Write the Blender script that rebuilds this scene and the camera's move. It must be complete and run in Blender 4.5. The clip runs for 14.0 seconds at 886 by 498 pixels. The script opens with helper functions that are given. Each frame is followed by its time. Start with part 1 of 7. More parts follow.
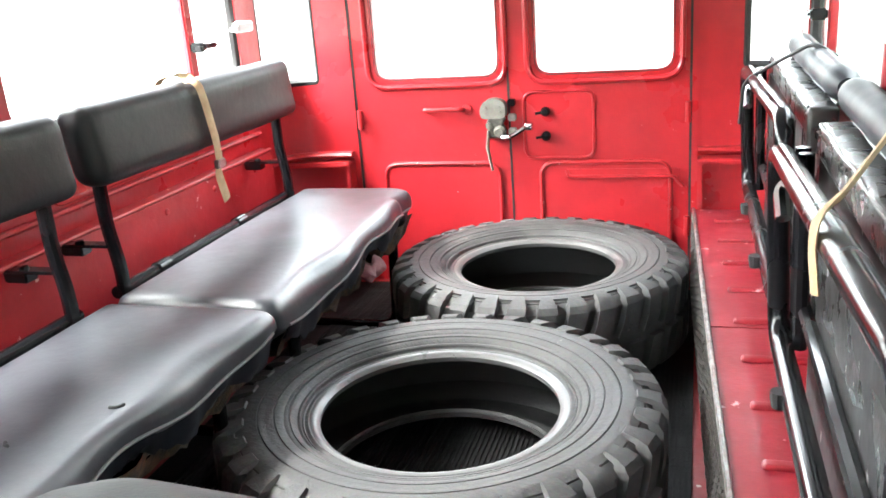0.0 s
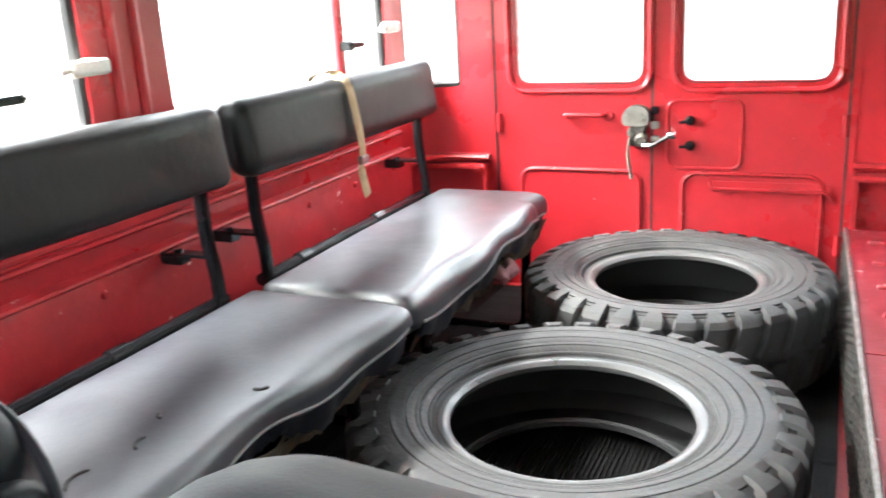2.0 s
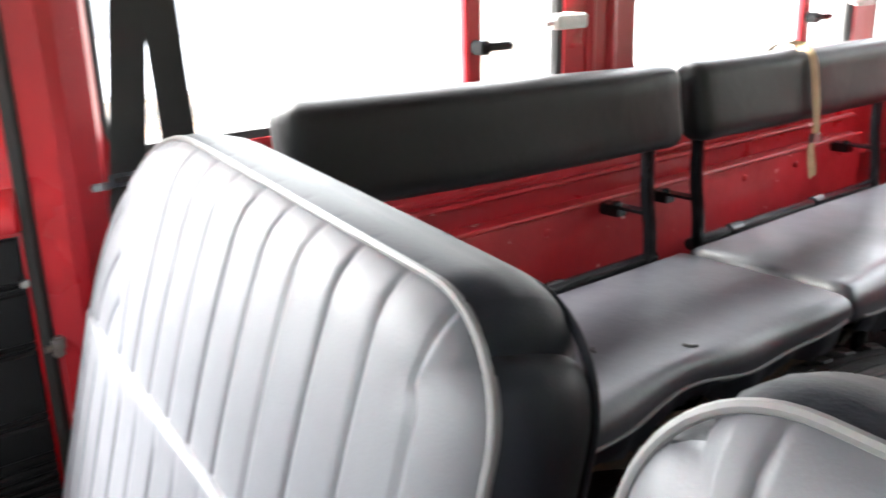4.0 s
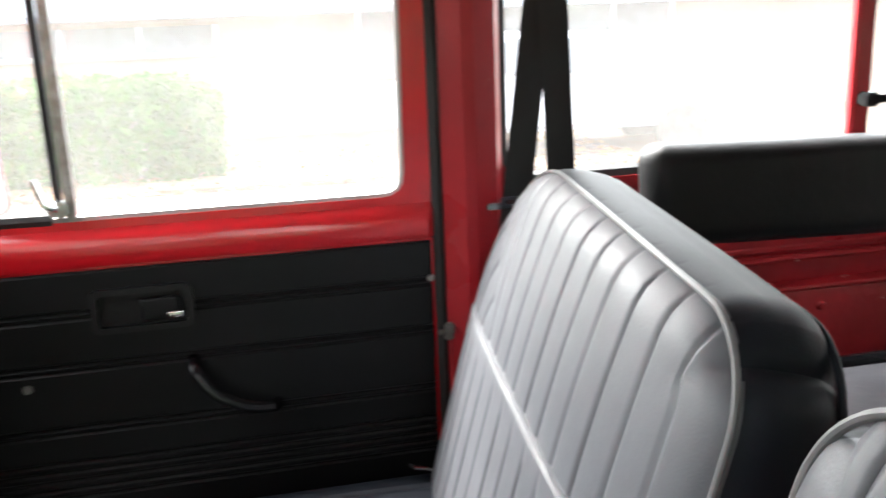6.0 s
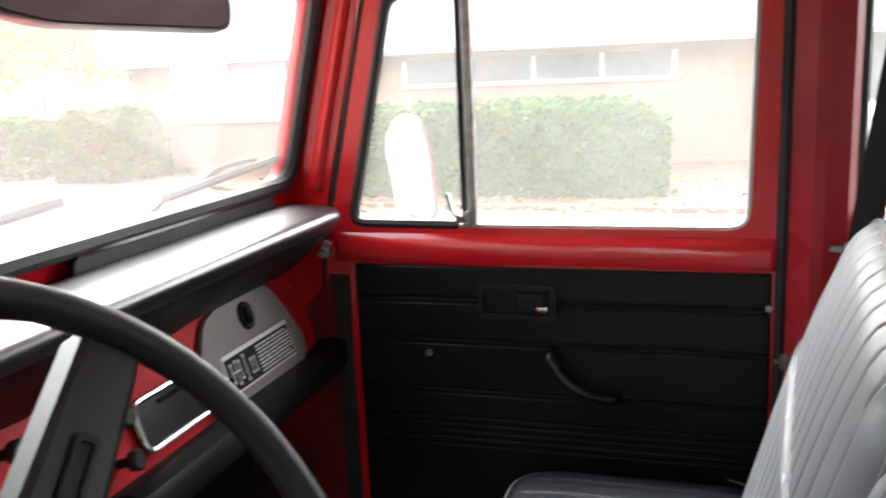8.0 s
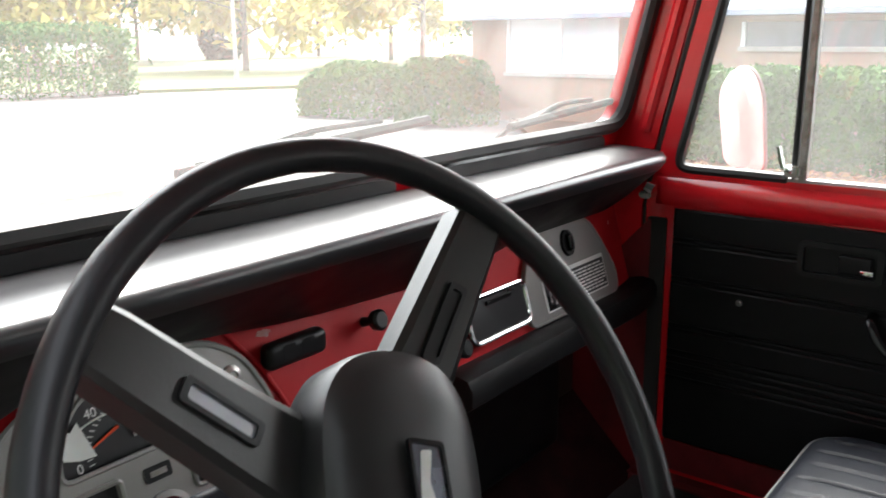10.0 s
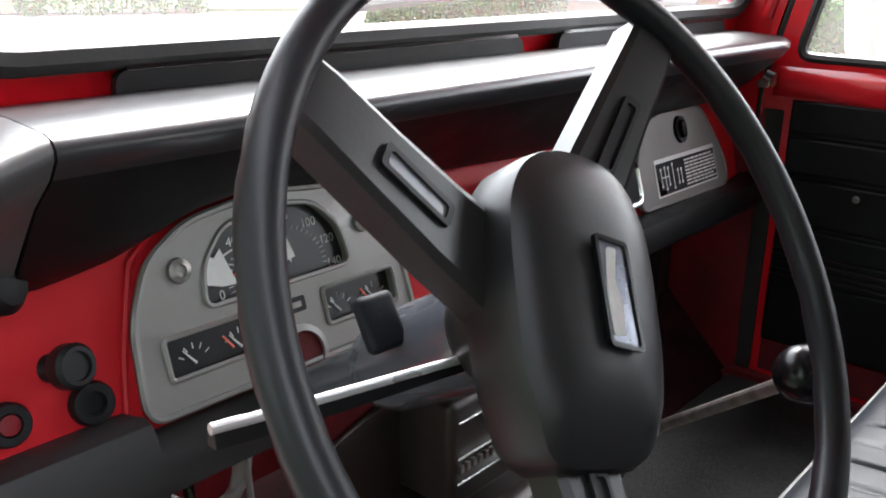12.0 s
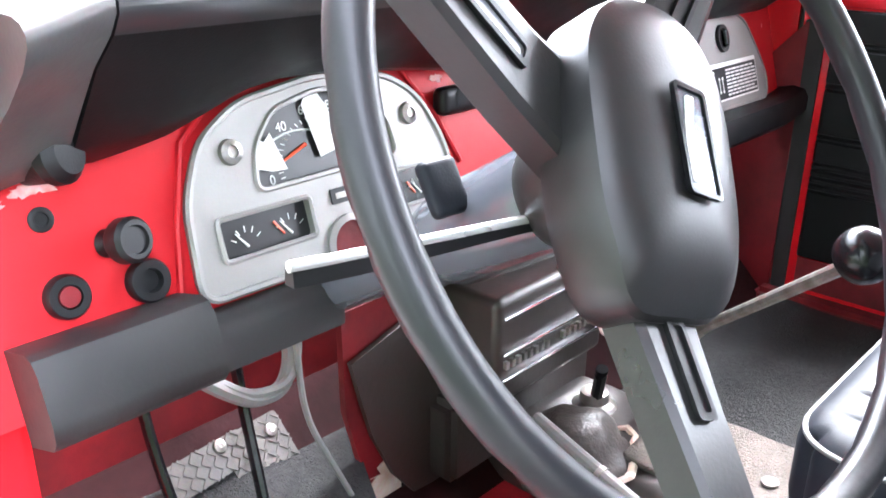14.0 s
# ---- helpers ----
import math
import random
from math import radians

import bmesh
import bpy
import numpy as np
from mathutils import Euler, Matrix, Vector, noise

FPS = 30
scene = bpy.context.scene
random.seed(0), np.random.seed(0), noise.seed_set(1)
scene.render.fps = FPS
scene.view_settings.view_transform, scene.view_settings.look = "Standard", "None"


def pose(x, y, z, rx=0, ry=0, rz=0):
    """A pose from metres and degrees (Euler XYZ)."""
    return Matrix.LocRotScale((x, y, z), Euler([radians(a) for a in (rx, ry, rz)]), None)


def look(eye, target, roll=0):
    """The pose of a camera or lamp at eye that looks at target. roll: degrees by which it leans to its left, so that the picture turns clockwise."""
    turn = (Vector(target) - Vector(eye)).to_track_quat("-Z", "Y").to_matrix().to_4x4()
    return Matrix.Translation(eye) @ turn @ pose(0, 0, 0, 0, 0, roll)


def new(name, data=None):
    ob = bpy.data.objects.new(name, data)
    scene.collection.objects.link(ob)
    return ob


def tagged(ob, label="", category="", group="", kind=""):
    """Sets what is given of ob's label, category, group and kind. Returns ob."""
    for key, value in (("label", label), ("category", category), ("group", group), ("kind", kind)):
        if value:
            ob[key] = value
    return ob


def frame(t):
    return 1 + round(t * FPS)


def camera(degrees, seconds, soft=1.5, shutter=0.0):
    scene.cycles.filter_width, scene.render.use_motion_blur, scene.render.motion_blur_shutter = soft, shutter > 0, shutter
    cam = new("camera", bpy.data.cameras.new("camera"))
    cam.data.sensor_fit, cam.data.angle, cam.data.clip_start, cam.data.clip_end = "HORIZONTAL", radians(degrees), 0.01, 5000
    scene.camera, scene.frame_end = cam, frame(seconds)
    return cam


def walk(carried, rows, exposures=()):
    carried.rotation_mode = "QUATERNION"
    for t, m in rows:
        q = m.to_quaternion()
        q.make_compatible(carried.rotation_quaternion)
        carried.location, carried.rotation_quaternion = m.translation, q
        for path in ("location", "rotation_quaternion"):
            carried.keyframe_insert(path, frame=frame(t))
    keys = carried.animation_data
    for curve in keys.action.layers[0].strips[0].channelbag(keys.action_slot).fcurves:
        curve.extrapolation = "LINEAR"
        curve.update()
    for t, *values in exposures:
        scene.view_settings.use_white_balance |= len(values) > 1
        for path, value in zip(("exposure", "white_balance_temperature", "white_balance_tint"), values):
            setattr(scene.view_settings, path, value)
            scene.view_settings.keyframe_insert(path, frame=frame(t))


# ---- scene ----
cam = camera(53.8, 14.0, soft=1.6, shutter=0.5)
# seconds, eye, target, roll
PATH = [
    (0, (-0.5, 0.151, 1.517), (0.056, -1.674, 0.919), -4.2),
    (0.5, (-0.5, 0.151, 1.517), (0.062, -1.672, 0.919), -4.2),
    (1, (-0.497, 0.153, 1.517), (0.1, -1.662, 0.928), -3.8),
    (1.5, (-0.482, 0.157, 1.518), (0.213, -1.628, 0.942), -3.9),
    (2, (-0.47, 0.158, 1.513), (0.347, -1.576, 0.943), -3.4),
    (2.5, (-0.452, 0.16, 1.505), (0.537, -1.479, 0.926), -2.5),
    (3, (-0.439, 0.17, 1.498), (0.693, -1.369, 0.907), -2.2),
    (3.5, (-0.415, 0.218, 1.492), (0.911, -1.162, 0.91), -2.1),
    (4, (-0.422, 0.245, 1.499), (1.066, -0.953, 0.907), -1.5),
    (4.2, (-0.431, 0.257, 1.508), (1.116, -0.863, 0.915), -0.8),
    (6.3, (-0.643, 0.26, 1.53), (1.289, 0.059, 1.053), -2.8),
    (6.5, (-0.677, 0.245, 1.53), (1.267, 0.208, 1.062), -3.1),
    (7, (-0.7, 0.15, 1.535), (1.223, 0.518, 1.13), -3.5),
    (7.5, (-0.755, 0.118, 1.55), (1.15, 0.573, 1.149), -2.4),
    (8, (-0.808, 0.107, 1.57), (1.062, 0.69, 1.165), -2.5),
    (8.5, (-0.85, 0.078, 1.571), (0.915, 0.918, 1.146), -3.6),
    (9, (-0.878, 0.069, 1.562), (0.827, 1.045, 1.188), -2.2),
    (9.2, (-0.888, 0.07, 1.564), (0.778, 1.103, 1.164), -1.6),
    (11.3, (-0.963, 0.117, 1.489), (0.487, 1.385, 0.951), 1.0),
    (11.5, (-0.971, 0.127, 1.48), (0.472, 1.391, 0.915), 1.4),
    (12, (-0.982, 0.138, 1.452), (0.436, 1.403, 0.825), 0.9),
    (12.5, (-0.993, 0.149, 1.433), (0.415, 1.411, 0.781), 0.8),
    (13, (-1.001, 0.155, 1.412), (0.375, 1.428, 0.715), 0.9),
    (13.5, (-1.01, 0.157, 1.401), (0.363, 1.426, 0.688), 0.9),
    (14, (-1.016, 0.157, 1.387), (0.35, 1.419, 0.65), 0.6),
]
EXPOSURES = [(0.0, 6.0, 6350, 5), (2.5, 5.85, 6350, 6), (4.2, 5.08, 6500, 10), (6.3, 4.28, 6500, 9), (9.2, 3.8, 6500, 9),
             (11.3, 3.4, 6450, 10), (12.0, 3.92, 6300, 11), (13.0, 5.05, 6150, 12), (14.0, 6.05, 5950, 13)]
walk(cam, [(t, look(eye, target, roll)) for t, eye, target, roll in PATH], EXPOSURES)
from mathutils.geometry import tessellate_polygon

# ---- daylight ----
world = bpy.data.worlds.new("overcast")
scene.world = world
world.use_nodes = True
wn = world.node_tree
sky = wn.nodes.new("ShaderNodeTexSky")
sky.sky_type = "NISHITA"
sky.sun_disc = False
sky.sun_elevation, sky.sun_rotation = radians(52), radians(70)
sky.air_density, sky.dust_density = 1.0, 4.0
fade = wn.nodes.new("ShaderNodeHueSaturation")
fade.inputs["Saturation"].default_value = 0.22
wn.links.new(sky.outputs[0], fade.inputs["Color"])
wn.links.new(fade.outputs[0], wn.nodes["Background"].inputs["Color"])
wn.nodes["Background"].inputs["Strength"].default_value = 0.15

sun = new("sun", bpy.data.lights.new("sun", "SUN"))
sun.data.energy, sun.data.angle, sun.data.color = 1.3, radians(40), (1.0, 0.985, 0.96)
sun.matrix_basis = look((7, 2.5, 9.5), (0, 0, 0))


# ---- mesh helpers ----
def in_world(ob):
    return (in_world(ob.parent) @ ob.matrix_parent_inverse if ob.parent else Matrix.Identity(4)) @ ob.matrix_basis


def part(name, bm, material, parent=None, label="", smooth=35):
    """Links a bmesh as one mesh object, under a thing or a part."""
    bmesh.ops.recalc_face_normals(bm, faces=bm.faces)
    me = bpy.data.meshes.new(name)
    for f in bm.faces:
        f.smooth = smooth > 0
    bm.to_mesh(me)
    bm.free()
    if smooth:
        me.set_sharp_from_angle(angle=radians(smooth))
    me.materials.append(material)
    ob = new(name, me)
    if parent:
        ob.parent = parent
        ob.matrix_parent_inverse = in_world(parent).inverted()
    if label:
        ob["label"] = label
    return ob


def thing(name, at, label, category, group="", kind=""):
    """An empty at the thing's base, to which its parts belong."""
    ob = new(name)
    ob.location = at
    ob.empty_display_size = 0.05
    return tagged(ob, label, category, group, kind)


def setting(name, bm, material, label, category, smooth=35):
    return tagged(part(name, bm, material, None, "", smooth), label, category, "", "structure")


def B():
    return bmesh.new()


def box(bm, x0, y0, z0, x1, y1, z1, bevel=0.0, seg=2):
    m = Matrix.LocRotScale(((x0 + x1) / 2, (y0 + y1) / 2, (z0 + z1) / 2), None, (abs(x1 - x0), abs(y1 - y0), abs(z1 - z0)))
    vs = bmesh.ops.create_cube(bm, size=1, matrix=m)["verts"]
    if bevel:
        es = {e for v in vs for e in v.link_edges}
        bmesh.ops.bevel(bm, geom=list(es), offset=bevel, segments=seg, affect="EDGES", clamp_overlap=True)
    return bm


def soft(bm, centre, size, cuts, r, warp=None, m=None):
    """A box with round edges of radius r, on a fine grid, bent by warp(p)."""
    h = Vector(size) / 2
    seen = {}

    def vert(p):
        key = tuple(round(c, 6) for c in p)
        if key not in seen:
            q = Vector([max(-h[i] + r, min(h[i] - r, p[i])) for i in range(3)])
            d = p - q
            far = max(abs(c) for c in d)
            if far > 1e-9:
                d = d.normalized() * far
            v = q + d
            if warp:
                v = warp(v)
            v = v + Vector(centre)
            seen[key] = bm.verts.new(m @ v if m else v)
        return seen[key]

    def steps(n, half):
        # extra rows near the rounding
        inner = [-half + r + (2 * half - 2 * r) * i / n for i in range(n + 1)]
        return [-half, -half + r * 0.3, -half + r * 0.65] + inner + [half - r * 0.65, half - r * 0.3, half]

    g = [steps(cuts[i], h[i]) for i in range(3)]
    for a, b, c in ((0, 1, 2), (1, 2, 0), (2, 0, 1)):
        for side in (-1, 1):
            for i in range(len(g[a]) - 1):
                for j in range(len(g[b]) - 1):
                    ring = []
                    for s, t in ((i, j), (i + 1, j), (i + 1, j + 1), (i, j + 1)):
                        p = Vector((0, 0, 0))
                        p[a], p[b], p[c] = g[a][s], g[b][t], side * h[c]
                        ring.append(vert(p))
                    try:
                        bm.faces.new(ring)
                    except ValueError:
                        pass
    return bm


def fillet(pts, r, n=5, closed=False):
    """A polyline with its corners rounded."""
    pts = [Vector(p) for p in pts]
    out = []
    k = len(pts)
    for i, p in enumerate(pts):
        if not closed and i in (0, k - 1):
            out.append(p)
            continue
        a, b = pts[i - 1], pts[(i + 1) % k]
        rr = min(r, (a - p).length * 0.49, (b - p).length * 0.49)
        s, e = p + (a - p).normalized() * rr, p + (b - p).normalized() * rr
        for j in range(n + 1):
            t = j / n
            out.append(s * (1 - t) ** 2 + p * 2 * t * (1 - t) + e * t * t)
    return out


def tube(bm, pts, r, n=8, closed=False, flat=1.0, up=None):
    """A round or flattened bar along a polyline."""
    pts = [Vector(p) for p in pts]
    k = len(pts)
    rings = []
    ref = None
    for i, p in enumerate(pts):
        a = pts[i - 1] if (closed or i) else p
        b = pts[(i + 1) % k] if (closed or i < k - 1) else p
        d = (b - a).normalized()
        if up:
            side = d.cross(Vector(up)).normalized()
        else:
            if ref is None:
                ref = Vector((0, 0, 1)) if abs(d.z) < 0.9 else Vector((1, 0, 0))
            side = d.cross(ref).normalized()
        top = side.cross(d).normalized()
        if not up:
            ref = top
        rad = r[i] if isinstance(r, (list, tuple)) else r
        rings.append([bm.verts.new(p + side * math.cos(2 * math.pi * j / n) * rad + top * math.sin(2 * math.pi * j / n) * rad * flat) for j in range(n)])
    for i in range(k if closed else k - 1):
        a, b = rings[i], rings[(i + 1) % k]
        for j in range(n):
            bm.faces.new((a[j], a[(j + 1) % n], b[(j + 1) % n], b[j]))
    if not closed:
        bm.faces.new(rings[0])
        bm.faces.new(rings[-1][::-1])
    return bm


def lathe(bm, profile, n=48, m=None, closed=False):
    """A turned form: (radius, height) pairs round the z axis."""
    rings = []
    for r, z in profile:
        ring = []
        for j in range(n):
            a = 2 * math.pi * j / n
            p = Vector((r * math.cos(a), r * math.sin(a), z))
            ring.append(bm.verts.new(m @ p if m else p))
        rings.append(ring)
    k = len(rings)
    for i in range(k if closed else k - 1):
        a, b = rings[i], rings[(i + 1) % k]
        for j in range(n):
            bm.faces.new((a[j], a[(j + 1) % n], b[(j + 1) % n], b[j]))
    if not closed:
        if profile[0][0] > 1e-6:
            bm.faces.new(rings[0][::-1])
        if profile[-1][0] > 1e-6:
            bm.faces.new(rings[-1])
    bmesh.ops.remove_doubles(bm, verts=bm.verts, dist=1e-6)
    return bm


def rrect(u0, v0, u1, v1, r, n=5):
    return [(p.x, p.y) for p in fillet([(u0, v0, 0), (u1, v0, 0), (u1, v1, 0), (u0, v1, 0)], r, n, True)]


def rpoly(pts, r, n=4):
    return [(p.x, p.y) for p in fillet([(u, v, 0) for u, v in pts], r, n, True)]


def plate(bm, outline, f, w0, w1, holes=()):
    """A sheet with holes: (u, v) loops, set in space by f(u, v, w) between w0 and w1."""
    loops = [list(outline)] + [list(h) for h in holes]
    flat = [p for lp in loops for p in lp]
    tris = tessellate_polygon([[Vector((u, v, 0)) for u, v in lp] for lp in loops])
    lo = [bm.verts.new(f(u, v, w0)) for u, v in flat]
    hi = [bm.verts.new(f(u, v, w1)) for u, v in flat]
    for t in tris:
        try:
            bm.faces.new([hi[i] for i in t])
            bm.faces.new([lo[i] for i in reversed(t)])
        except ValueError:
            pass
    s = 0
    for lp in loops:
        k = len(lp)
        for i in range(k):
            a, b = s + i, s + (i + 1) % k
            bm.faces.new((lo[a], lo[b], hi[b], hi[a]))
        s += k
    return bm


def extrude_x(bm, profile, x0, x1, cuts=1, bend=None):
    """A closed (y, z) profile drawn along x, with ends."""
    rings = []
    for i in range(cuts + 1):
        x = x0 + (x1 - x0) * i / cuts
        rings.append([bm.verts.new(bend(x, y, z) if bend else (x, y, z)) for y, z in profile])
    k = len(profile)
    for a, b in zip(rings, rings[1:]):
        for j in range(k):
            bm.faces.new((a[j], a[(j + 1) % k], b[(j + 1) % k], b[j]))
    bm.faces.new(rings[0][::-1])
    bm.faces.new(rings[-1])
    return bm


def on_x(x):
    return lambda u, v, w: (x + w, u, v)


def on_y(y):
    return lambda u, v, w: (u, y + w, v)


def on_z(z):
    return lambda u, v, w: (u, v, z + w)


# ---- materials ----
def material(name, colour, rough=0.5, metal=0.0, second=None, amount=0.5, scale=6.0, grain=0.15, fine=180.0, bump=0.15, depth=0.002, coat=0.0, spec=0.5, chips=None, chip_at=0.7, chip_scale=40.0, rough_var=0.12, crease=0.0, crease_depth=0.004):
    """A surface with large stains, fine grain, relief and, where chips is given, worn spots of that colour."""
    m = bpy.data.materials.new(name)
    m.use_nodes = True
    t = m.node_tree
    p = t.nodes["Principled BSDF"]
    at = t.nodes.new("ShaderNodeTexCoord")

    def noise_node(s, detail=4.0, rough_=0.55):
        k = t.nodes.new("ShaderNodeTexNoise")
        k.inputs["Scale"].default_value, k.inputs["Detail"].default_value, k.inputs["Roughness"].default_value = s, detail, rough_
        t.links.new(at.outputs["Object"], k.inputs["Vector"])
        return k

    def mix(kind, fac, a, b):
        k = t.nodes.new("ShaderNodeMix")
        k.data_type, k.blend_type = "RGBA", kind
        for key, val in (("Factor", fac), ("A", a), ("B", b)):
            slot = [s for s in k.inputs if s.name == key and s.enabled][0]
            if isinstance(val, (float, tuple)):
                slot.default_value = val
            else:
                t.links.new(val, slot)
        return [o for o in k.outputs if o.enabled][0]

    def ramp(src, a, b):
        k = t.nodes.new("ShaderNodeMapRange")
        k.inputs["From Min"].default_value, k.inputs["From Max"].default_value = a, b
        t.links.new(src, k.inputs["Value"])
        return k.outputs["Result"]

    big, small = noise_node(scale), noise_node(fine, 3.0)
    other = second if second else tuple(c * 0.6 for c in colour)
    fac = t.nodes.new("ShaderNodeMath")
    fac.operation = "MULTIPLY"
    fac.inputs[1].default_value = amount
    t.links.new(ramp(big.outputs["Fac"], 0.35, 0.7), fac.inputs[0])
    col = mix("MIX", fac.outputs[0], (*colour, 1.0), (*other, 1.0))
    col = mix("MULTIPLY", grain, col, small.outputs["Color"])
    if chips:
        spots = noise_node(chip_scale, 6.0, 0.65)
        col = mix("MIX", ramp(spots.outputs["Fac"], chip_at, chip_at + 0.03), col, (*chips, 1.0))
    t.links.new(col, p.inputs["Base Color"])
    wear = t.nodes.new("ShaderNodeMapRange")
    wear.inputs["From Min"].default_value, wear.inputs["From Max"].default_value = 0.3, 0.7
    wear.inputs["To Min"].default_value, wear.inputs["To Max"].default_value = max(rough - rough_var, 0.03), min(rough + rough_var, 1.0)
    t.links.new(big.outputs["Fac"], wear.inputs["Value"])
    t.links.new(wear.outputs["Result"], p.inputs["Roughness"])
    p.inputs["Metallic"].default_value = metal
    p.inputs["Specular IOR Level"].default_value = spec
    p.inputs["Coat Weight"].default_value = coat
    p.inputs["Coat Roughness"].default_value = 0.12
    if bump:
        k = t.nodes.new("ShaderNodeBump")
        k.inputs["Strength"].default_value, k.inputs["Distance"].default_value = bump, depth
        t.links.new(small.outputs["Fac"], k.inputs["Height"])
        t.links.new(k.outputs["Normal"], p.inputs["Normal"])
        if crease:
            wide, fold = noise_node(crease, 5.0, 0.6), t.nodes.new("ShaderNodeBump")
            fold.inputs["Strength"].default_value, fold.inputs["Distance"].default_value = 0.5, crease_depth
            t.links.new(wide.outputs["Fac"], fold.inputs["Height"])
            t.links.new(fold.outputs["Normal"], k.inputs["Normal"])
    return m


def glass(name, tint=(0.97, 0.98, 0.97), dirt=0.03):
    """A thin pane: clear, with a mirror sheen and a little dust."""
    m = bpy.data.materials.new(name)
    m.use_nodes = True
    t = m.node_tree
    t.nodes.remove(t.nodes["Principled BSDF"])
    out = t.nodes["Material Output"]
    clear, gloss, dust = t.nodes.new("ShaderNodeBsdfTransparent"), t.nodes.new("ShaderNodeBsdfGlossy"), t.nodes.new("ShaderNodeBsdfTranslucent")
    clear.inputs["Color"].default_value = (*tint, 1)
    gloss.inputs["Roughness"].default_value = 0.02
    dust.inputs["Color"].default_value = (0.75, 0.73, 0.70, 1)
    fr, fifth, lift = t.nodes.new("ShaderNodeLayerWeight"), t.nodes.new("ShaderNodeMath"), t.nodes.new("ShaderNodeMapRange")
    fr.inputs["Blend"].default_value = 0.5
    fifth.operation, fifth.inputs[1].default_value = "POWER", 5.0
    lift.inputs["To Min"].default_value, lift.inputs["To Max"].default_value = 0.03, 0.9
    t.links.new(fr.outputs["Facing"], fifth.inputs[0])
    t.links.new(fifth.outputs[0], lift.inputs["Value"])
    at, spots, rng = t.nodes.new("ShaderNodeTexCoord"), t.nodes.new("ShaderNodeTexNoise"), t.nodes.new("ShaderNodeMapRange")
    spots.inputs["Scale"].default_value, spots.inputs["Detail"].default_value = 2.2, 8.0
    rng.inputs["From Min"].default_value, rng.inputs["From Max"].default_value = 0.3, 0.75
    rng.inputs["To Min"].default_value, rng.inputs["To Max"].default_value = dirt * 0.75, dirt * 1.3
    t.links.new(at.outputs["Object"], spots.inputs["Vector"])
    t.links.new(spots.outputs["Fac"], rng.inputs["Value"])
    a, b = t.nodes.new("ShaderNodeMixShader"), t.nodes.new("ShaderNodeMixShader")
    t.links.new(rng.outputs["Result"], a.inputs[0])
    t.links.new(clear.outputs[0], a.inputs[1])
    t.links.new(dust.outputs[0], a.inputs[2])
    t.links.new(lift.outputs["Result"], b.inputs[0])
    t.links.new(a.outputs[0], b.inputs[1])
    t.links.new(gloss.outputs[0], b.inputs[2])
    t.links.new(b.outputs[0], out.inputs["Surface"])
    return m


BOX_RED = material("scuffed_crimson_paint", (0.27, 0.015, 0.026), 0.42, second=(0.22, 0.012, 0.020), amount=0.8, scale=7, grain=0.2, fine=70, bump=0.12, coat=0.05, spec=0.35, crease=11, crease_depth=0.005, chips=(0.62, 0.34, 0.34), chip_at=0.66, chip_scale=22)
RED = material("red_paint", (0.42, 0.018, 0.026), 0.34, second=(0.27, 0.008, 0.013), amount=0.75, scale=5, grain=0.10, fine=60, bump=0.05, coat=0.12, spec=0.4, crease=9, crease_depth=0.006, chips=(0.72, 0.40, 0.38), chip_at=0.715, chip_scale=26)
RED_WORN = material("worn_red_paint", (0.42, 0.016, 0.024), 0.45, second=(0.30, 0.012, 0.016), amount=0.8, scale=7, grain=0.2, fine=70, bump=0.12, coat=0.05, spec=0.35, crease=11, crease_depth=0.006, chips=(0.75, 0.50, 0.46), chip_at=0.665, chip_scale=22)
# stained red, darkened overall to hold the footwell's shade
FOOT_SHADE_RED = material("stained_shaded_footwell_red", (0.17, 0.010, 0.014), 0.55, second=(0.07, 0.009, 0.010), amount=0.85, scale=11, grain=0.3, fine=80, bump=0.15, spec=0.3)
RED_CLEAN = material("clean_red_paint", (0.58, 0.010, 0.017), 0.22, second=(0.51, 0.009, 0.015), amount=0.5, scale=4, grain=0.05, fine=80, bump=0.03, coat=0.5, rough_var=0.06)
DASH_RED = material("dull_dash_red", (0.50, 0.012, 0.018), 0.48, second=(0.40, 0.010, 0.014), amount=0.7, scale=6, grain=0.12, fine=70, bump=0.06, spec=0.2, chips=(0.72, 0.40, 0.38), chip_at=0.71, chip_scale=26)
VINYL = material("black_vinyl", (0.004, 0.004, 0.0045), 0.48, second=(0.008, 0.008, 0.009), amount=0.6, scale=9, grain=0.25, fine=420, bump=0.25, depth=0.0012, spec=0.25, rough_var=0.03, crease=22, crease_depth=0.003)
TRIM = material("black_trim_board", (0.0045, 0.0045, 0.005), 0.45, second=(0.008, 0.008, 0.009), amount=0.6, scale=7, grain=0.25, fine=420, bump=0.2, depth=0.001, spec=0.22)
VINYL_OLD = material("worn_black_vinyl", (0.018, 0.020, 0.027), 0.40, second=(0.032, 0.035, 0.043), amount=0.6, scale=9, grain=0.35, fine=260, bump=0.12, depth=0.001, spec=0.85, rough_var=0.07, crease=45, crease_depth=0.0012, chips=(0.16, 0.155, 0.15), chip_at=0.77, chip_scale=60)
HUB = material("satin_black_hub", (0.011, 0.0105, 0.0105), 0.38, second=(0.015, 0.015, 0.017), amount=0.5, scale=9, grain=0.2, fine=420, bump=0.12, depth=0.0008, spec=0.5, rough_var=0.02)
RUBBED = material("rubbed_pink_primer", (0.62, 0.36, 0.34), 0.6, second=(0.55, 0.10, 0.10), amount=0.9, scale=90, grain=0.3, fine=260, bump=0.2)
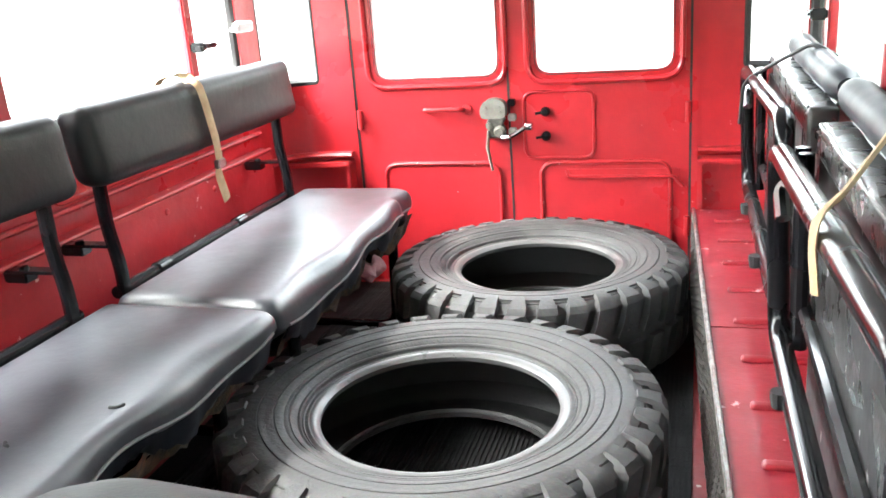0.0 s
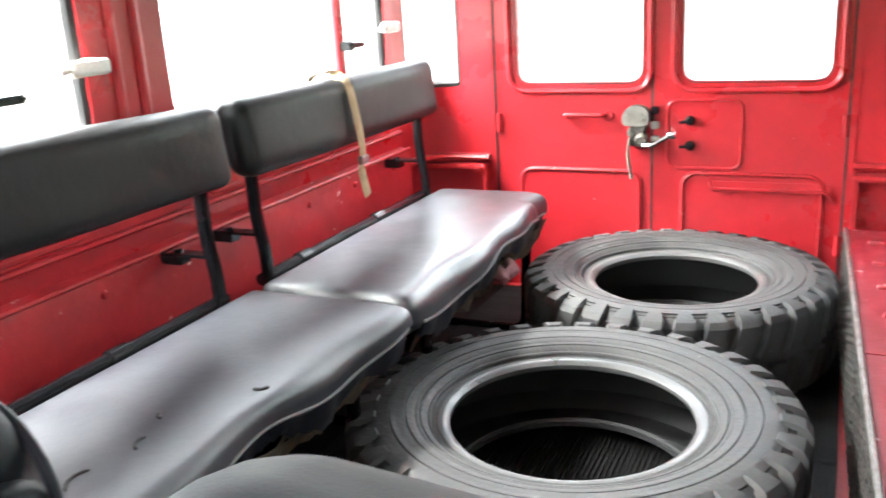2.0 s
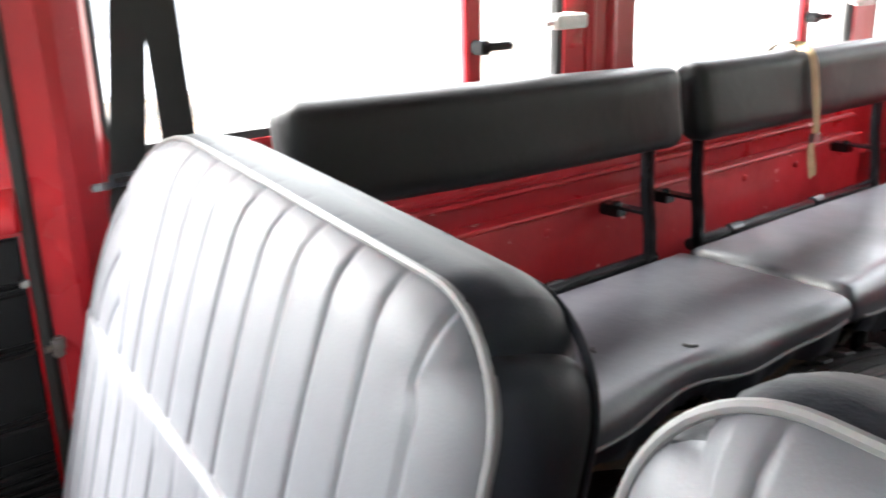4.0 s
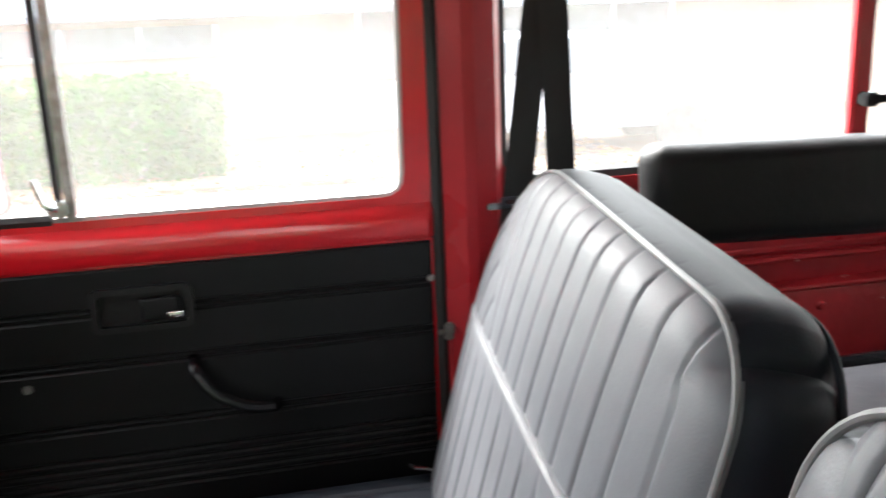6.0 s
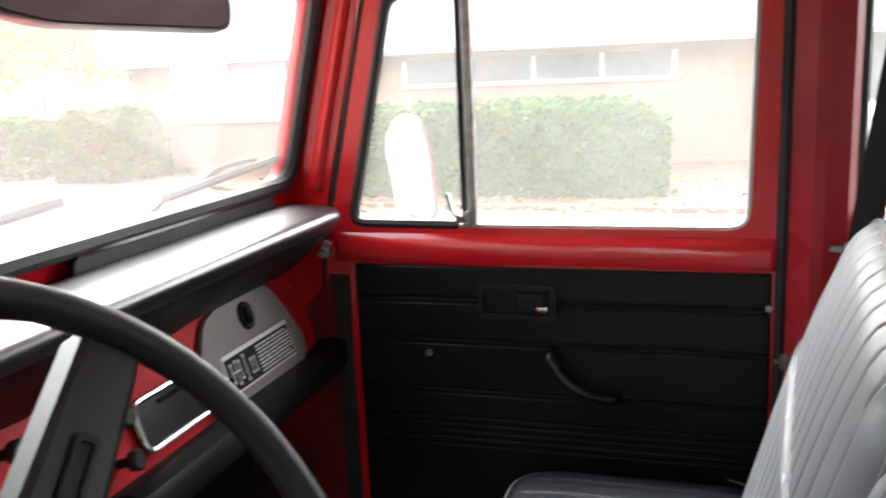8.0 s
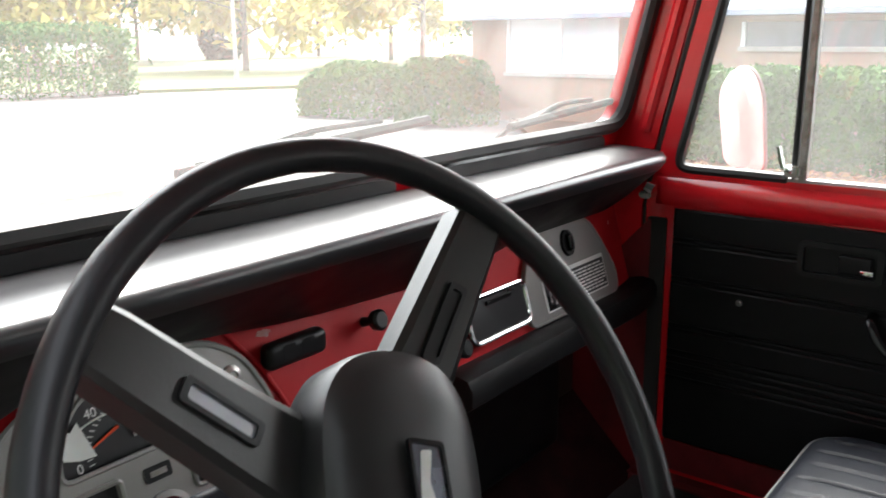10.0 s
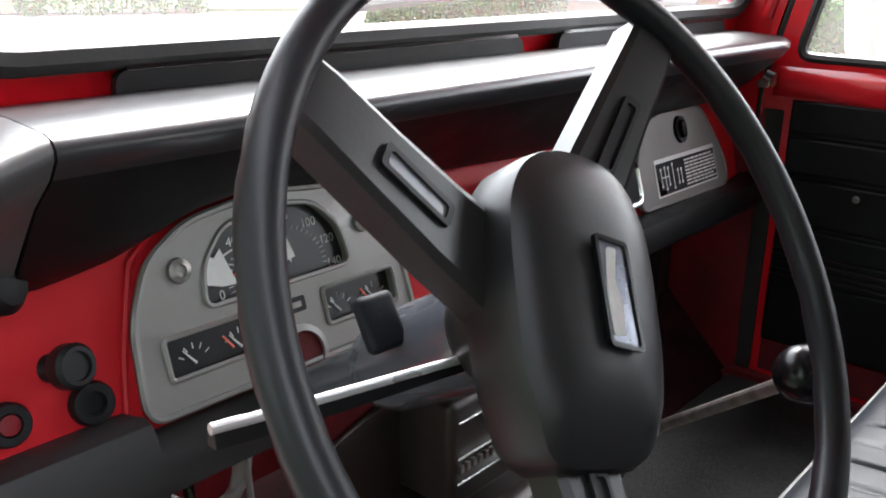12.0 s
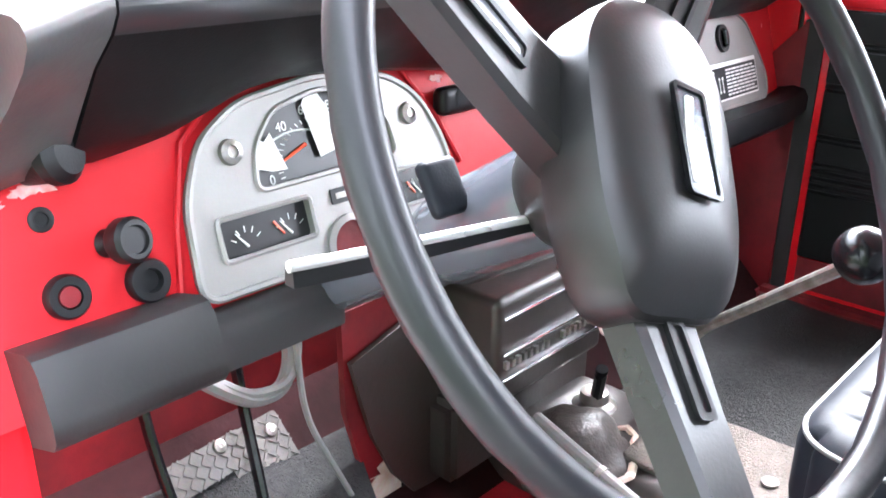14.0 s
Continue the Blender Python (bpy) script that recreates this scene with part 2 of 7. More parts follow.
PAD = material("sheeny_black_pad", (0.019, 0.019, 0.021), 0.30, second=(0.018, 0.018, 0.020), amount=0.5, scale=9, grain=0.2, fine=420, bump=0.02, depth=0.0006, spec=1.0, rough_var=0.015)
STALK_GLINT = material("stalk_glint_metal", (0.78, 0.78, 0.78), 0.30, 0.6, grain=0.05, fine=200, bump=0.02)
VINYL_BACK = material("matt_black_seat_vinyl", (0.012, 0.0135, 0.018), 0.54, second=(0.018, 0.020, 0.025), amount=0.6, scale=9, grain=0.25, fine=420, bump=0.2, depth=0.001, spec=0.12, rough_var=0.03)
# lighter grey that holds the sheen of the dark seat vinyl
VINYL_SHEEN = material("sheen_grey_seat_vinyl", (0.082, 0.086, 0.096), 0.52, second=(0.062, 0.066, 0.075), amount=0.5, scale=12, grain=0.15, fine=500, bump=0.2, depth=0.001, spec=0.6, rough_var=0.05, crease=14, crease_depth=0.001)
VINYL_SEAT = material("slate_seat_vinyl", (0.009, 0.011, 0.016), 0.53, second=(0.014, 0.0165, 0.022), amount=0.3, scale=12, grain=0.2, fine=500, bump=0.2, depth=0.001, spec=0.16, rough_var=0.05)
PLATE = material("dirty_alloy_plate", (0.13, 0.125, 0.12), 0.45, 0.5, second=(0.10, 0.09, 0.08), amount=0.8, scale=30, grain=0.3, fine=220, bump=0.2)
PLASTIC = material("black_plastic", (0.009, 0.009, 0.010), 0.42, spec=0.3, grain=0.2, fine=300, bump=0.12, depth=0.001)
GLOSS_BLACK = material("black_enamel", (0.005, 0.005, 0.006), 0.20, grain=0.1, fine=90, bump=0.04, spec=0.3, coat=0.0, chips=(0.25, 0.22, 0.2), chip_at=0.74, chip_scale=50)
SEAL = material("rubber_seal", (0.014, 0.014, 0.014), 0.6, grain=0.3, fine=200, bump=0.2)
RUBBER = material("tyre_rubber", (0.040, 0.040, 0.041), 0.6, second=(0.084, 0.082, 0.080), spec=0.3, amount=0.9, scale=12, grain=0.4, crease=45, crease_depth=0.004, fine=140, bump=0.3, depth=0.003, chips=(0.2, 0.19, 0.17), chip_at=0.70, chip_scale=35)
CHROME = material("chrome", (0.75, 0.75, 0.76), 0.14, 1.0, grain=0.05, fine=200, bump=0.02)
STEEL = material("dull_steel", (0.42, 0.41, 0.39), 0.42, 0.9, second=(0.22, 0.19, 0.16), amount=0.8, scale=40, grain=0.3, fine=220, bump=0.2)
ALU = material("silver_painted_metal", (0.265, 0.255, 0.245), 0.40, 0.25, second=(0.28, 0.27, 0.26), amount=0.5, scale=14, grain=0.12, fine=320, bump=0.06, chips=(0.22, 0.19, 0.16), chip_at=0.76)
WHITE_PLASTIC = material("white_plastic", (0.72, 0.71, 0.68), 0.35, grain=0.05, bump=0.05)
STRAP = material("tan_webbing", (0.50, 0.36, 0.20), 0.8, second=(0.36, 0.25, 0.13), amount=0.7, scale=60, grain=0.4, fine=500, bump=0.5)
BELT = material("black_webbing", (0.014, 0.014, 0.015), 0.65, grain=0.4, fine=900, bump=0.4, depth=0.0008)
FOAM = material("torn_foam_and_burlap", (0.030, 0.024, 0.020), 0.9, second=(0.16, 0.11, 0.06), amount=0.9, scale=50, grain=0.5, fine=240, bump=0.8, depth=0.006)
MAT = material("ribbed_rubber_mat", (0.009, 0.009, 0.010), 0.65, second=(0.015, 0.0145, 0.014), amount=0.6, scale=10, grain=0.4, fine=150, bump=0.5, depth=0.004, spec=0.15)
CARPET = material("dirty_beige_felt", (0.105, 0.085, 0.072), 0.95, second=(0.055, 0.044, 0.038), amount=0.9, scale=16, grain=0.4, fine=300, bump=0.8, depth=0.004)
PILE = material("black_carpet_pile", (0.009, 0.009, 0.010), 0.95, second=(0.050, 0.050, 0.049), amount=0.8, scale=120, grain=0.6, fine=420, bump=1.0, depth=0.006, crease=110, crease_depth=0.02)
# near-black for shaded tyre insides, also the backing behind the chequering
LINER = material("black_inside_shade_and_backing", (0.014, 0.014, 0.015), 0.5, second=(0.024, 0.024, 0.024), amount=0.6, scale=14, grain=0.3, fine=140, bump=0.2)
GRIME = material("grimy_cast_steel", (0.17, 0.155, 0.13), 0.55, 0.3, second=(0.03, 0.025, 0.02), amount=0.95, scale=45, grain=0.4, fine=220, bump=0.4)
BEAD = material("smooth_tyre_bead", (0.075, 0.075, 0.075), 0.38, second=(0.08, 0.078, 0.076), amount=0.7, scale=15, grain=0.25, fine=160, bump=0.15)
MAROON = material("dark_red_button", (0.16, 0.008, 0.012), 0.35, grain=0.1, bump=0.05)
DIAL = material("dark_dial", (0.013, 0.013, 0.014), 0.35, grain=0.1, bump=0.0)
PRINT = material("white_print", (0.80, 0.80, 0.78), 0.6, grain=0.05, bump=0.0)
PAPER = material("paper_scrap", (0.82, 0.82, 0.80), 0.8, grain=0.1, fine=90, bump=0.2)
NEEDLE = material("orange_needle", (0.85, 0.09, 0.03), 0.4, grain=0.02, bump=0.0)
LINING = material("off_white_headlining", (0.60, 0.60, 0.60), 0.85, grain=0.2, fine=220, bump=0.3)
WIRE = material("grey_cable", (0.16, 0.155, 0.15), 0.6, second=(0.08, 0.075, 0.07), grain=0.3, bump=0.2)
WELT = material("pale_piping", (0.14, 0.14, 0.14), 0.45, grain=0.2, fine=300, bump=0.1)
CLEAR = glass("window_glass", dirt=0.036)
SMEARED = glass("windscreen_glass", dirt=0.050)

# ---- the body of the car: floor, walls, roof ----
FLOOR = 0.615      # cargo and cab floor over the road
SIDE = 0.72        # inner face of the side walls
REAR = -2.29       # inner face of the rear doors
ROOF = 1.85


def floor_and_roof():
    bm = B()
    box(bm, -0.76, REAR, FLOOR - 0.04, 0.76, 0.82, FLOOR)
    setting("floor", bm, RED_WORN, "red painted steel floor of the car", "floor")
    bm = B()
    box(bm, -0.77, REAR - 0.05, ROOF, 0.77, 0.86, ROOF + 0.04, 0.012)
    setting("ceiling", bm, LINING, "off-white lined roof of the car", "ceiling")
    # ribbed mat over the cargo floor, one sheet with raised ribs
    bm = B()
    box(bm, -0.50, -2.24, FLOOR + 0.001, 0.683, -0.30, FLOOR + 0.007)
    mat = thing("cargo_mat", (0.0, -1.27, FLOOR), "black ribbed rubber mat on the cargo floor", "floor mat")
    part("sheet", bm, MAT, mat, "", 0)
    bm = B()
    box(bm, -0.0028, -0.97, 0.0062, 0.0028, 0.97, 0.0105)
    first = part("rib", bm, MAT, mat, "", 0)
    first.matrix_parent_inverse = Matrix.Identity(4)
    first.location = (-0.495, 0.0, 0.0)
    for i in range(1, 96):
        o = new("rib", first.data)
        o.parent = mat
        o.location = (-0.495 + 0.01 * i, 0.0, 0.0)


def side_wall(sign, name, label):
    """A cargo side with two sliding windows; sign +1 is the passenger's side."""
    x = SIDE * sign if sign > 0 else -0.74
    out = 0.05 * sign
    f = on_x(x)
    wins = [(-0.975, -0.118), (-2.070, -1.178)]
    z0, z1 = 1.285, 1.71
    bm = B()
    plate(bm, [(-2.115, 0.60), (-0.012, 0.60), (-0.012, ROOF), (-2.115, ROOF)], f, 0.0, out, [rrect(a, z0, b, z1, 0.055) for a, b in wins])
    wall = setting(name, bm, RED, label, "wall")
    inward = -sign
    # pressed step: the wall stands further in below the shoulder
    bm = B()
    prof = [(0.0, 1.075), (0.028, 1.068), (0.034, 1.050), (0.034, 0.615), (0.0, 0.615)]
    vs = [[bm.verts.new((x + inward * d, y, z)) for d, z in prof] for y in (-2.11, -0.02)]
    for i in range(len(prof)):
        j = (i + 1) % len(prof)
        bm.faces.new((vs[0][i], vs[0][j], vs[1][j], vs[1][i]))
    bm.faces.new(vs[0])
    bm.faces.new(vs[1][::-1])
    part("lower_panel", bm, RED_WORN, wall)
    bm = B()
    tube(bm, [(x + inward * 0.004, -2.11, 1.118), (x + inward * 0.004, -0.10, 1.118)], 0.010, 8, flat=0.7)
    tube(bm, [(x + inward * 0.030, -2.11, 1.070), (x + inward * 0.030, -0.10, 1.070)], 0.006, 8)
    part("shoulder_bead", bm, RED_WORN, wall)
    # shallow pressed fields under each window and up the pillar between them
    for a, b in ((-0.92, -0.20), (-2.02, -1.24)):
        bm = B()
        tube(bm, [(x + inward * 0.001, u, v) for u, v in rrect(a, 1.135, b, 1.245, 0.03)], 0.006, 6, True, flat=0.5)
        part("pressed_bead", bm, RED_WORN, wall)
    bm = B()
    for y in (-1.045, -1.105):
        tube(bm, [(x + inward * 0.002, y, 1.16), (x + inward * 0.002, y, ROOF)], 0.009, 8)
    part("pillar_bead", bm, RED, wall)
    for i in range(9):
        y = -2.0 + i * 0.22
        bm = B()
        lathe(bm, [(0.0, 0.006), (0.006, 0.005), (0.009, 0.0)], 10, Matrix.Translation((x + inward * 0.034, y, 1.035)) @ Matrix.Rotation(-sign * math.pi / 2, 4, "Y"))
        part("bolt", bm, RED_WORN, wall)
    n = 1 if sign > 0 else 3
    for k, (a, b) in enumerate(wins):
        side_window(sign, x, a, b, z0, z1, "window_%d" % (n + k))


def side_window(sign, x, a, b, z0, z1, name):
    inward = -sign
    w = thing(name, (x, (a + b) / 2, z0), "sliding side window with a black rubber seal and a red slider post", "window", "side windows", "structure")
    bm = B()
    tube(bm, [(x + 0.02 * sign, u, v) for u, v in rrect(a, z0, b, z1, 0.055)], 0.016, 8, True)
    part("window_seal", bm, SEAL, w)
    post = a + (b - a) * 0.245
    bm = B()
    box(bm, x + 0.012 * sign, post - 0.018, z0, x + 0.032 * sign, post + 0.018, z1, 0.004)
    bar = part("slider_post", bm, RED, w)
    bm = B()
    box(bm, x + inward * 0.022, post - 0.012, z0 + 0.088, x + 0.012 * sign, post + 0.012, z0 + 0.112, 0.004)
    box(bm, x + inward * 0.026, post - 0.062, z0 + 0.094, x + inward * 0.010, post + 0.004, z0 + 0.108, 0.004)
    part("latch", bm, GLOSS_BLACK, bar, "black latch")
    for u0, u1, off in ((a, post, 0.018), (post, b, 0.026)):
        bm = B()
        box(bm, x + off * sign, u0, z0, x + (off + 0.004) * sign, u1, z1)
        g = part("pane", bm, CLEAR, w, "", 0)
        g.visible_shadow = False
    # pale catch on the pillar beside the rear end of the window
    bm = B()
    soft(bm, (x + inward * 0.030, a + 0.020, z0 + 0.135), (0.022, 0.085, 0.028), (2, 4, 2), 0.008)
    box(bm, x + inward * 0.022, a - 0.012, z0 + 0.122, x, a + 0.012, z0 + 0.150, 0.003)
    tube(bm, [(x + inward * 0.03, a + 0.06, z0 + 0.135), (x + inward * 0.03, a + 0.085, z0 + 0.132)], 0.006, 8)
    part("catch", bm, WHITE_PLASTIC, w, "off-white window catch")


def rear_corner(sign, name):
    """A rounded rear corner with its curved window, from the side wall to the door frame."""
    r, xs = 0.125, (SIDE if sign > 0 else 0.74)
    line = [(xs, -2.115), (xs, REAR + r - 0.02)]
    for i in range(1, 9):
        a = math.pi / 2 * i / 8
        line.append((xs - r + r * math.cos(a), REAR + r - r * math.sin(a)))
    line += [(0.535, REAR), (0.500, REAR)]
    zs = [0.60, 1.0, 1.235, 1.25, 1.71, 1.73, ROOF]
    bm = B()
    glass_bm = B()
    pts = [(sign * px, py) for px, py in line]

    def outward(i):
        p, q = Vector(pts[max(i - 1, 0)]), Vector(pts[min(i + 1, len(pts) - 1)])
        d = (q - p).normalized()
        n = Vector((d.y, -d.x))
        return n if n.dot(Vector((sign, -1))) > 0 else -n

    lo, hi = 1, len(pts) - 3
    inner = [[bm.verts.new((p[0], p[1], z)) for z in zs] for p in pts]
    outer = [[bm.verts.new((p[0] + 0.045 * outward(i).x, p[1] + 0.045 * outward(i).y, z)) for z in zs] for i, p in enumerate(pts)]
    for i in range(len(pts) - 1):
        for k in range(len(zs) - 1):
            if lo <= i < hi and 2 <= k < 4:
                continue
            bm.faces.new((inner[i][k], inner[i + 1][k], inner[i + 1][k + 1], inner[i][k + 1]))
            bm.faces.new((outer[i][k], outer[i][k + 1], outer[i + 1][k + 1], outer[i + 1][k]))
    wall = setting(name, bm, RED, "rounded red rear corner of the body with a curved window", "wall")
    loop = [(i, zs[2]) for i in range(lo, hi + 1)] + [(i, zs[4]) for i in range(hi, lo - 1, -1)]
    bm = B()
    tube(bm, fillet([(pts[i][0] + 0.012 * outward(i).x, pts[i][1] + 0.012 * outward(i).y, z) for i, z in loop], 0.03, 3, True), 0.014, 8, True)
    part("window_seal", bm, SEAL, wall)
    cols = [[glass_bm.verts.new((pts[i][0] + o * outward(i).x, pts[i][1] + o * outward(i).y, z)) for z in (zs[2], zs[4])] for o in (0.018, 0.022) for i in range(lo, hi + 1)]
    k = hi - lo + 1
    for s in (0, k):
        for i in range(k - 1):
            a, b = cols[s + i], cols[s + i + 1]
            glass_bm.faces.new((a[0], b[0], b[1], a[1]))
    g = part("pane", glass_bm, CLEAR, wall)
    g.visible_shadow = False
    # ledge that runs round the corner, and the recess under it
    bm = B()
    tube(bm, [(p[0] - 0.012 * outward(i).x, p[1] - 0.012 * outward(i).y, 1.018) for i, p in enumerate(pts)], 0.022, 8, flat=0.45)
    part("ledge", bm, RED_WORN, wall)
    bm = B()
    x0, x1 = sorted((sign * 0.50, sign * 0.515))
    box(bm, x0, REAR, 0.84, x1, REAR + 0.05, 1.0, 0.003)
    x0, x1 = sorted((sign * 0.50, sign * 0.70))
    box(bm, x0, REAR, 0.985, x1, REAR + 0.06, 1.0, 0.004)
    part("bracket", bm, RED_WORN, wall)


def rear_door(x0, x1, name, window, hinge):
    """One of the two rear doors; x0 < x1."""
    f = on_y(REAR)
    d = thing(name, ((x0 + x1) / 2, REAR, FLOOR), "closed red rear door with chipped paint and a square window", "door", "rear doors", "structure")
    bm = B()
    hole = rrect(window[0], 1.236, window[1], 1.71, 0.045)
    plate(bm, rrect(x0, FLOOR + 0.01, x1, ROOF - 0.01, 0.02), f, 0.0, -0.04, [hole])
    part("door_panel", bm, RED, d)
    bm = B()
    tube(bm, [(u, REAR - 0.006, v) for u, v in rrect(window[0] - 0.004, 1.232, window[1] + 0.004, 1.714, 0.048)], 0.0065, 8, True)
    part("window_seal", bm, SEAL, d)
    bm = B()
    tube(bm, [(u, REAR + 0.002, v) for u, v in rrect(window[0] - 0.024, 1.212, window[1] + 0.024, 1.734, 0.06)], 0.012, 8, True, flat=0.7)
    part("pressed_bead", bm, RED, d)
    bm = B()
    box(bm, window[0], REAR - 0.022, 1.236, window[1], REAR - 0.018, 1.71)
    g = part("pane", bm, CLEAR, d, "", 0)
    g.visible_shadow = False
    # pressed lower field, proud of the door
    a, b = window[0] + 0.005, window[1] - 0.005
    bm = B()
    plate(bm, rrect(a, FLOOR + 0.05, b, 0.985, 0.045), f, 0.0, 0.004)
    part("lower_field", bm, RED, d)
    bm = B()
    tube(bm, [(u, REAR + 0.003, v) for u, v in rrect(a, FLOOR + 0.05, b, 0.985, 0.045)], 0.008, 8, True, flat=0.8)
    part("pressed_bead", bm, RED_WORN, d)
    for z in (0.80, 1.12, 1.50):
        bm = B()
        lathe(bm, [(0.0, -0.028), (0.008, -0.028), (0.008, 0.028), (0.0, 0.028)], 10, Matrix.Translation((hinge, REAR + 0.004, z)))
        part("hinge", bm, RED_WORN, d)
    return d


LOCK_GREY = material("dull_grey_zinc", (0.23, 0.22, 0.19), 0.55, 0.2, second=(0.12, 0.11, 0.09), amount=0.8, scale=35, grain=0.3, fine=180, bump=0.2)


def rear_end():
    rear_corner(1, "wall_rear_corner_passenger")
    rear_corner(-1, "wall_rear_corner_driver")
    bm = B()
    for s in (1, -1):
        box(bm, s * 0.484, REAR - 0.045, FLOOR, s * 0.500, REAR + 0.004, ROOF)
    box(bm, -0.50, REAR - 0.05, FLOOR - 0.04, 0.50, REAR - 0.001, FLOOR + 0.012)
    setting("wall_rear_frame", bm, RED, "red frame round the rear doors", "wall")
    # dark strips that stand for the seals and the shadow in the gaps
    bm = B()
    box(bm, 0.4768, REAR - 0.03, FLOOR, 0.4842, REAR + 0.0015, ROOF)
    box(bm, -0.4842, REAR - 0.03, FLOOR, -0.4775, REAR + 0.0015, ROOF)
    box(bm, 0.0142, REAR - 0.03, FLOOR, 0.0198, REAR + 0.0015, ROOF)
    for s in (1, -1):
        box(bm, s * 0.470, REAR - 0.056, FLOOR, s * 0.530, REAR - 0.047, ROOF)
    setting("trim_door_gaps", bm, SEAL, "dark strips in the rear door gaps, for seals and gap shade", "seal")
    left = rear_door(0.020, 0.477, "door_1", (0.046, 0.410), 0.470)
    right = rear_door(-0.480, 0.014, "door_2", (-0.434, -0.064), -0.474)
    # pull handle
    bm = B()
    tube(bm, fillet([(0.262, REAR, 1.143), (0.262, REAR + 0.03, 1.147), (0.150, REAR + 0.03, 1.147), (0.150, REAR, 1.143)], 0.012), 0.0065, 8)
    lathe(bm, [(0.016, 0.0), (0.014, 0.006), (0, 0.008)], 12, pose(0.140, REAR, 1.143, -90))
    part("pull_handle", bm, RED_WORN, left, "rubbed red pull handle")
    # lock with its lever
    bm = B()
    soft(bm, (0.054, REAR + 0.014, 1.090), (0.050, 0.028, 0.060), (4, 2, 4), 0.008, lambda p: Vector((p.x + 0.004 * math.sin(p.z * 160), p.y, p.z)))
    lathe(bm, [(0.018, 0.0), (0.018, 0.010), (0.012, 0.014), (0.012, 0.020), (0, 0.021)], 14, pose(0.040, REAR + 0.026, 1.080, -90))
    lathe(bm, [(0.010, 0.0), (0.010, 0.010), (0, 0.012)], 12, pose(0.070, REAR + 0.026, 1.098, -90))
    box(bm, 0.026, REAR, 1.058, 0.040, REAR + 0.034, 1.072, 0.003)
    lock = part("lock", bm, GRIME, left, "grey cast metal door lock")
    bm = B()
    plate(bm, rpoly([(0.022, 1.118), (0.094, 1.118), (0.096, 1.150), (0.076, 1.174), (0.040, 1.174), (0.022, 1.160)], 0.016), on_y(REAR + 0.002), 0.0, 0.034)
    for u, v in ((0.078, 1.150), (0.038, 1.150), (0.036, 1.136)):
        lathe(bm, [(0.005, 0.0), (0.004, 0.004), (0, 0.004)], 10, pose(u, REAR + 0.035, v, -90))
    part("lock_cover", bm, LOCK_GREY, lock, "pale grey domed cover plate")
    for z in (1.160, 1.118, 1.078):
        bm = B()
        box(bm, -0.004, REAR, z - 0.010, 0.018, REAR + 0.022, z + 0.010, 0.003)
        part("striker", bm, STEEL if z < 1.15 else GLOSS_BLACK, lock)
    bm = B()
    tube(bm, [(0.072, REAR + 0.036, 1.085), (0.076, REAR + 0.042, 1.04), (0.064, REAR + 0.046, 0.972)], [0.008, 0.009, 0.008], 8, flat=0.5)
    part("lever", bm, LOCK_GREY, lock)
    bm = B()
    tube(bm, fillet([(0.030, REAR + 0.05, 1.068), (0.004, REAR + 0.056, 1.070), (-0.038, REAR + 0.050, 1.094)], 0.01), 0.0065, 8)
    soft(bm, (-0.046, REAR + 0.045, 1.097), (0.026, 0.03, 0.022), (2, 2, 2), 0.008)
    part("crank", bm, CHROME, lock, "chrome crank handle")
    # pressed square on the other door, with its two stubs and a rail
    bm = B()
    tube(bm, [(u, REAR + 0.001, v) for u, v in rrect(-0.222, 0.998, -0.026, 1.186, 0.03)], 0.006, 8, True, flat=0.8)
    part("pressed_bead", bm, RED, right)
    for z in (1.131, 1.062):
        bm = B()
        lathe(bm, [(0.013, 0.0), (0.014, 0.012), (0.009, 0.020), (0, 0.021)], 14, pose(-0.088, REAR, z, -90))
        tube(bm, [(-0.088, REAR + 0.012, z), (-0.060, REAR + 0.014, z - 0.004)], 0.004, 6)
        part("stub", bm, GLOSS_BLACK, right, "black stub")
    bm = B()
    tube(bm, fillet([(-0.143, REAR + 0.006, 0.962), (-0.150, REAR + 0.012, 0.944), (-0.440, REAR + 0.012, 0.944), (-0.462, REAR + 0.008, 0.915)], 0.01), 0.005, 8)
    box(bm, -0.455, REAR, 0.935, -0.140, REAR + 0.006, 0.968, 0.003)
    part("rail", bm, RED_WORN, right)


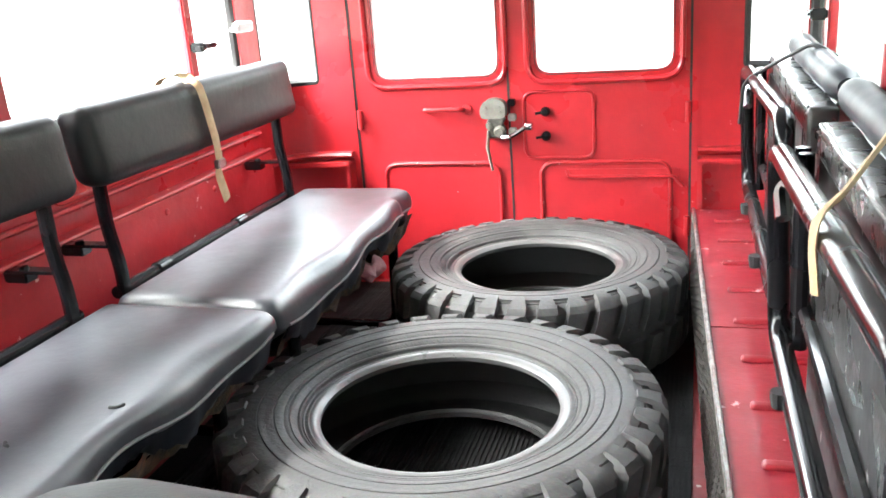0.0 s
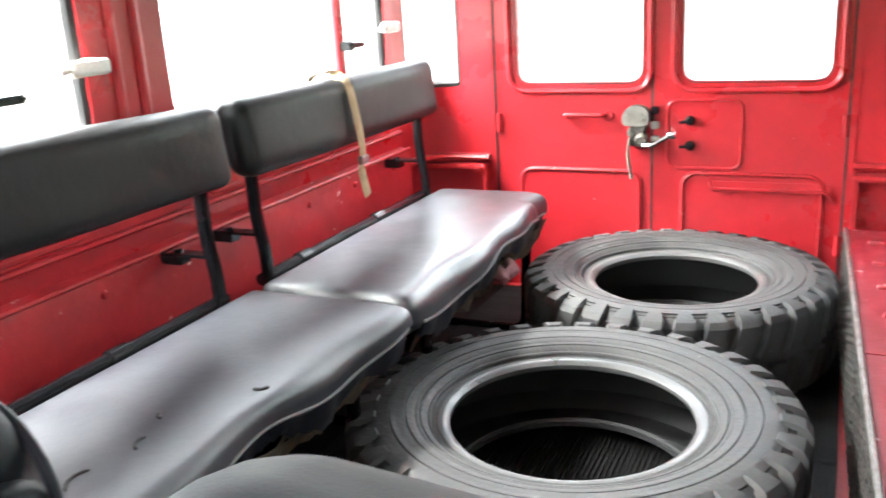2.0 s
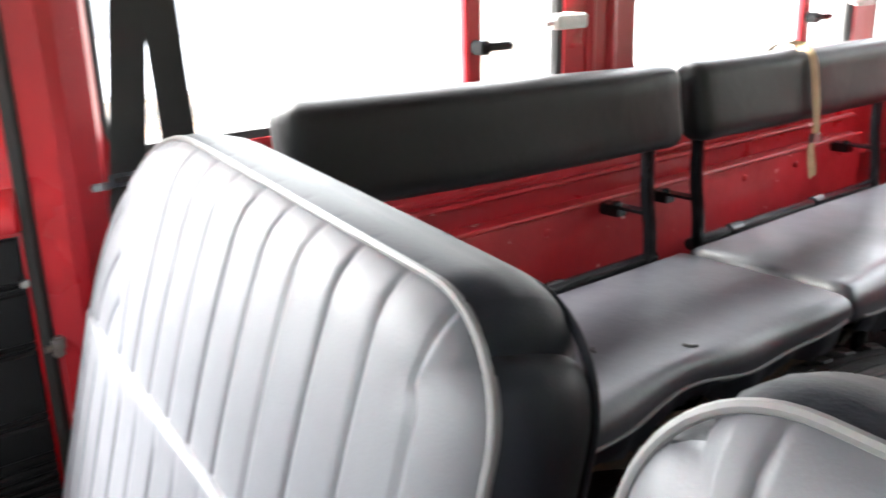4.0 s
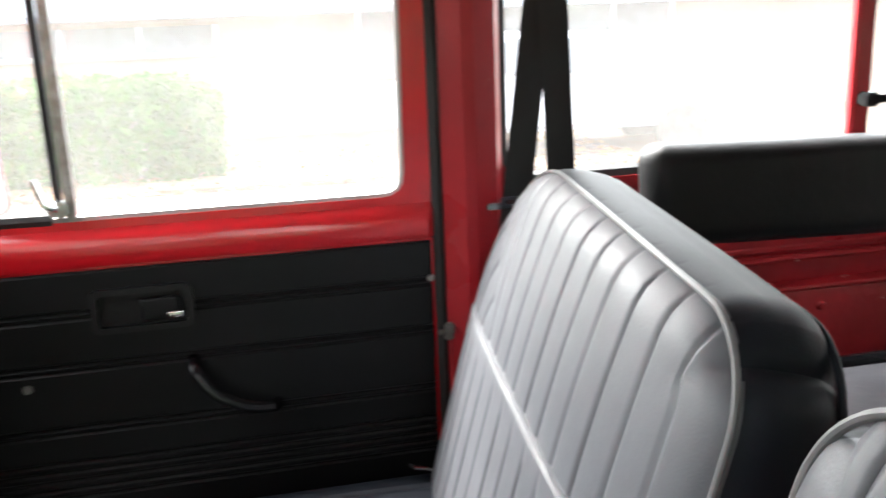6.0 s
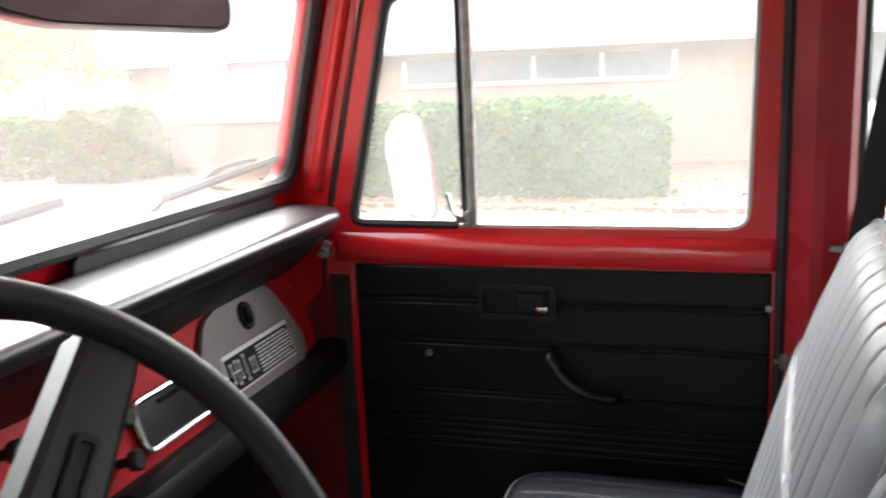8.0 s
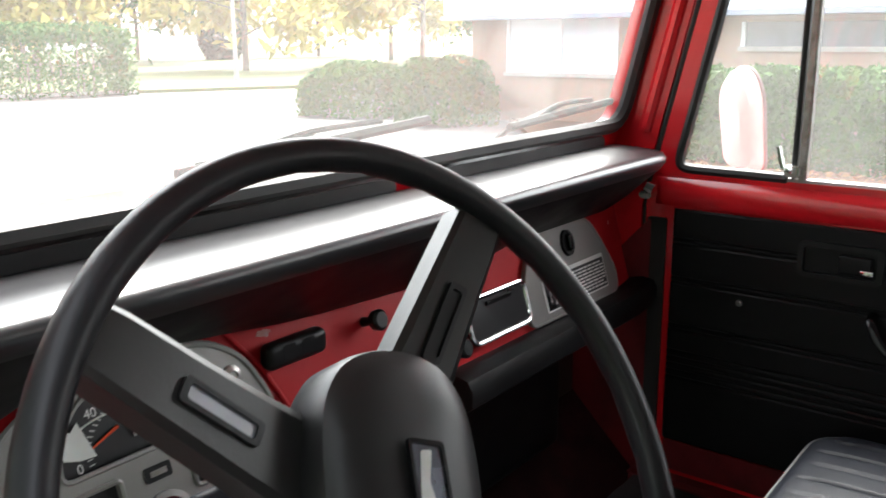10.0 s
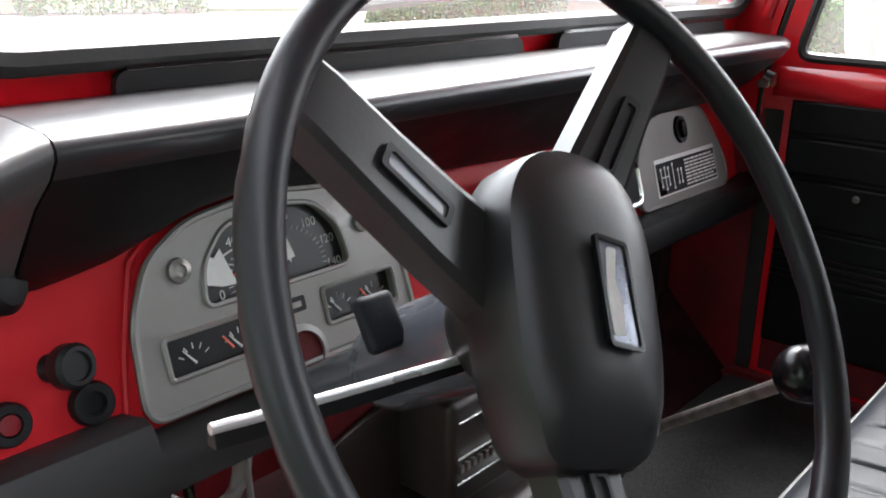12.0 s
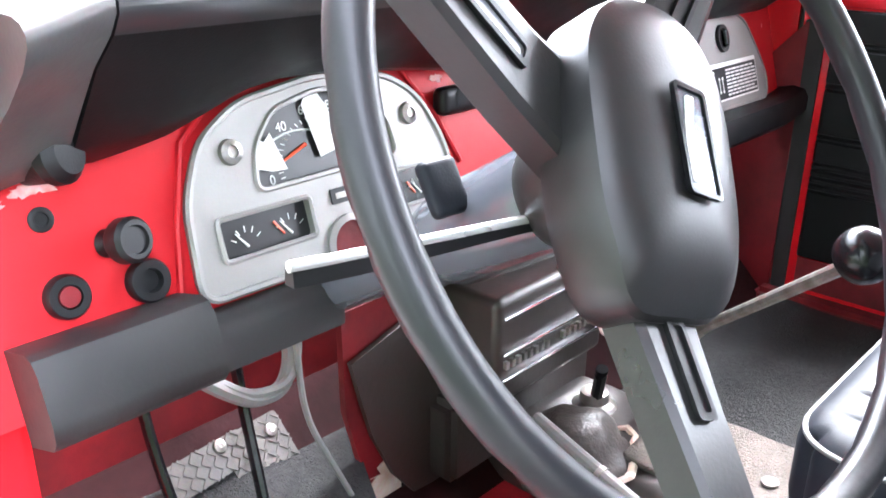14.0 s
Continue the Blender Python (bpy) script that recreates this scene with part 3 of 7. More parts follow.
def wheel_box():
    """Ribbed red box over the wheel on the driver's side, with a chequered edging."""
    t = thing("wheel_box", (-0.62, -1.2, FLOOR), "red ribbed steel wheel box with rubbed paint", "wheel box", "", "structure")
    bm = B()
    f = lambda u, v, w: (u, v, w)  # noqa: E731
    ys = [-2.24, -1.42, -0.32]
    edge = [-0.492, -0.523, -0.570]
    for a, b, ea, eb in zip(ys, ys[1:], edge, edge[1:]):
        plate(bm, [(ea, a + 0.002), (eb, b - 0.002), (-0.745, b - 0.002), (-0.745, a + 0.002)], f, FLOOR, 0.860)
    part("box", bm, BOX_RED, t)
    for y in [-2.12 + 0.168 * i for i in range(11)]:
        e = -0.50 - 0.075 * (y + 2.2) / 1.9
        bm = B()
        soft(bm, (e - 0.105, y, 0.860), (0.13, 0.022, 0.014), (6, 2, 1), 0.0065)
        part("rib", bm, BOX_RED, t)
    bm = B()
    tube(bm, [(-0.492, -2.24, 0.861), (-0.523, -1.42, 0.861), (-0.570, -0.32, 0.861)], 0.005, 6)
    part("edge_bead", bm, STEEL, t, "bare worn metal edge")
    bm = B()
    for (ya, yb, ea, eb) in ((-2.24, -1.42, -0.492, -0.523), (-1.42, -0.32, -0.523, -0.570)):
        n = int((yb - ya) / 0.022)
        for i in range(n):
            y = ya + (yb - ya) * (i + 0.5) / n
            x = ea + (eb - ea) * (i + 0.5) / n
            for k in range(9):
                z = 0.845 - 0.025 * k
                s = 1 if (i + k) % 2 else -1
                q = pose(x + 0.004, y, z, 45 * s)
                bmesh.ops.create_cube(bm, size=1, matrix=q @ Matrix.Diagonal((0.006, 0.020, 0.006, 1)))
    e = part("chequer_plate", bm, PLATE, t, "chequered metal plate", 0)
    e["kind"] = "stuff"
    bm = B()
    for a, b, ea, eb in zip(ys, ys[1:], edge, edge[1:]):
        plate(bm, [(ea + 0.0025, a + 0.003), (eb + 0.0025, b - 0.003), (eb - 0.001, b - 0.003), (ea - 0.001, a + 0.003)], f, FLOOR + 0.008, 0.856)
    part("backing_sheet", bm, LINER, t, "dark sheet behind the chequering", 0)


floor_and_roof()
side_wall(1, "wall_passenger_side", "red steel cargo side with two sliding windows and a pressed shoulder")
side_wall(-1, "wall_driver_side", "red steel cargo side behind the folded bench")
rear_end()
wheel_box()


# ---- front: door openings, passenger's door, windscreen ----
def door_pillar(sign, name):
    """The pillar behind a front door."""
    x = 0.70 if sign > 0 else -0.74
    bm = B()
    vs = [(x, -0.012), (x - 0.016 * sign, -0.05), (x - 0.016 * sign, -0.068), (x, -0.105), (x + 0.02 * sign, -0.118), (x + 0.06 * sign, -0.118), (x + 0.06 * sign, -0.012)]
    rows = [[bm.verts.new((px, py, z)) for px, py in vs] for z in (FLOOR, 1.2, ROOF)]
    k = len(vs)
    for a, b in zip(rows, rows[1:]):
        for j in range(k):
            bm.faces.new((a[j], a[(j + 1) % k], b[(j + 1) % k], b[j]))
    bm.faces.new(rows[0])
    bm.faces.new(rows[-1])
    p = setting(name, bm, RED, "red door pillar with a black rubber door seal", "pillar", 20)
    bm = B()
    tube(bm, [(x + 0.004 * sign, -0.008, FLOOR), (x + 0.004 * sign, -0.008, ROOF)], 0.011, 8)
    part("door_seal", bm, SEAL, p)
    if sign > 0:
        bm = B()
        box(bm, x - 0.014, -0.026, 1.048, x, -0.010, 1.076, 0.003)
        lathe(bm, [(0.004, 0), (0.005, 0.010), (0, 0.012)], 10, Matrix.Translation((x - 0.008, -0.012, 1.062)) @ Matrix.Rotation(-math.pi / 2, 4, "X"))
        part("striker", bm, STEEL, p, "steel door striker")


door_pillar(1, "pillar_passenger_side")
door_pillar(-1, "pillar_driver_side")


def passenger_door():
    x = 0.70
    f = on_x(x)
    d = thing("door_3", (x, 0.4, FLOOR), "closed red front door with a black trim panel and a chrome-edged vent window", "door", "", "structure")
    hole = rpoly([(0.765, 1.284), (0.668, 1.71), (0.034, 1.71), (0.042, 1.284)], 0.035)
    frame = rpoly([(0.800, 0.64), (0.815, 1.22), (0.688, 1.765), (0.0, 1.765), (0.0, 0.64)], 0.02)
    bm = B()
    plate(bm, frame, f, 0.0, 0.045, [hole])
    part("door_shell", bm, RED_CLEAN, d)
    # rounded red ledge under the window
    bm = B()
    prof = [(0.0, 1.2165), (-0.010, 1.2185), (-0.014, 1.226), (-0.016, 1.245), (-0.011, 1.262), (0.0, 1.272)]
    ends = [0.0, 0.010, 0.78, 0.795]
    rows = []
    for i, y in enumerate(ends):
        k = 0.15 if i in (0, 3) else 1.0
        rows.append([bm.verts.new((x + dx * k, y, z)) for dx, z in prof])
    for a, b in zip(rows, rows[1:]):
        for j in range(len(prof) - 1):
            bm.faces.new((a[j], a[j + 1], b[j + 1], b[j]))
    part("window_ledge", bm, RED_CLEAN, d)
    # seals and vent frame
    bm = B()
    tube(bm, [(x + 0.010, u, v) for u, v in rpoly([(0.765, 1.284), (0.668, 1.71), (0.034, 1.71), (0.042, 1.284)], 0.035)], 0.008, 8, True)
    part("window_seal", bm, ALU, d, "thin bright window bead")
    bm = B()
    tube(bm, fillet([(x + 0.008, 0.545, 1.288), (x + 0.008, 0.758, 1.290), (x + 0.008, 0.664, 1.703), (x + 0.008, 0.545, 1.707)], 0.03, 5), 0.011, 8)
    part("vent_seal", bm, SEAL, d)
    bm = B()
    box(bm, x + 0.002, 0.513, 1.28, x + 0.024, 0.527, 1.715, 0.003)
    part("vent_post", bm, STEEL, d, "dull metal window channel")
    bm = B()
    box(bm, x + 0.004, 0.531, 1.284, x + 0.022, 0.541, 1.715, 0.003)
    part("vent_post_seal", bm, SEAL, d)
    bm = B()
    tube(bm, fillet([(x - 0.006, 0.535, 1.302), (x - 0.020, 0.535, 1.308), (x - 0.022, 0.548, 1.312), (x - 0.022, 0.558, 1.350)], 0.008), 0.0045, 8)
    box(bm, x - 0.016, 0.520, 1.294, x + 0.004, 0.548, 1.316, 0.004)
    part("vent_latch", bm, CHROME, d, "chrome vent window latch")
    for a, b in ((rpoly([(0.765, 1.284), (0.668, 1.71), (0.54, 1.71), (0.54, 1.284)], 0.02), 0.010), (rpoly([(0.52, 1.284), (0.52, 1.71), (0.034, 1.71), (0.042, 1.284)], 0.02), 0.016)):
        bm = B()
        plate(bm, a, f, b, b + 0.004)
        g = part("pane", bm, CLEAR, d, "", 0)
        g.visible_shadow = False
    # trim panel with pressed grooves
    bm = B()
    prof = []
    for z, deep in ((1.153, 0.004), (1.143, 0.003), (1.074, 0.004), (1.064, 0.003), (0.976, 0.004), (0.966, 0.003), (0.920, 0.0035), (0.906, 0.003), (0.892, 0.0035), (0.878, 0.003), (0.864, 0.0035)):
        prof += [(z + 0.004, 0.0), (z + 0.0012, -deep), (z - 0.0012, -deep), (z - 0.004, 0.0)]
    prof = [(1.212, -0.002), (1.209, 0.0)] + prof + [(0.728, 0.0), (0.723, -0.003)]
    cols = []
    for y, k in ((0.006, -0.004), (0.010, 0.0), (0.250, 0.0), (0.5, 0.0), (0.748, 0.0), (0.753, -0.004)):
        cols.append([bm.verts.new((x - 0.008 - dz - k, y, z)) for z, dz in prof])
    for a, b in zip(cols, cols[1:]):
        for j in range(len(prof) - 1):
            bm.faces.new((a[j], a[j + 1], b[j + 1], b[j]))
    edge = [c for c in cols[0]] + [c[-1] for c in cols[1:]] + cols[-1][::-1][1:] + [c[0] for c in cols[::-1][1:-1]]
    back = [bm.verts.new((x - 0.0005, v.co.y, v.co.z)) for v in edge]
    for i in range(len(edge)):
        j = (i + 1) % len(edge)
        bm.faces.new((edge[i], edge[j], back[j], back[i]))
    trim = part("trim_panel", bm, TRIM, d, "black vinyl trim panel with pressed grooves", 25)
    # strip added over the door foot, dark in place of shade there
    bm = B()
    plate(bm, [(0.012, 0.655), (0.750, 0.655), (0.750, 0.720), (0.012, 0.720)], on_x(x), -0.0005, -0.004)
    part("lower_strip", bm, FOOT_SHADE_RED, d, "dark red strip added under the trim for shade")
    # inner release in its bezel
    bm = B()
    plate(bm, rrect(0.366, 1.118, 0.510, 1.184, 0.014), on_x(x - 0.008), 0.0, -0.010, [rrect(0.376, 1.127, 0.500, 1.175, 0.008)])
    part("release_bezel", bm, PLASTIC, trim, "black bezel")
    bm = B()
    box(bm, x - 0.010, 0.378, 1.129, x - 0.0085, 0.498, 1.173)
    soft(bm, (x - 0.016, 0.412, 1.150), (0.010, 0.055, 0.034), (2, 4, 3), 0.004)
    part("release_lever", bm, VINYL, trim)
    bm = B()
    soft(bm, (x - 0.020, 0.392, 1.140), (0.006, 0.022, 0.010), (1, 2, 1), 0.002)
    part("release_pull", bm, CHROME, trim)
    # curved pull handle
    bm = B()
    tube(bm, fillet([(x - 0.008, 0.376, 1.064), (x - 0.036, 0.374, 1.058), (x - 0.044, 0.352, 1.020), (x - 0.044, 0.300, 0.990), (x - 0.030, 0.262, 0.982), (x - 0.008, 0.256, 0.978)], 0.03), 0.0095, 10, flat=0.8)
    part("pull_handle", bm, GLOSS_BLACK, trim, "curved black pull handle")
    bm = B()
    lathe(bm, [(0.007, 0.0), (0.006, 0.004), (0, 0.005)], 12, Matrix.Translation((x - 0.008, 0.611, 1.044)) @ Matrix.Rotation(-math.pi / 2, 4, "Y"))
    part("screw", bm, STEEL, trim)
    bm = B()
    plate(bm, rpoly([(0.768, 0.645), (0.797, 0.645), (0.808, 1.190), (0.768, 1.190)], 0.006), on_x(x), -0.0005, -0.005)
    part("edge_strip", bm, SEAL, d, "black strip along the door's front edge")
    bm = B()
    lathe(bm, [(0.006, 0.0), (0.005, 0.006), (0, 0.007)], 12, Matrix.Translation((x - 0.012, 0.010, 1.155)) @ Matrix.Rotation(-math.pi / 2, 4, "Y"))
    part("trim_clip", bm, STEEL, trim)


passenger_door()

# windscreen plane: y falls with height
WS = lambda z: 0.882 - 0.245 * (z - 1.355)  # noqa: E731


def ws(u, v, w):
    return (u, WS(v) + w, v)


# footwell shade is put into this red, far darker than the body paint
TOE_RED = material("shaded_toe_board_red", (0.024, 0.0035, 0.0045), 0.8, second=(0.010, 0.004, 0.004), amount=0.9, scale=13, grain=0.4, fine=90, bump=0.2, spec=0.12)
# red paint darkened to carry the shade of recessed and low parts
SHADED_RED = material("shaded_red_paint", (0.17, 0.010, 0.013), 0.6, second=(0.07, 0.010, 0.011), amount=0.8, scale=14, grain=0.4, fine=90, bump=0.2, spec=0.25)


def windscreen():
    hole = rrect(-0.735, 1.372, 0.690, 1.735, 0.055)
    bm = B()
    plate(bm, [(-0.84, 1.30), (0.745, 1.30), (0.745, 1.84), (-0.84, 1.84)], ws, 0.0, 0.035, [hole])
    fr = setting("wall_windscreen_frame", bm, RED_CLEAN, "red windscreen frame", "wall")
    bm = B()
    tube(bm, [ws(u, v, -0.004) for u, v in rrect(-0.737, 1.370, 0.692, 1.737, 0.057)], 0.015, 8, True)
    part("windscreen_seal", bm, SEAL, fr, "black rubber windscreen seal")
    bm = B()
    plate(bm, hole, ws, 0.012, 0.017)
    g = part("pane", bm, SMEARED, fr, "", 0)
    g.visible_shadow = False
    # door posts that lean with the screen
    for s, name in ((1, "pillar_windscreen_passenger_side"), (-1, "pillar_windscreen_driver_side")):
        x = 0.70 if s > 0 else -0.800
        bm = B()
        low = [(0.822, 0.60), (0.99, 0.60), (0.99, 1.28)] if s > 0 else [(0.824, 1.27), (0.99, 1.27), (0.99, 1.28)]
        plate(bm, low + [(WS(1.36) + 0.01, 1.36), (WS(1.84) + 0.01, 1.84), (0.678, 1.84), (0.706, 1.75), (0.824, 1.24)], on_x(x), 0.0, 0.05 * s)
        p = setting(name, bm, RED_CLEAN, "red windscreen post beside the dashboard", "pillar")
        bm = B()
        tube(bm, fillet([(x + 0.008 * s, 0.811, 0.62 if s > 0 else 1.23), (x + 0.008 * s, 0.819, 1.235), (x + 0.008 * s, 0.694, 1.765)], 0.05), 0.007, 8)
        part("door_seal", bm, SEAL, p)
        bm = B()
        tube(bm, [(x + 0.002 * s, WS(1.36) - 0.055, 1.36), (x + 0.002 * s, WS(1.84) - 0.055, 1.84)], 0.014, 10, flat=1.0)
        part("post_bead", bm, RED_CLEAN, p)
        if s > 0:
            bm = B()
            box(bm, 0.746, 0.770, 1.18, 0.756, 0.86, 1.27)
            part("door_jamb", bm, RED_CLEAN, p)
            # black sheet added where the lower red jamb lies in shade
            bm = B()
            box(bm, 0.745, 0.768, 0.60, 0.757, 0.86, 1.178)
            part("jamb_shade", bm, SEAL, p, "black sheet over the door jamb for its shade")
            # kick panel sheet whose dark red stands for footwell shade
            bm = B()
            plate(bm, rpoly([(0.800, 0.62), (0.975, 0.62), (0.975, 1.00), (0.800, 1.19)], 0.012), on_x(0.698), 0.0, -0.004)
            part("kick_panel", bm, FOOT_SHADE_RED, p, "stained red kick panel, darkened for shade")


windscreen()


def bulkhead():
    # bulkhead red has the shade under the dashboard in its colour
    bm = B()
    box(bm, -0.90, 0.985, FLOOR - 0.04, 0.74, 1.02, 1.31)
    wall = setting("wall_bulkhead", bm, FOOT_SHADE_RED, "red steel bulkhead under the dashboard", "wall")
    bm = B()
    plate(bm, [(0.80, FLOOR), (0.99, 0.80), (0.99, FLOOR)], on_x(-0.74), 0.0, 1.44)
    # the toe board's shade comes from its colour
    part("toe_board", bm, TOE_RED, wall, "stained dark red toe board with shade in its colour")
    bm = B()
    box(bm, -0.795, 0.80, 1.288, 0.70, 0.93, 1.312, 0.004)
    part("cowl", bm, RED_CLEAN, wall)
    # outside sill and bonnet, under the line of sight
    bm = B()
    soft(bm, (-0.02, 1.52, 1.11), (1.30, 0.98, 0.16), (6, 4, 2), 0.05)
    b = thing("bonnet", (-0.02, 1.5, 1.0), "red bonnet of the car beyond the windscreen", "bonnet", "", "structure")
    part("bonnet_skin", bm, RED_CLEAN, b)


bulkhead()

# ---- cargo space: benches, folded benches, tyres ----
def bench(y_near, y_far, wavy, torn, rise=0.0):
    """A side bench: cushion, padded back on two bent tubes, and the tube behind the cushion."""
    mid, length = (y_near + y_far) / 2, y_near - y_far
    t = thing("side_bench", (0.42, mid, FLOOR), "black vinyl side bench with a padded backrest on black steel tubes", "bench", "side benches")

    def piping(y):
        """Height of the piping on the front edge: high at the rear end, wavering along it."""
        return 0.006 - 0.010 * (y / length) + 0.006 * math.sin(y * 11 + wavy) + 0.003 * math.sin(y * 26 + wavy)

    def sag(p):
        k = Vector(p)
        k.z += 0.006 * math.cos(math.pi * p.x / 0.40) * math.cos(math.pi * p.y / (length * 1.1)) if p.z > 0 else 0.0
        k.z += 0.0015 * noise.noise(Vector((p.x * 9, p.y * 7 + wavy, p.z * 6)))
        if p.x < -0.128:
            # the front edge rolls over, waves, and tucks under below the piping
            f = min(1.0, (-p.x - 0.128) / 0.042)
            k.z += f * (0.006 * math.sin(p.y * 9 + wavy) + 0.003 * math.sin(p.y * 21 + wavy * 3)) - 0.013 * f * f * (p.y / length + 0.62)
            k.x += f * (0.007 * math.sin(p.y * 8 + wavy * 2) + 0.004 * math.sin(p.y * 23 + wavy))
            k.x += 0.058 * max(0.0, min(1.0, (piping(p.y) - 0.004 - p.z) / 0.045)) * f
        # cut-back rear corner
        if wavy > 1.5 and p.y < -length / 2 + 0.12:
            k.x += 0.0 if p.x > 0 else 0.02
        return k

    bm = B()
    soft(bm, (0.382, mid + (0.014 if wavy > 1.5 else -0.012), 0.940), (0.345, length + 0.016, 0.085), (18, 60, 6), 0.024, sag)
    cush = part("cushion", bm, VINYL_OLD, t, "sagging worn black vinyl seat cushion", 60)
    # welt along the edges of the cushion
    bm = B()
    ring = []
    for i in range(61):
        y = -length / 2 + 0.03 + (length - 0.06) * i / 60
        p = sag(Vector((-0.1735, y, piping(y))))
        ring.append((0.382 + p.x, mid + y + (0.014 if wavy > 1.5 else -0.012), 0.940 + p.z))
    tube(bm, ring, 0.0028, 6)
    part("welt", bm, WELT, cush, "pale worn piping")
    # black skirt hanging from the piping, with a ragged hem
    bm = B()
    rows = []
    rnd = random.Random(int(wavy * 30))
    for i, (x, y, z) in enumerate(ring):
        d = 0.042 + 0.010 * math.sin(i * 0.35 + wavy) + 0.016 * torn * (rnd.random() - 0.6)
        q = 0.005 * math.sin(i * 0.8 + wavy)
        rows.append([bm.verts.new((x + a, y, z - d * b)) for a, b in ((0.0015, 0.0), (0.005 + q, 0.5), (0.014, 1.0), (0.018, 1.0), (0.010 + q, 0.5), (0.006, 0.0))])
    for a, b in zip(rows, rows[1:]):
        for j in range(6):
            bm.faces.new((a[j], a[(j + 1) % 6], b[(j + 1) % 6], b[j]))
    bm.faces.new(rows[0][::-1])
    bm.faces.new(rows[-1])
    part("front_skirt", bm, VINYL_BACK, cush, "black vinyl skirt with a ragged hem", 50)
    # hanging torn cloth and foam under the front edge
    bm = B()
    rows = []
    rnd = random.Random(int(wavy * 10))
    for i in range(41):
        y = mid - length / 2 + 0.02 + (length - 0.04) * i / 40
        d = 0.030 + 0.028 * rnd.random() * torn
        x = 0.240 + 0.010 * math.sin(i * 0.9)
        rows.append([bm.verts.new((x - 0.006, y, 0.912)), bm.verts.new((x + 0.004 + 0.01 * rnd.random(), y, 0.895 - d * 0.5)), bm.verts.new((x + 0.018, y, 0.892 - d)), bm.verts.new((x + 0.05, y, 0.888 - d)), bm.verts.new((x + 0.05, y, 0.912))])
    for a, b in zip(rows, rows[1:]):
        for j in range(4):
            bm.faces.new((a[j], a[j + 1], b[j + 1], b[j]))
    part("torn_lining", bm, FOAM, cush, "torn burlap and foam lining")
    bm = B()
    box(bm, 0.25, y_far + 0.03, 0.882, 0.54, y_near - 0.03, 0.897, 0.004)
    part("seat_board", bm, GLOSS_BLACK, t)
    # backrest
    def lean(p):
        k = Vector(p)
        k.x += 0.10 * p.z + 0.006 * noise.noise(Vector((p.y * 4, p.z * 9, wavy)))
        k.x -= 0.010 * math.cos(math.pi * p.y / length) if p.x < 0 else 0.0
        k.z += rise * (p.y / length + 0.5)
        return k

    bm = B()
    soft(bm, (0.578, mid + 0.004, 1.262), (0.072, length + 0.01, 0.150), (4, 24, 6), 0.030, lean)
    part("backrest", bm, VINYL, t, "smooth black vinyl backrest pad", 60)
    for y in (y_near - 0.045, y_far + 0.055):
        bm = B()
        tube(bm, fillet([(0.585, y, 1.245), (0.585, y, 1.10), (0.572, y, 1.03), (0.572, y, 0.93), (0.572, y, FLOOR)], 0.05), 0.0135, 10)
        leg = part("back_tube", bm, GLOSS_BLACK, t)
        bm = B()
        box(bm, 0.585, y - 0.014, 1.062, 0.690, y + 0.014, 1.068, 0.001)
        box(bm, 0.640, y - 0.016, 1.045, 0.690, y + 0.016, 1.066, 0.003)
        lathe(bm, [(0.009, 0), (0.008, 0.006), (0, 0.007)], 8, Matrix.Translation((0.655, y, 1.067)))
        part("wall_bracket", bm, GLOSS_BLACK, leg)
    bm = B()
    tube(bm, [(0.580, y_near - 0.03, 0.972), (0.580, y_far + 0.03, 0.972)], 0.0125, 10)
    rail = part("seat_rail", bm, GLOSS_BLACK, t)
    for k in (0.22, 0.62):
        bm = B()
        lathe(bm, [(0.016, -0.02), (0.016, 0.02), (0, 0.02)], 12, Matrix.Translation((0.580, y_near - length * k, 0.972)) @ Matrix.Rotation(math.pi / 2, 4, "X"))
        part("rail_clip", bm, GLOSS_BLACK, rail)
    for y in (y_near - 0.12, y_far + 0.12):
        bm = B()
        tube(bm, fillet([(0.26, y, 0.88), (0.27, y, FLOOR + 0.012), (0.55, y, FLOOR + 0.012)], 0.04), 0.0125, 10)
        part("leg", bm, GLOSS_BLACK, t)
    return t


def tears():
    """Short curved cuts in the vinyl of the near cushion."""
    for x, y, a, r in ((0.296, -0.575, 0.4, 0.020), (0.300, -0.480, 0.2, 0.030), (0.330, -0.640, 0.9, 0.010), (0.262, -0.760, 2.2, 0.014)):
        t = [c for c in bpy.data.objects if c.name.startswith("cushion") and c.parent and c.parent.name.startswith("side_bench")][0]
        top = [in_world(t) @ v.co for v in t.data.vertices]
        z = max(p.z for p in top if math.hypot(p.x - x, p.y - y) < 0.03) + 0.0004
        bm = B()
        tube(bm, [(x + r * math.cos(a + q), y + r * math.sin(a + q), z) for q in [-0.9 + 0.15 * i for i in range(13)]], [0.0006] + [0.0026] * 11 + [0.0006], 6)
        part("tear", bm, SEAL, t)


bench(-0.300, -1.118, 0.7, 0.7, 0.018)
bench(-1.172, -2.020, 2.1, 1.0)
tears()


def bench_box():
    """The red wheel box under the benches, its deep shade put into the paint colour."""
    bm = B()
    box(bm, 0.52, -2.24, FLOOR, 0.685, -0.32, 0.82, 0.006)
    setting("wheel_box_passenger_side", bm, SHADED_RED, "red wheel box under the side benches", "wheel box")


bench_box()


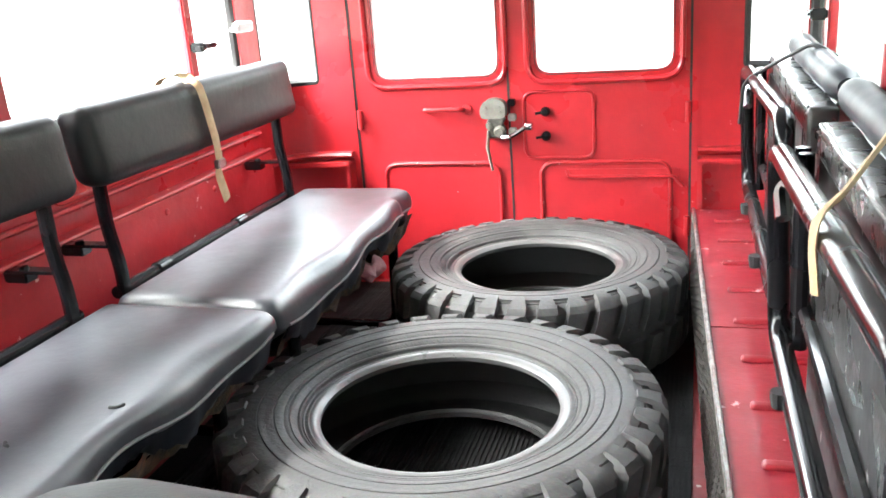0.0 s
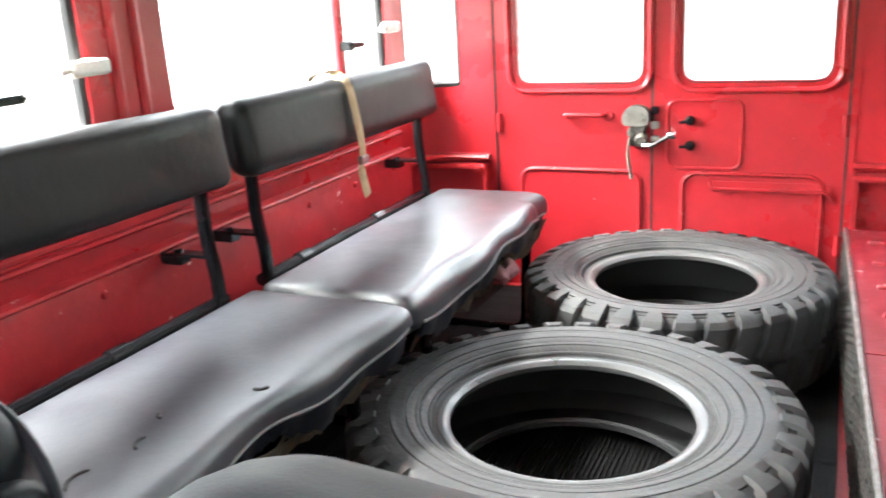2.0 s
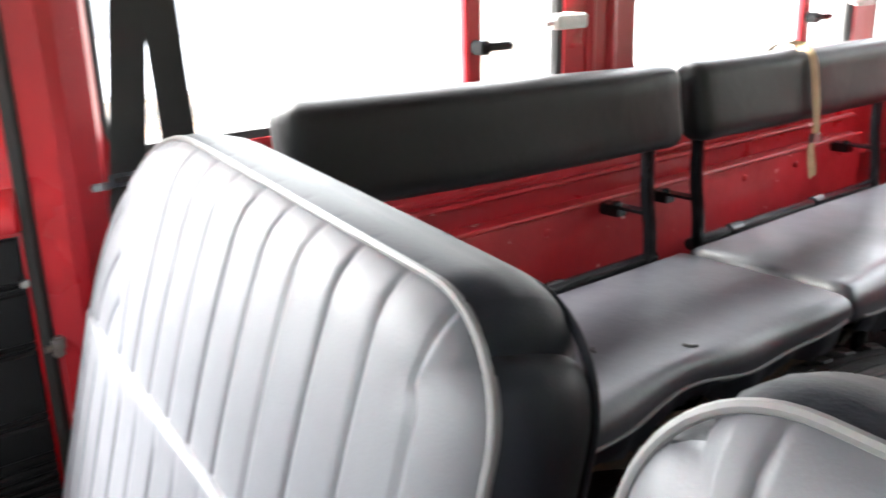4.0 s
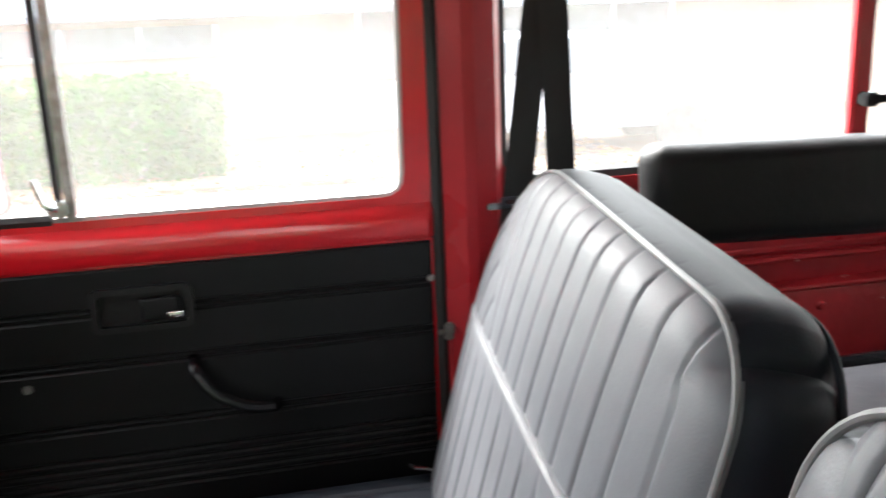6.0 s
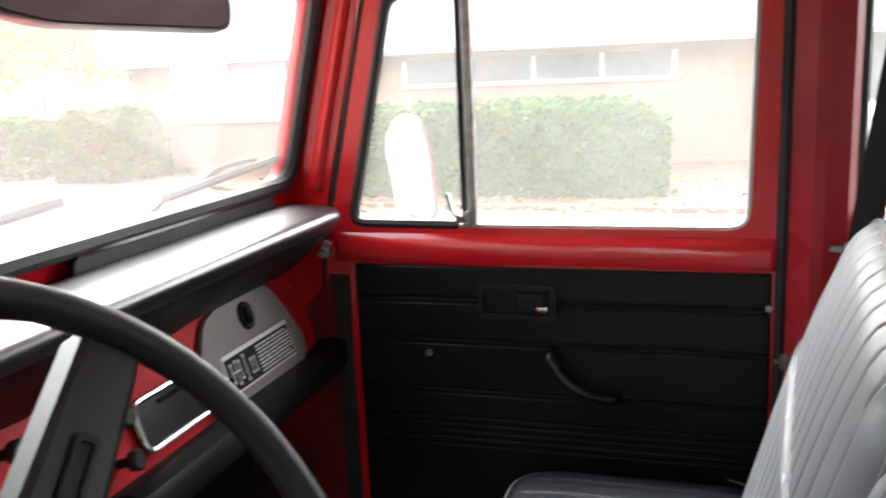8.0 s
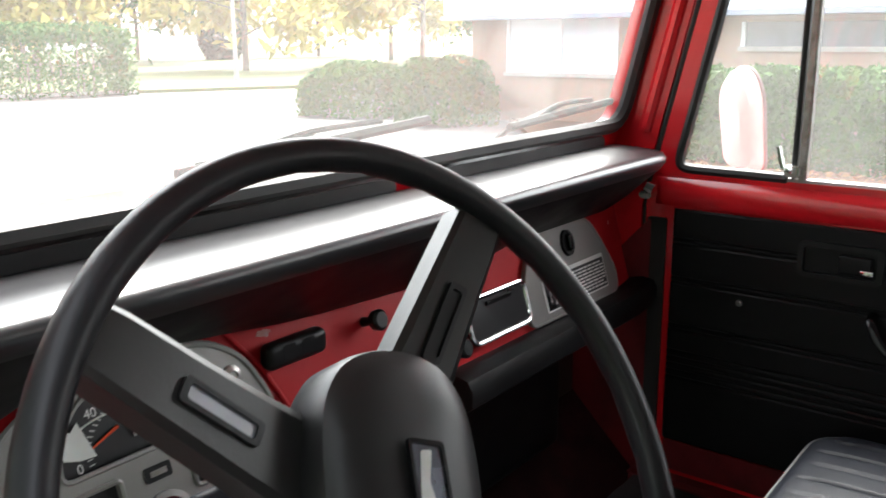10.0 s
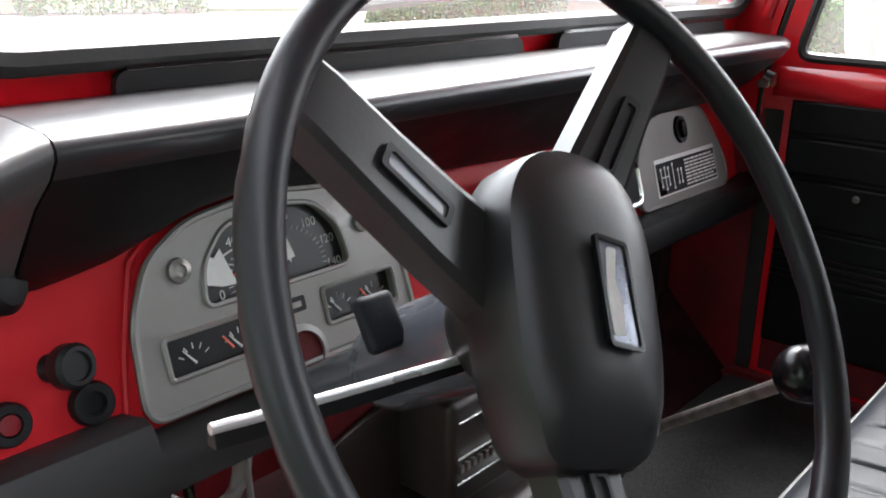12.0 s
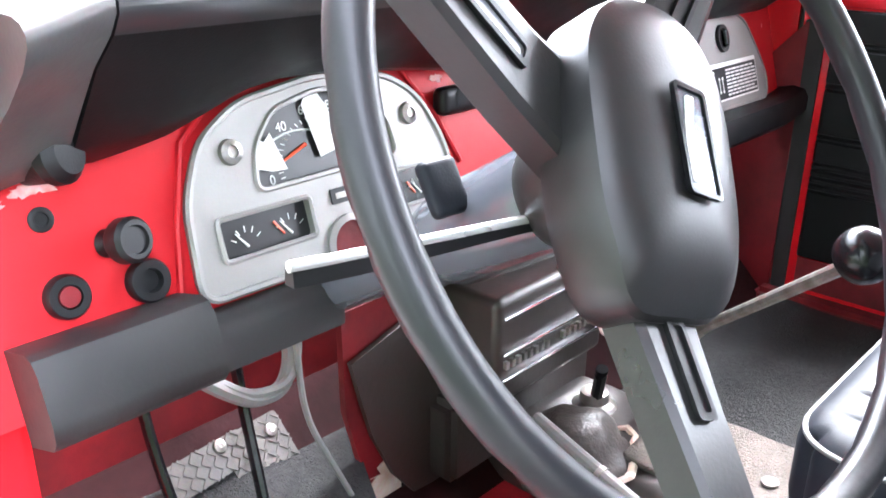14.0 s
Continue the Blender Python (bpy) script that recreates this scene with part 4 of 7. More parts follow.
def strap():
    """A tan strap slung over the far backrest."""
    bm = B()
    pts = [(0.640, -1.520, 1.270), (0.628, -1.522, 1.340), (0.590, -1.523, 1.352), (0.532, -1.525, 1.338), (0.524, -1.530, 1.290), (0.516, -1.540, 1.200), (0.520, -1.548, 1.155), (0.531, -1.552, 1.13), (0.534, -1.580, 1.06)]
    pts = fillet(pts, 0.03, 4)
    tube(bm, pts, 0.014, 8, flat=0.12, up=(1, 0.0, 0.25))
    s = thing("webbing_strap", (0.56, -1.540, 1.0), "tan webbing strap slung over the bench backrest", "strap")
    part("strap", bm, STRAP, s)
    bm = B()
    box(bm, 0.514, -1.565, 1.142, 0.526, -1.532, 1.162, 0.002)
    part("strap_buckle", bm, STEEL, s)


strap()


def folded_bench(y_near, y_far):
    """A bench folded up against the driver's side: tube loop, grey board, cushion edge and rolled backrest."""
    t = thing("folded_bench", (-0.64, (y_near + y_far) / 2, 0.90), "folded-up bench with glossy black tubes and a scuffed grey board", "bench", "folded benches")
    zt, zb = 1.268, 0.985
    zt2, zb2 = 1.275, 0.985
    bm = B()
    tube(bm, fillet([(-0.606, y_far + 0.02, zt - 0.01), (-0.625, y_near - 0.02, zt2), (-0.625, y_near - 0.02, zb2), (-0.618, y_far + 0.02, zb)], 0.05, 5, True), 0.0155, 12, True)
    part("tube_loop", bm, GLOSS_BLACK, t)
    bm = B()
    for k in (0.05, 0.10, 0.90):
        y = y_far + (y_near - y_far) * k
        tube(bm, [(-0.636, y, zt - 0.004), (-0.640, y, zb + 0.004)], 0.010, 8)
    tube(bm, [(-0.645, y_far + 0.05, zb + 0.06), (-0.645, y_near - 0.05, zb + 0.06)], 0.010, 8)
    part("cross_frame", bm, GLOSS_BLACK, t)
    bm = B()
    tube(bm, fillet([(-0.622, y_far + 0.10, 1.235), (-0.604, y_far + 0.10, 1.22), (-0.606, y_far + 0.13, 1.19)], 0.01), 0.010, 8)
    part("hook", bm, CHROME, t)
    bm = B()
    box(bm, -0.662, y_far + 0.06, 0.885, -0.654, y_near - 0.06, zt - 0.012, 0.002)
    part("seat_board", bm, BOARD, t, "scuffed grey seat board")

    def creased(p):
        k = Vector(p)
        k.z += 0.004 * noise.noise(Vector((p.x * 14, p.y * 9, 3.3)))
        k.x += 0.004 * noise.noise(Vector((p.z * 14, p.y * 7, 8.3)))
        return k

    bm = B()
    soft(bm, (-0.677, (y_near + y_far) / 2, 1.135), (0.044, y_near - y_far - 0.03, 0.320), (4, 40, 8), 0.008, creased)
    cush = part("cushion", bm, VINYL_EDGE, t, "worn black vinyl cushion with a studded edge", 60)
    n = int((y_near - y_far) / 0.028)
    first = None
    for i in range(n):
        m = Matrix.Translation((-0.655, y_far + 0.03 + (y_near - y_far - 0.06) * i / (n - 1), 1.280)) @ Matrix.Rotation(-0.7, 4, "Y")
        if first is None:
            bm = B()
            lathe(bm, [(0.0045, 0), (0.003, 0.003), (0, 0.0035)], 8)
            first = part("stud", bm, STEEL, cush, "dull upholstery stud")
            first.matrix_basis = m
        else:
            o = new("stud", first.data)
            o.parent = cush
            o.matrix_parent_inverse = in_world(cush).inverted()
            o.matrix_basis = m
    bm = B()
    for x in (-0.697, -0.657):
        tube(bm, [(x, y_far + 0.03 + (y_near - y_far - 0.06) * i / 30, 1.293 + 0.002 * math.sin(i * 0.9 + x * 90)) for i in range(31)], 0.0028, 6)
    part("piping", bm, WELT, cush, "rubbed pale piping")
    for k in (0.28, 0.72):
        bm = B()
        lathe(bm, [(0.010, 0), (0.012, 0.014), (0.012, 0.022), (0, 0.022)], 10, Matrix.Translation((-0.604, y_far + (y_near - y_far) * k, zb - 0.014)))
        part("rubber_stop", bm, SEAL, t)
    return t


VINYL_EDGE = material("creased_black_vinyl", (0.010, 0.010, 0.011), 0.30, second=(0.030, 0.029, 0.026), amount=0.8, scale=22, grain=0.3, fine=200, bump=0.3, depth=0.002, spec=0.5, chips=(0.16, 0.12, 0.07), chip_at=0.70, chip_scale=26)
BOARD = material("scuffed_grey_board", (0.036, 0.0355, 0.036), 0.55, second=(0.016, 0.0155, 0.015), amount=0.9, scale=8, grain=0.4, fine=60, bump=0.2, spec=0.25, chips=(0.42, 0.41, 0.40), chip_at=0.64, chip_scale=16)
folded_bench(-0.330, -1.125)
folded_bench(-1.215, -2.030)


ROLL_X = -0.712
ROLL = material("slate_roll_vinyl", (0.012, 0.014, 0.018), 0.50, second=(0.018, 0.020, 0.025), amount=0.5, scale=6, grain=0.15, fine=300, bump=0.1, depth=0.001, spec=0.2)


def rolls():
    """Padded grey backrests lying along the window sill behind the folded benches."""
    for a, b in ((-0.52, -1.22), (-1.26, -1.98)):
        bm = B()
        n = 24
        rings = [(ROLL_X, a + (b - a) * i / n, 1.316 + 0.003 * noise.noise(Vector((i * 0.2, 0, a)))) for i in range(n + 1)]
        tube(bm, rings, [0.0265 - (0.012 if i in (0, n) else 0.003 if i in (1, n - 1) else 0.0) for i in range(n + 1)], 20)
        t = thing("rolled_backrest", (-0.70, (a + b) / 2, 1.31), "slate padded backrest roll lying behind the folded bench", "backrest", "rolled backrests")
        part("pad", bm, ROLL, t)
    # straps that tie the benches up
    for y in (-0.65,):
        s = thing("webbing_strap", (-0.62, y, 1.1), "frayed tan webbing strap tied round the folded bench", "strap")
        bm = B()
        tube(bm, fillet([(-0.735, y - 0.26, 1.345), (-0.690, y - 0.18, 1.330), (-0.625, y - 0.02, 1.306), (-0.601, y, 1.290), (-0.599, y + 0.004, 1.262), (-0.603, y + 0.012, 1.222)], 0.02, 4), 0.0125, 8, flat=0.25, up=(1, 0, 0.4))
        part("strap", bm, STRAP, s)
    s = thing("elastic_cord", (-0.64, -1.72, 1.2), "thin black cord over the folded bench", "cord")
    bm = B()
    tube(bm, fillet([(-0.585, -1.80, 1.17), (-0.590, -1.79, 1.262), (-0.640, -1.73, 1.300), (-0.700, -1.60, 1.352), (-0.735, -1.56, 1.33)], 0.03, 5), 0.004, 8)
    part("cord", bm, SEAL, s)


rolls()


def tyre(name, x, y, z0, outer, width, bead, turn, label, tip=0.0):
    """An off-road tyre lying flat: carcass turned with its moulded rings, and one mesh of tread blocks."""
    t = thing(name, (x, y, z0), label, "tyre", "tyres on the cargo floor")
    m = pose(x, y, z0 + width / 2, tip, 0, turn)
    h = width / 2
    r = outer - 0.016
    rise = [(bead, 0.60), (bead + 0.006, 0.70), (bead + 0.016, 0.735), (bead + 0.022, 0.72), (bead + 0.030, 0.80), (bead + 0.034, 0.795), (bead + 0.040, 0.855), (bead + 0.052, 0.90), (bead + 0.056, 0.895), (bead + 0.060, 0.925), (bead + 0.085, 0.965), (bead + 0.089, 0.96), (bead + 0.093, 0.975), (bead + 0.115, 0.975), (bead + 0.119, 0.968), (bead + 0.124, 0.965), (r - 0.030, 0.93), (r - 0.026, 0.92), (r - 0.012, 0.86), (r, 0.74)]
    # narrow moulded grooves
    for g in (bead + 0.026, bead + 0.047, bead + 0.072, bead + 0.100, r - 0.036, r - 0.022):
        for k in range(len(rise) - 1):
            (a0, b0), (a1, b1) = rise[k], rise[k + 1]
            if a0 + 0.0005 < g - 0.0016 and g + 0.0016 < a1 - 0.0005:
                z = lambda q: b0 + (b1 - b0) * (q - a0) / (a1 - a0)  # noqa: E731
                rise[k + 1:k + 1] = [(g - 0.0016, z(g - 0.0016)), (g - 0.0008, z(g) - 0.035), (g + 0.0008, z(g) - 0.035), (g + 0.0016, z(g + 0.0016))]
                break
    prof = [(a, h * b) for a, b in rise] + [(a, -h * b) for a, b in reversed(rise)]
    wall = 0.016
    prof += [(bead + 0.004, -h * 0.52), (bead + 0.05, -h * 0.78), (r - 0.06, -h * 0.80), (r - wall - 0.006, -h * 0.55), (r - wall - 0.006, h * 0.55), (r - 0.06, h * 0.80), (bead + 0.05, h * 0.78), (bead + 0.004, h * 0.52)]
    bm = B()
    lathe(bm, prof, 96, m, True)
    back_ = m.inverted()
    # inner faces go near-black: the hollow's shade is in the colour
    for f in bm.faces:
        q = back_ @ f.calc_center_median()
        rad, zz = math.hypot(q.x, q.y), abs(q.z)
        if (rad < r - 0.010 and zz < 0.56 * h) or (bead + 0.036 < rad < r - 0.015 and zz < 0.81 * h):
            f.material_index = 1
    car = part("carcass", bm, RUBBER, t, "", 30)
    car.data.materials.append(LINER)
    # upper bead pale, lower bead coloured dark for the shade inside
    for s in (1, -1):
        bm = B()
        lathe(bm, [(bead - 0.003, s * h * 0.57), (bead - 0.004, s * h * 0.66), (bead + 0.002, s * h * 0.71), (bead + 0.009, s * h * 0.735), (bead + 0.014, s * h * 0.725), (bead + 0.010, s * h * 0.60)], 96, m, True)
        part("bead_ring", bm, BEAD if s > 0 else LINER, car, "smooth pale bead" if s > 0 else "lower bead darkened as if in shade")
    bm = B()
    n = 34
    rnd = random.Random(n)
    for k in range(n):
        for s in (1, -1):
            a = 2 * math.pi * (k + (0.25 if s > 0 else -0.25)) / n
            pitch = 2 * math.pi / n
            # the block: from the middle of the tread, slanting, over the shoulder and down the side wall
            rows = []
            for rr, zz, lean_, wide in ((outer, 0.10, 0.0, 0.60), (outer + 0.001, 0.45, 0.22, 0.58), (outer - 0.001, 0.78, 0.36, 0.62), (outer - 0.010, 0.90, 0.40, 0.60), (r - 0.010, 0.965, 0.40, 0.52), (r - 0.034, 1.00, 0.40, 0.38)):
                c = a + s * lean_ * pitch
                rows.append((rr + rnd.uniform(-0.0015, 0.0015), s * zz * h, c, wide * pitch / 2))
            low = [(r - 0.010, q[1] * 0.985, q[2], q[3] * 1.15) if i < 4 else (q[0] - 0.006, q[1] * 0.93, q[2], q[3] * 1.15) for i, q in enumerate(rows)]

            def ring(q):
                rr, zz, c, wd = q
                return [bm.verts.new(m @ Vector((rr * math.cos(c + d * wd), rr * math.sin(c + d * wd), zz))) for d in (-1, 1)]

            top, bot = [ring(q) for q in rows], [ring(q) for q in low]
            for i in range(len(rows) - 1):
                bm.faces.new((top[i][0], top[i][1], top[i + 1][1], top[i + 1][0]))
                for d in (0, 1):
                    bm.faces.new((top[i][d], top[i + 1][d], bot[i + 1][d], bot[i][d]))
            bm.faces.new((top[0][0], top[0][1], bot[0][1], bot[0][0]))
            bm.faces.new((top[-1][0], top[-1][1], bot[-1][1], bot[-1][0]))
    part("tread", bm, RUBBER, t, "", 25)
    return t


tyre("off_road_tyre", -0.072, -1.165, FLOOR + 0.011, 0.390, 0.200, 0.214, 10, "worn off-road tyre lying flat on the ribbed mat")
tyre("off_road_tyre", -0.120, -1.898, FLOOR + 0.011, 0.366, 0.215, 0.196, 33, "dusty off-road tyre lying flat by the rear doors")


def rag():
    """A crumpled pink rag between the bench and the far tyre."""
    bm = B()
    soft(bm, (0.252, -1.66, 0.868), (0.080, 0.11, 0.024), (14, 16, 3), 0.010, lambda p: Vector((p.x + 0.012 * noise.noise(p * 34), p.y, p.z + 0.020 * noise.noise(p * 38))))
    r = thing("rag", (0.252, -1.66, 0.851), "crumpled pinkish rag under the bench corner", "rag")
    part("cloth", bm, RAG, r)


RAG = material("pink_cloth", (0.26, 0.12, 0.13), 0.9, second=(0.15, 0.06, 0.07), amount=0.8, scale=30, grain=0.3, bump=0.5)


rag()

# ---- cab: seats, belts ----
def ribbed_seat(name, x0, x1, top, front, label, corners, yaw=0.0, bow=0.0, base=None, drop=0.0, thick=0.118, slide=0.0):
    """A front seat: cushion and backrest with sewn channels, a lower pad and a pale welt."""
    cx, w = (x0 + x1) / 2, x1 - x0
    t = thing(name, (cx, 0.2, FLOOR), label, "car seat", "front seats")
    pitch, depth = 0.056, thick
    hz = (top - 0.80) / 2 / 0.9636
    zc = (top + 0.80) / 2 - 0.006
    tilt = Matrix.Translation((cx, front - (depth / 2 - 0.014) * 0.9636 + (1.2 - (depth / 2 - 0.014) * 0.267 - zc) * 0.277, zc)) @ Matrix.Rotation(radians(15.5), 4, "X")

    def swing(bm):
        """The back is a little bowed and stands slightly askew."""
        for v in bm.verts:
            v.co.y += yaw * (v.co.x - 0.2) + bow * (v.co.x - 0.2) ** 2
        return bm

    def channel(x):
        d = abs((x / pitch + 0.5) % 1.0 - 0.5) * pitch
        return math.exp(-(d / 0.0026) ** 2)

    def rounded(p):
        """Wide round upper corners, one radius for each side."""
        k = Vector(p)
        corner = corners[0] if p.x < 0 else corners[1]
        ex, ez = abs(p.x) - (w / 2 - corner), p.z - (hz - corner)
        if ex > 0 and ez > 0:
            d = Vector((ex, ez)).normalized() * max(ex, ez)
            k.x = math.copysign(w / 2 - corner + d.x, p.x)
            k.z = hz - corner + d.y
        k.z -= drop * (0.5 - p.x / w) * (p.z + hz) / (2 * hz)
        return k

    def back(p):
        k = rounded(p)
        edge = abs(p.x) / (w / 2)
        if p.y > 0:
            k.y += 0.022 * (1 - edge ** 4) * (1 - max(0.0, p.z / hz) ** 3)
            if abs(p.x) < w / 2 - 0.050 and p.z < hz - 0.010:
                k.y -= (0.0036 * channel(p.x) - 0.0012 * abs(math.sin(math.pi * (p.x / pitch)))) * max(0.0, min(1.0, (p.y - depth / 2 + 0.030) / 0.020))
        else:
            k.y -= 0.012 * (1 - edge ** 4)
        return k

    bm = B()
    soft(bm, (0, 0, 0), (w, depth, 2 * hz), (int(w / 0.0036), 3, 44), 0.048, back, tilt)
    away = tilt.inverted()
    # front faces take the grey with the sheen painted in
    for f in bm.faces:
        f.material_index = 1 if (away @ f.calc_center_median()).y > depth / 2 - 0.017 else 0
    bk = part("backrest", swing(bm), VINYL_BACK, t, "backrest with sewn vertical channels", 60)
    bk.data.materials.append(VINYL_SHEEN)

    # lower pad, sewn on, with its own channels
    def pad(p):
        k = Vector(p)
        edge = abs(p.x) / (w / 2 - 0.06)
        if p.y > 0:
            k.y += 0.016 * (1 - edge ** 4) - 0.005 * channel(p.x) * (1 - min(1.0, max(0.0, (p.z - (zt + hz) / 2 + 0.040) / 0.025)))
        return k

    bm = B()
    zt = (1.098 - tilt.translation.z) / 0.9636
    soft(bm, (0, depth / 2 - 0.0085, (zt - hz) / 2 + 0.02), (w - 0.10, 0.046, zt + hz), (int(w / 0.0042), 1, 16), 0.006, pad, tilt)
    part("lower_pad", swing(bm), VINYL_SHEEN, bk, "raised lower pad with sewn channels", 60)
    bm = B()
    tube(bm, [tilt @ pad(Vector((-w / 2 + 0.056 + (w - 0.112) * i / 40, depth / 2 + 0.013, zt + 0.019))) for i in range(41)], 0.0011, 6)
    part("pad_seam", swing(bm), VINYL_SHEEN, bk, "sewn seam")

    def welt_line(y):
        a0, a1 = corners
        e = 0.010
        line = [Vector((-w / 2 + e, 0, -hz + (2 * hz - a0) * i / 8)) for i in range(8)]
        line += [Vector((-w / 2 + a0 - (a0 - e) * math.cos(q), 0, hz - a0 + (a0 - e) * math.sin(q))) for q in [math.pi / 2 * i / 10 for i in range(11)]]
        line += [Vector((-w / 2 + a0 + (w - a0 - a1) * i / 12, 0, hz - e)) for i in range(1, 12)]
        line += [Vector((w / 2 - a1 + (a1 - e) * math.cos(q), 0, hz - a1 + (a1 - e) * math.sin(q))) for q in [math.pi / 2 * (1 - i / 14) for i in range(15)]]
        line += [Vector((w / 2 - e, 0, hz - a1 - (2 * hz - a1) * i / 8)) for i in range(1, 9)]
        return [tilt @ Vector((q.x, y, q.z - drop * (0.5 - q.x / w) * (q.z + hz) / (2 * hz))) for q in line]

    bm = B()
    tube(bm, welt_line(depth / 2 - 0.014), 0.0032, 8)
    part("front_welt", swing(bm), WELT, bk, "pale piping")
    bm = B()
    tube(bm, welt_line(-depth / 2 + 0.014), 0.0035, 8)
    part("back_welt", swing(bm), VINYL_BACK, bk)

    if base:
        cx, w = (base[0] + base[1]) / 2, base[1] - base[0]

    def seat(p):
        k = Vector(p)
        if p.z > 0:
            k.z += 0.016 * (1 - (abs(p.x) / (w / 2)) ** 4) * (1 - (abs(p.y) / 0.22) ** 4)
            if abs(p.x) < w / 2 - 0.045 and abs(p.y) < 0.18:
                k.z -= 0.007 * channel(p.x)
        ex, ey = abs(p.x) - (w / 2 - 0.08), p.y - (0.215 - 0.08)
        if ex > 0 and ey > 0:
            d = Vector((ex, ey)).normalized() * max(ex, ey)
            k.x = math.copysign(w / 2 - 0.08 + d.x, p.x)
            k.y = 0.215 - 0.08 + d.y
        return k

    bm = B()
    soft(bm, (cx, 0.215 + slide, 0.812), (w, 0.43, 0.13), (int(w / 0.0058), 24, 3), 0.035, seat)
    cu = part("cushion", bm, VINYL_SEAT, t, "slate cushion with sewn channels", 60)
    bm = B()
    loop = fillet([(cx - w / 2 + 0.006, slide, 0.864), (cx - w / 2 + 0.006, 0.424 + slide, 0.864), (cx + w / 2 - 0.006, 0.424 + slide, 0.864), (cx + w / 2 - 0.006, slide, 0.864)], 0.08, 8)
    tube(bm, loop, 0.0032, 8)
    part("cushion_welt", bm, WELT, cu, "pale piping")
    bm = B()
    box(bm, x0 + 0.04, 0.02 + slide, FLOOR, x1 - 0.04, 0.38 + slide, 0.748, 0.01)
    part("seat_base", bm, GLOSS_BLACK, t)
    return t


ribbed_seat("front_bench_seat", -0.130, 0.660, 1.366, -0.042, "wide dark vinyl front seat, grey sheen in its front colour, with sewn channels and pale piping", (0.09, 0.26), -0.10, 0.0, (-0.200, 0.610), 0.036, 0.112)
ribbed_seat("front_bucket_seat", -0.690, -0.210, 1.358, 0.015, "dark vinyl driver's seat, grey sheen in its front colour, with sewn channels and pale piping", (0.09, 0.085), drop=0.035, slide=-0.09)


def belts():
    t = thing("seat_belt", (0.67, -0.13, 0.9), "black webbing seat belt hanging by the passenger's pillar", "seat belt")
    for n, (a, b) in enumerate((((-0.182, 1.72), (-0.122, 1.275)), ((-0.176, 1.72), (-0.200, 1.15)))):
        bm = B()
        tube(bm, [(0.664 - 0.006 * n, a[0], a[1]), (0.660 - 0.004 * n, (a[0] + b[0]) / 2, (a[1] + b[1]) / 2), (0.655, b[0], b[1])], 0.0225, 8, flat=0.06, up=(1, 0, 0))
        part("webbing", bm, BELT, t)
    bm = B()
    tube(bm, [(0.655, -0.122, 1.275), (0.645, -0.10, 1.15), (0.64, -0.08, 0.95)], 0.0225, 8, flat=0.06, up=(1, 0, 0))
    part("webbing", bm, BELT, t)
    bm = B()
    plate(bm, rrect(-0.136, 1.264, -0.094, 1.281, 0.005), on_x(0.648), 0.0, -0.003, [rrect(-0.130, 1.269, -0.102, 1.276, 0.002)])
    box(bm, 0.645, -0.100, 1.262, 0.649, -0.072, 1.272, 0.002)
    part("tongue", bm, CHROME, t, "chrome belt tongue")
    bm = B()
    soft(bm, (0.69, -0.17, 1.735), (0.03, 0.05, 0.07), (2, 2, 2), 0.01)
    part("anchor", bm, PLASTIC, t)
    b = thing("belt_buckle", (0.575, 0.05, 0.88), "steel belt buckle stalk beside the cushion", "belt buckle")
    bm = B()
    tube(bm, [(0.60, 0.005, 0.84), (0.575, 0.05, 0.893), (0.565, 0.075, 0.905)], 0.011, 8, flat=0.25, up=(0, 0, 1))
    part("stalk", bm, CHROME, b)


belts()


# ---- dashboard ----
def dash(u, v, w):
    """A place on the leaning dashboard face: u across, v height, w towards the driver."""
    return (u, 0.875 + 0.3 * (v - 1.16) - w * 0.958, v + w * 0.287)


DASH_TURN = Matrix(((1, 0, 0), (0, 0.287, -0.958), (0, 0.958, 0.287))).to_4x4()


DUSTY = material("dusty_vinyl", (0.0135, 0.013, 0.013), 0.55, second=(0.021, 0.0205, 0.020), amount=0.8, scale=9, grain=0.3, fine=200, bump=0.15, depth=0.001)

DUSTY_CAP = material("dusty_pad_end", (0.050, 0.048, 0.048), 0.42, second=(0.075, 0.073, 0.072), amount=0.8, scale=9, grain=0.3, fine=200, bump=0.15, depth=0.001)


def on_dash(u, v, w=0.0):
    return Matrix.Translation(dash(u, v, w)) @ DASH_TURN


def lettering(text, size, m, parent, name="lettering"):
    c = bpy.data.curves.new(name, "FONT")
    c.body, c.size, c.align_x, c.align_y, c.extrude = text, size, "CENTER", "CENTER", 0.0002
    c.materials.append(PRINT)
    o = new(name, c)
    o.parent = parent
    o.matrix_parent_inverse = in_world(parent).inverted()
    o.matrix_basis = m
    return o


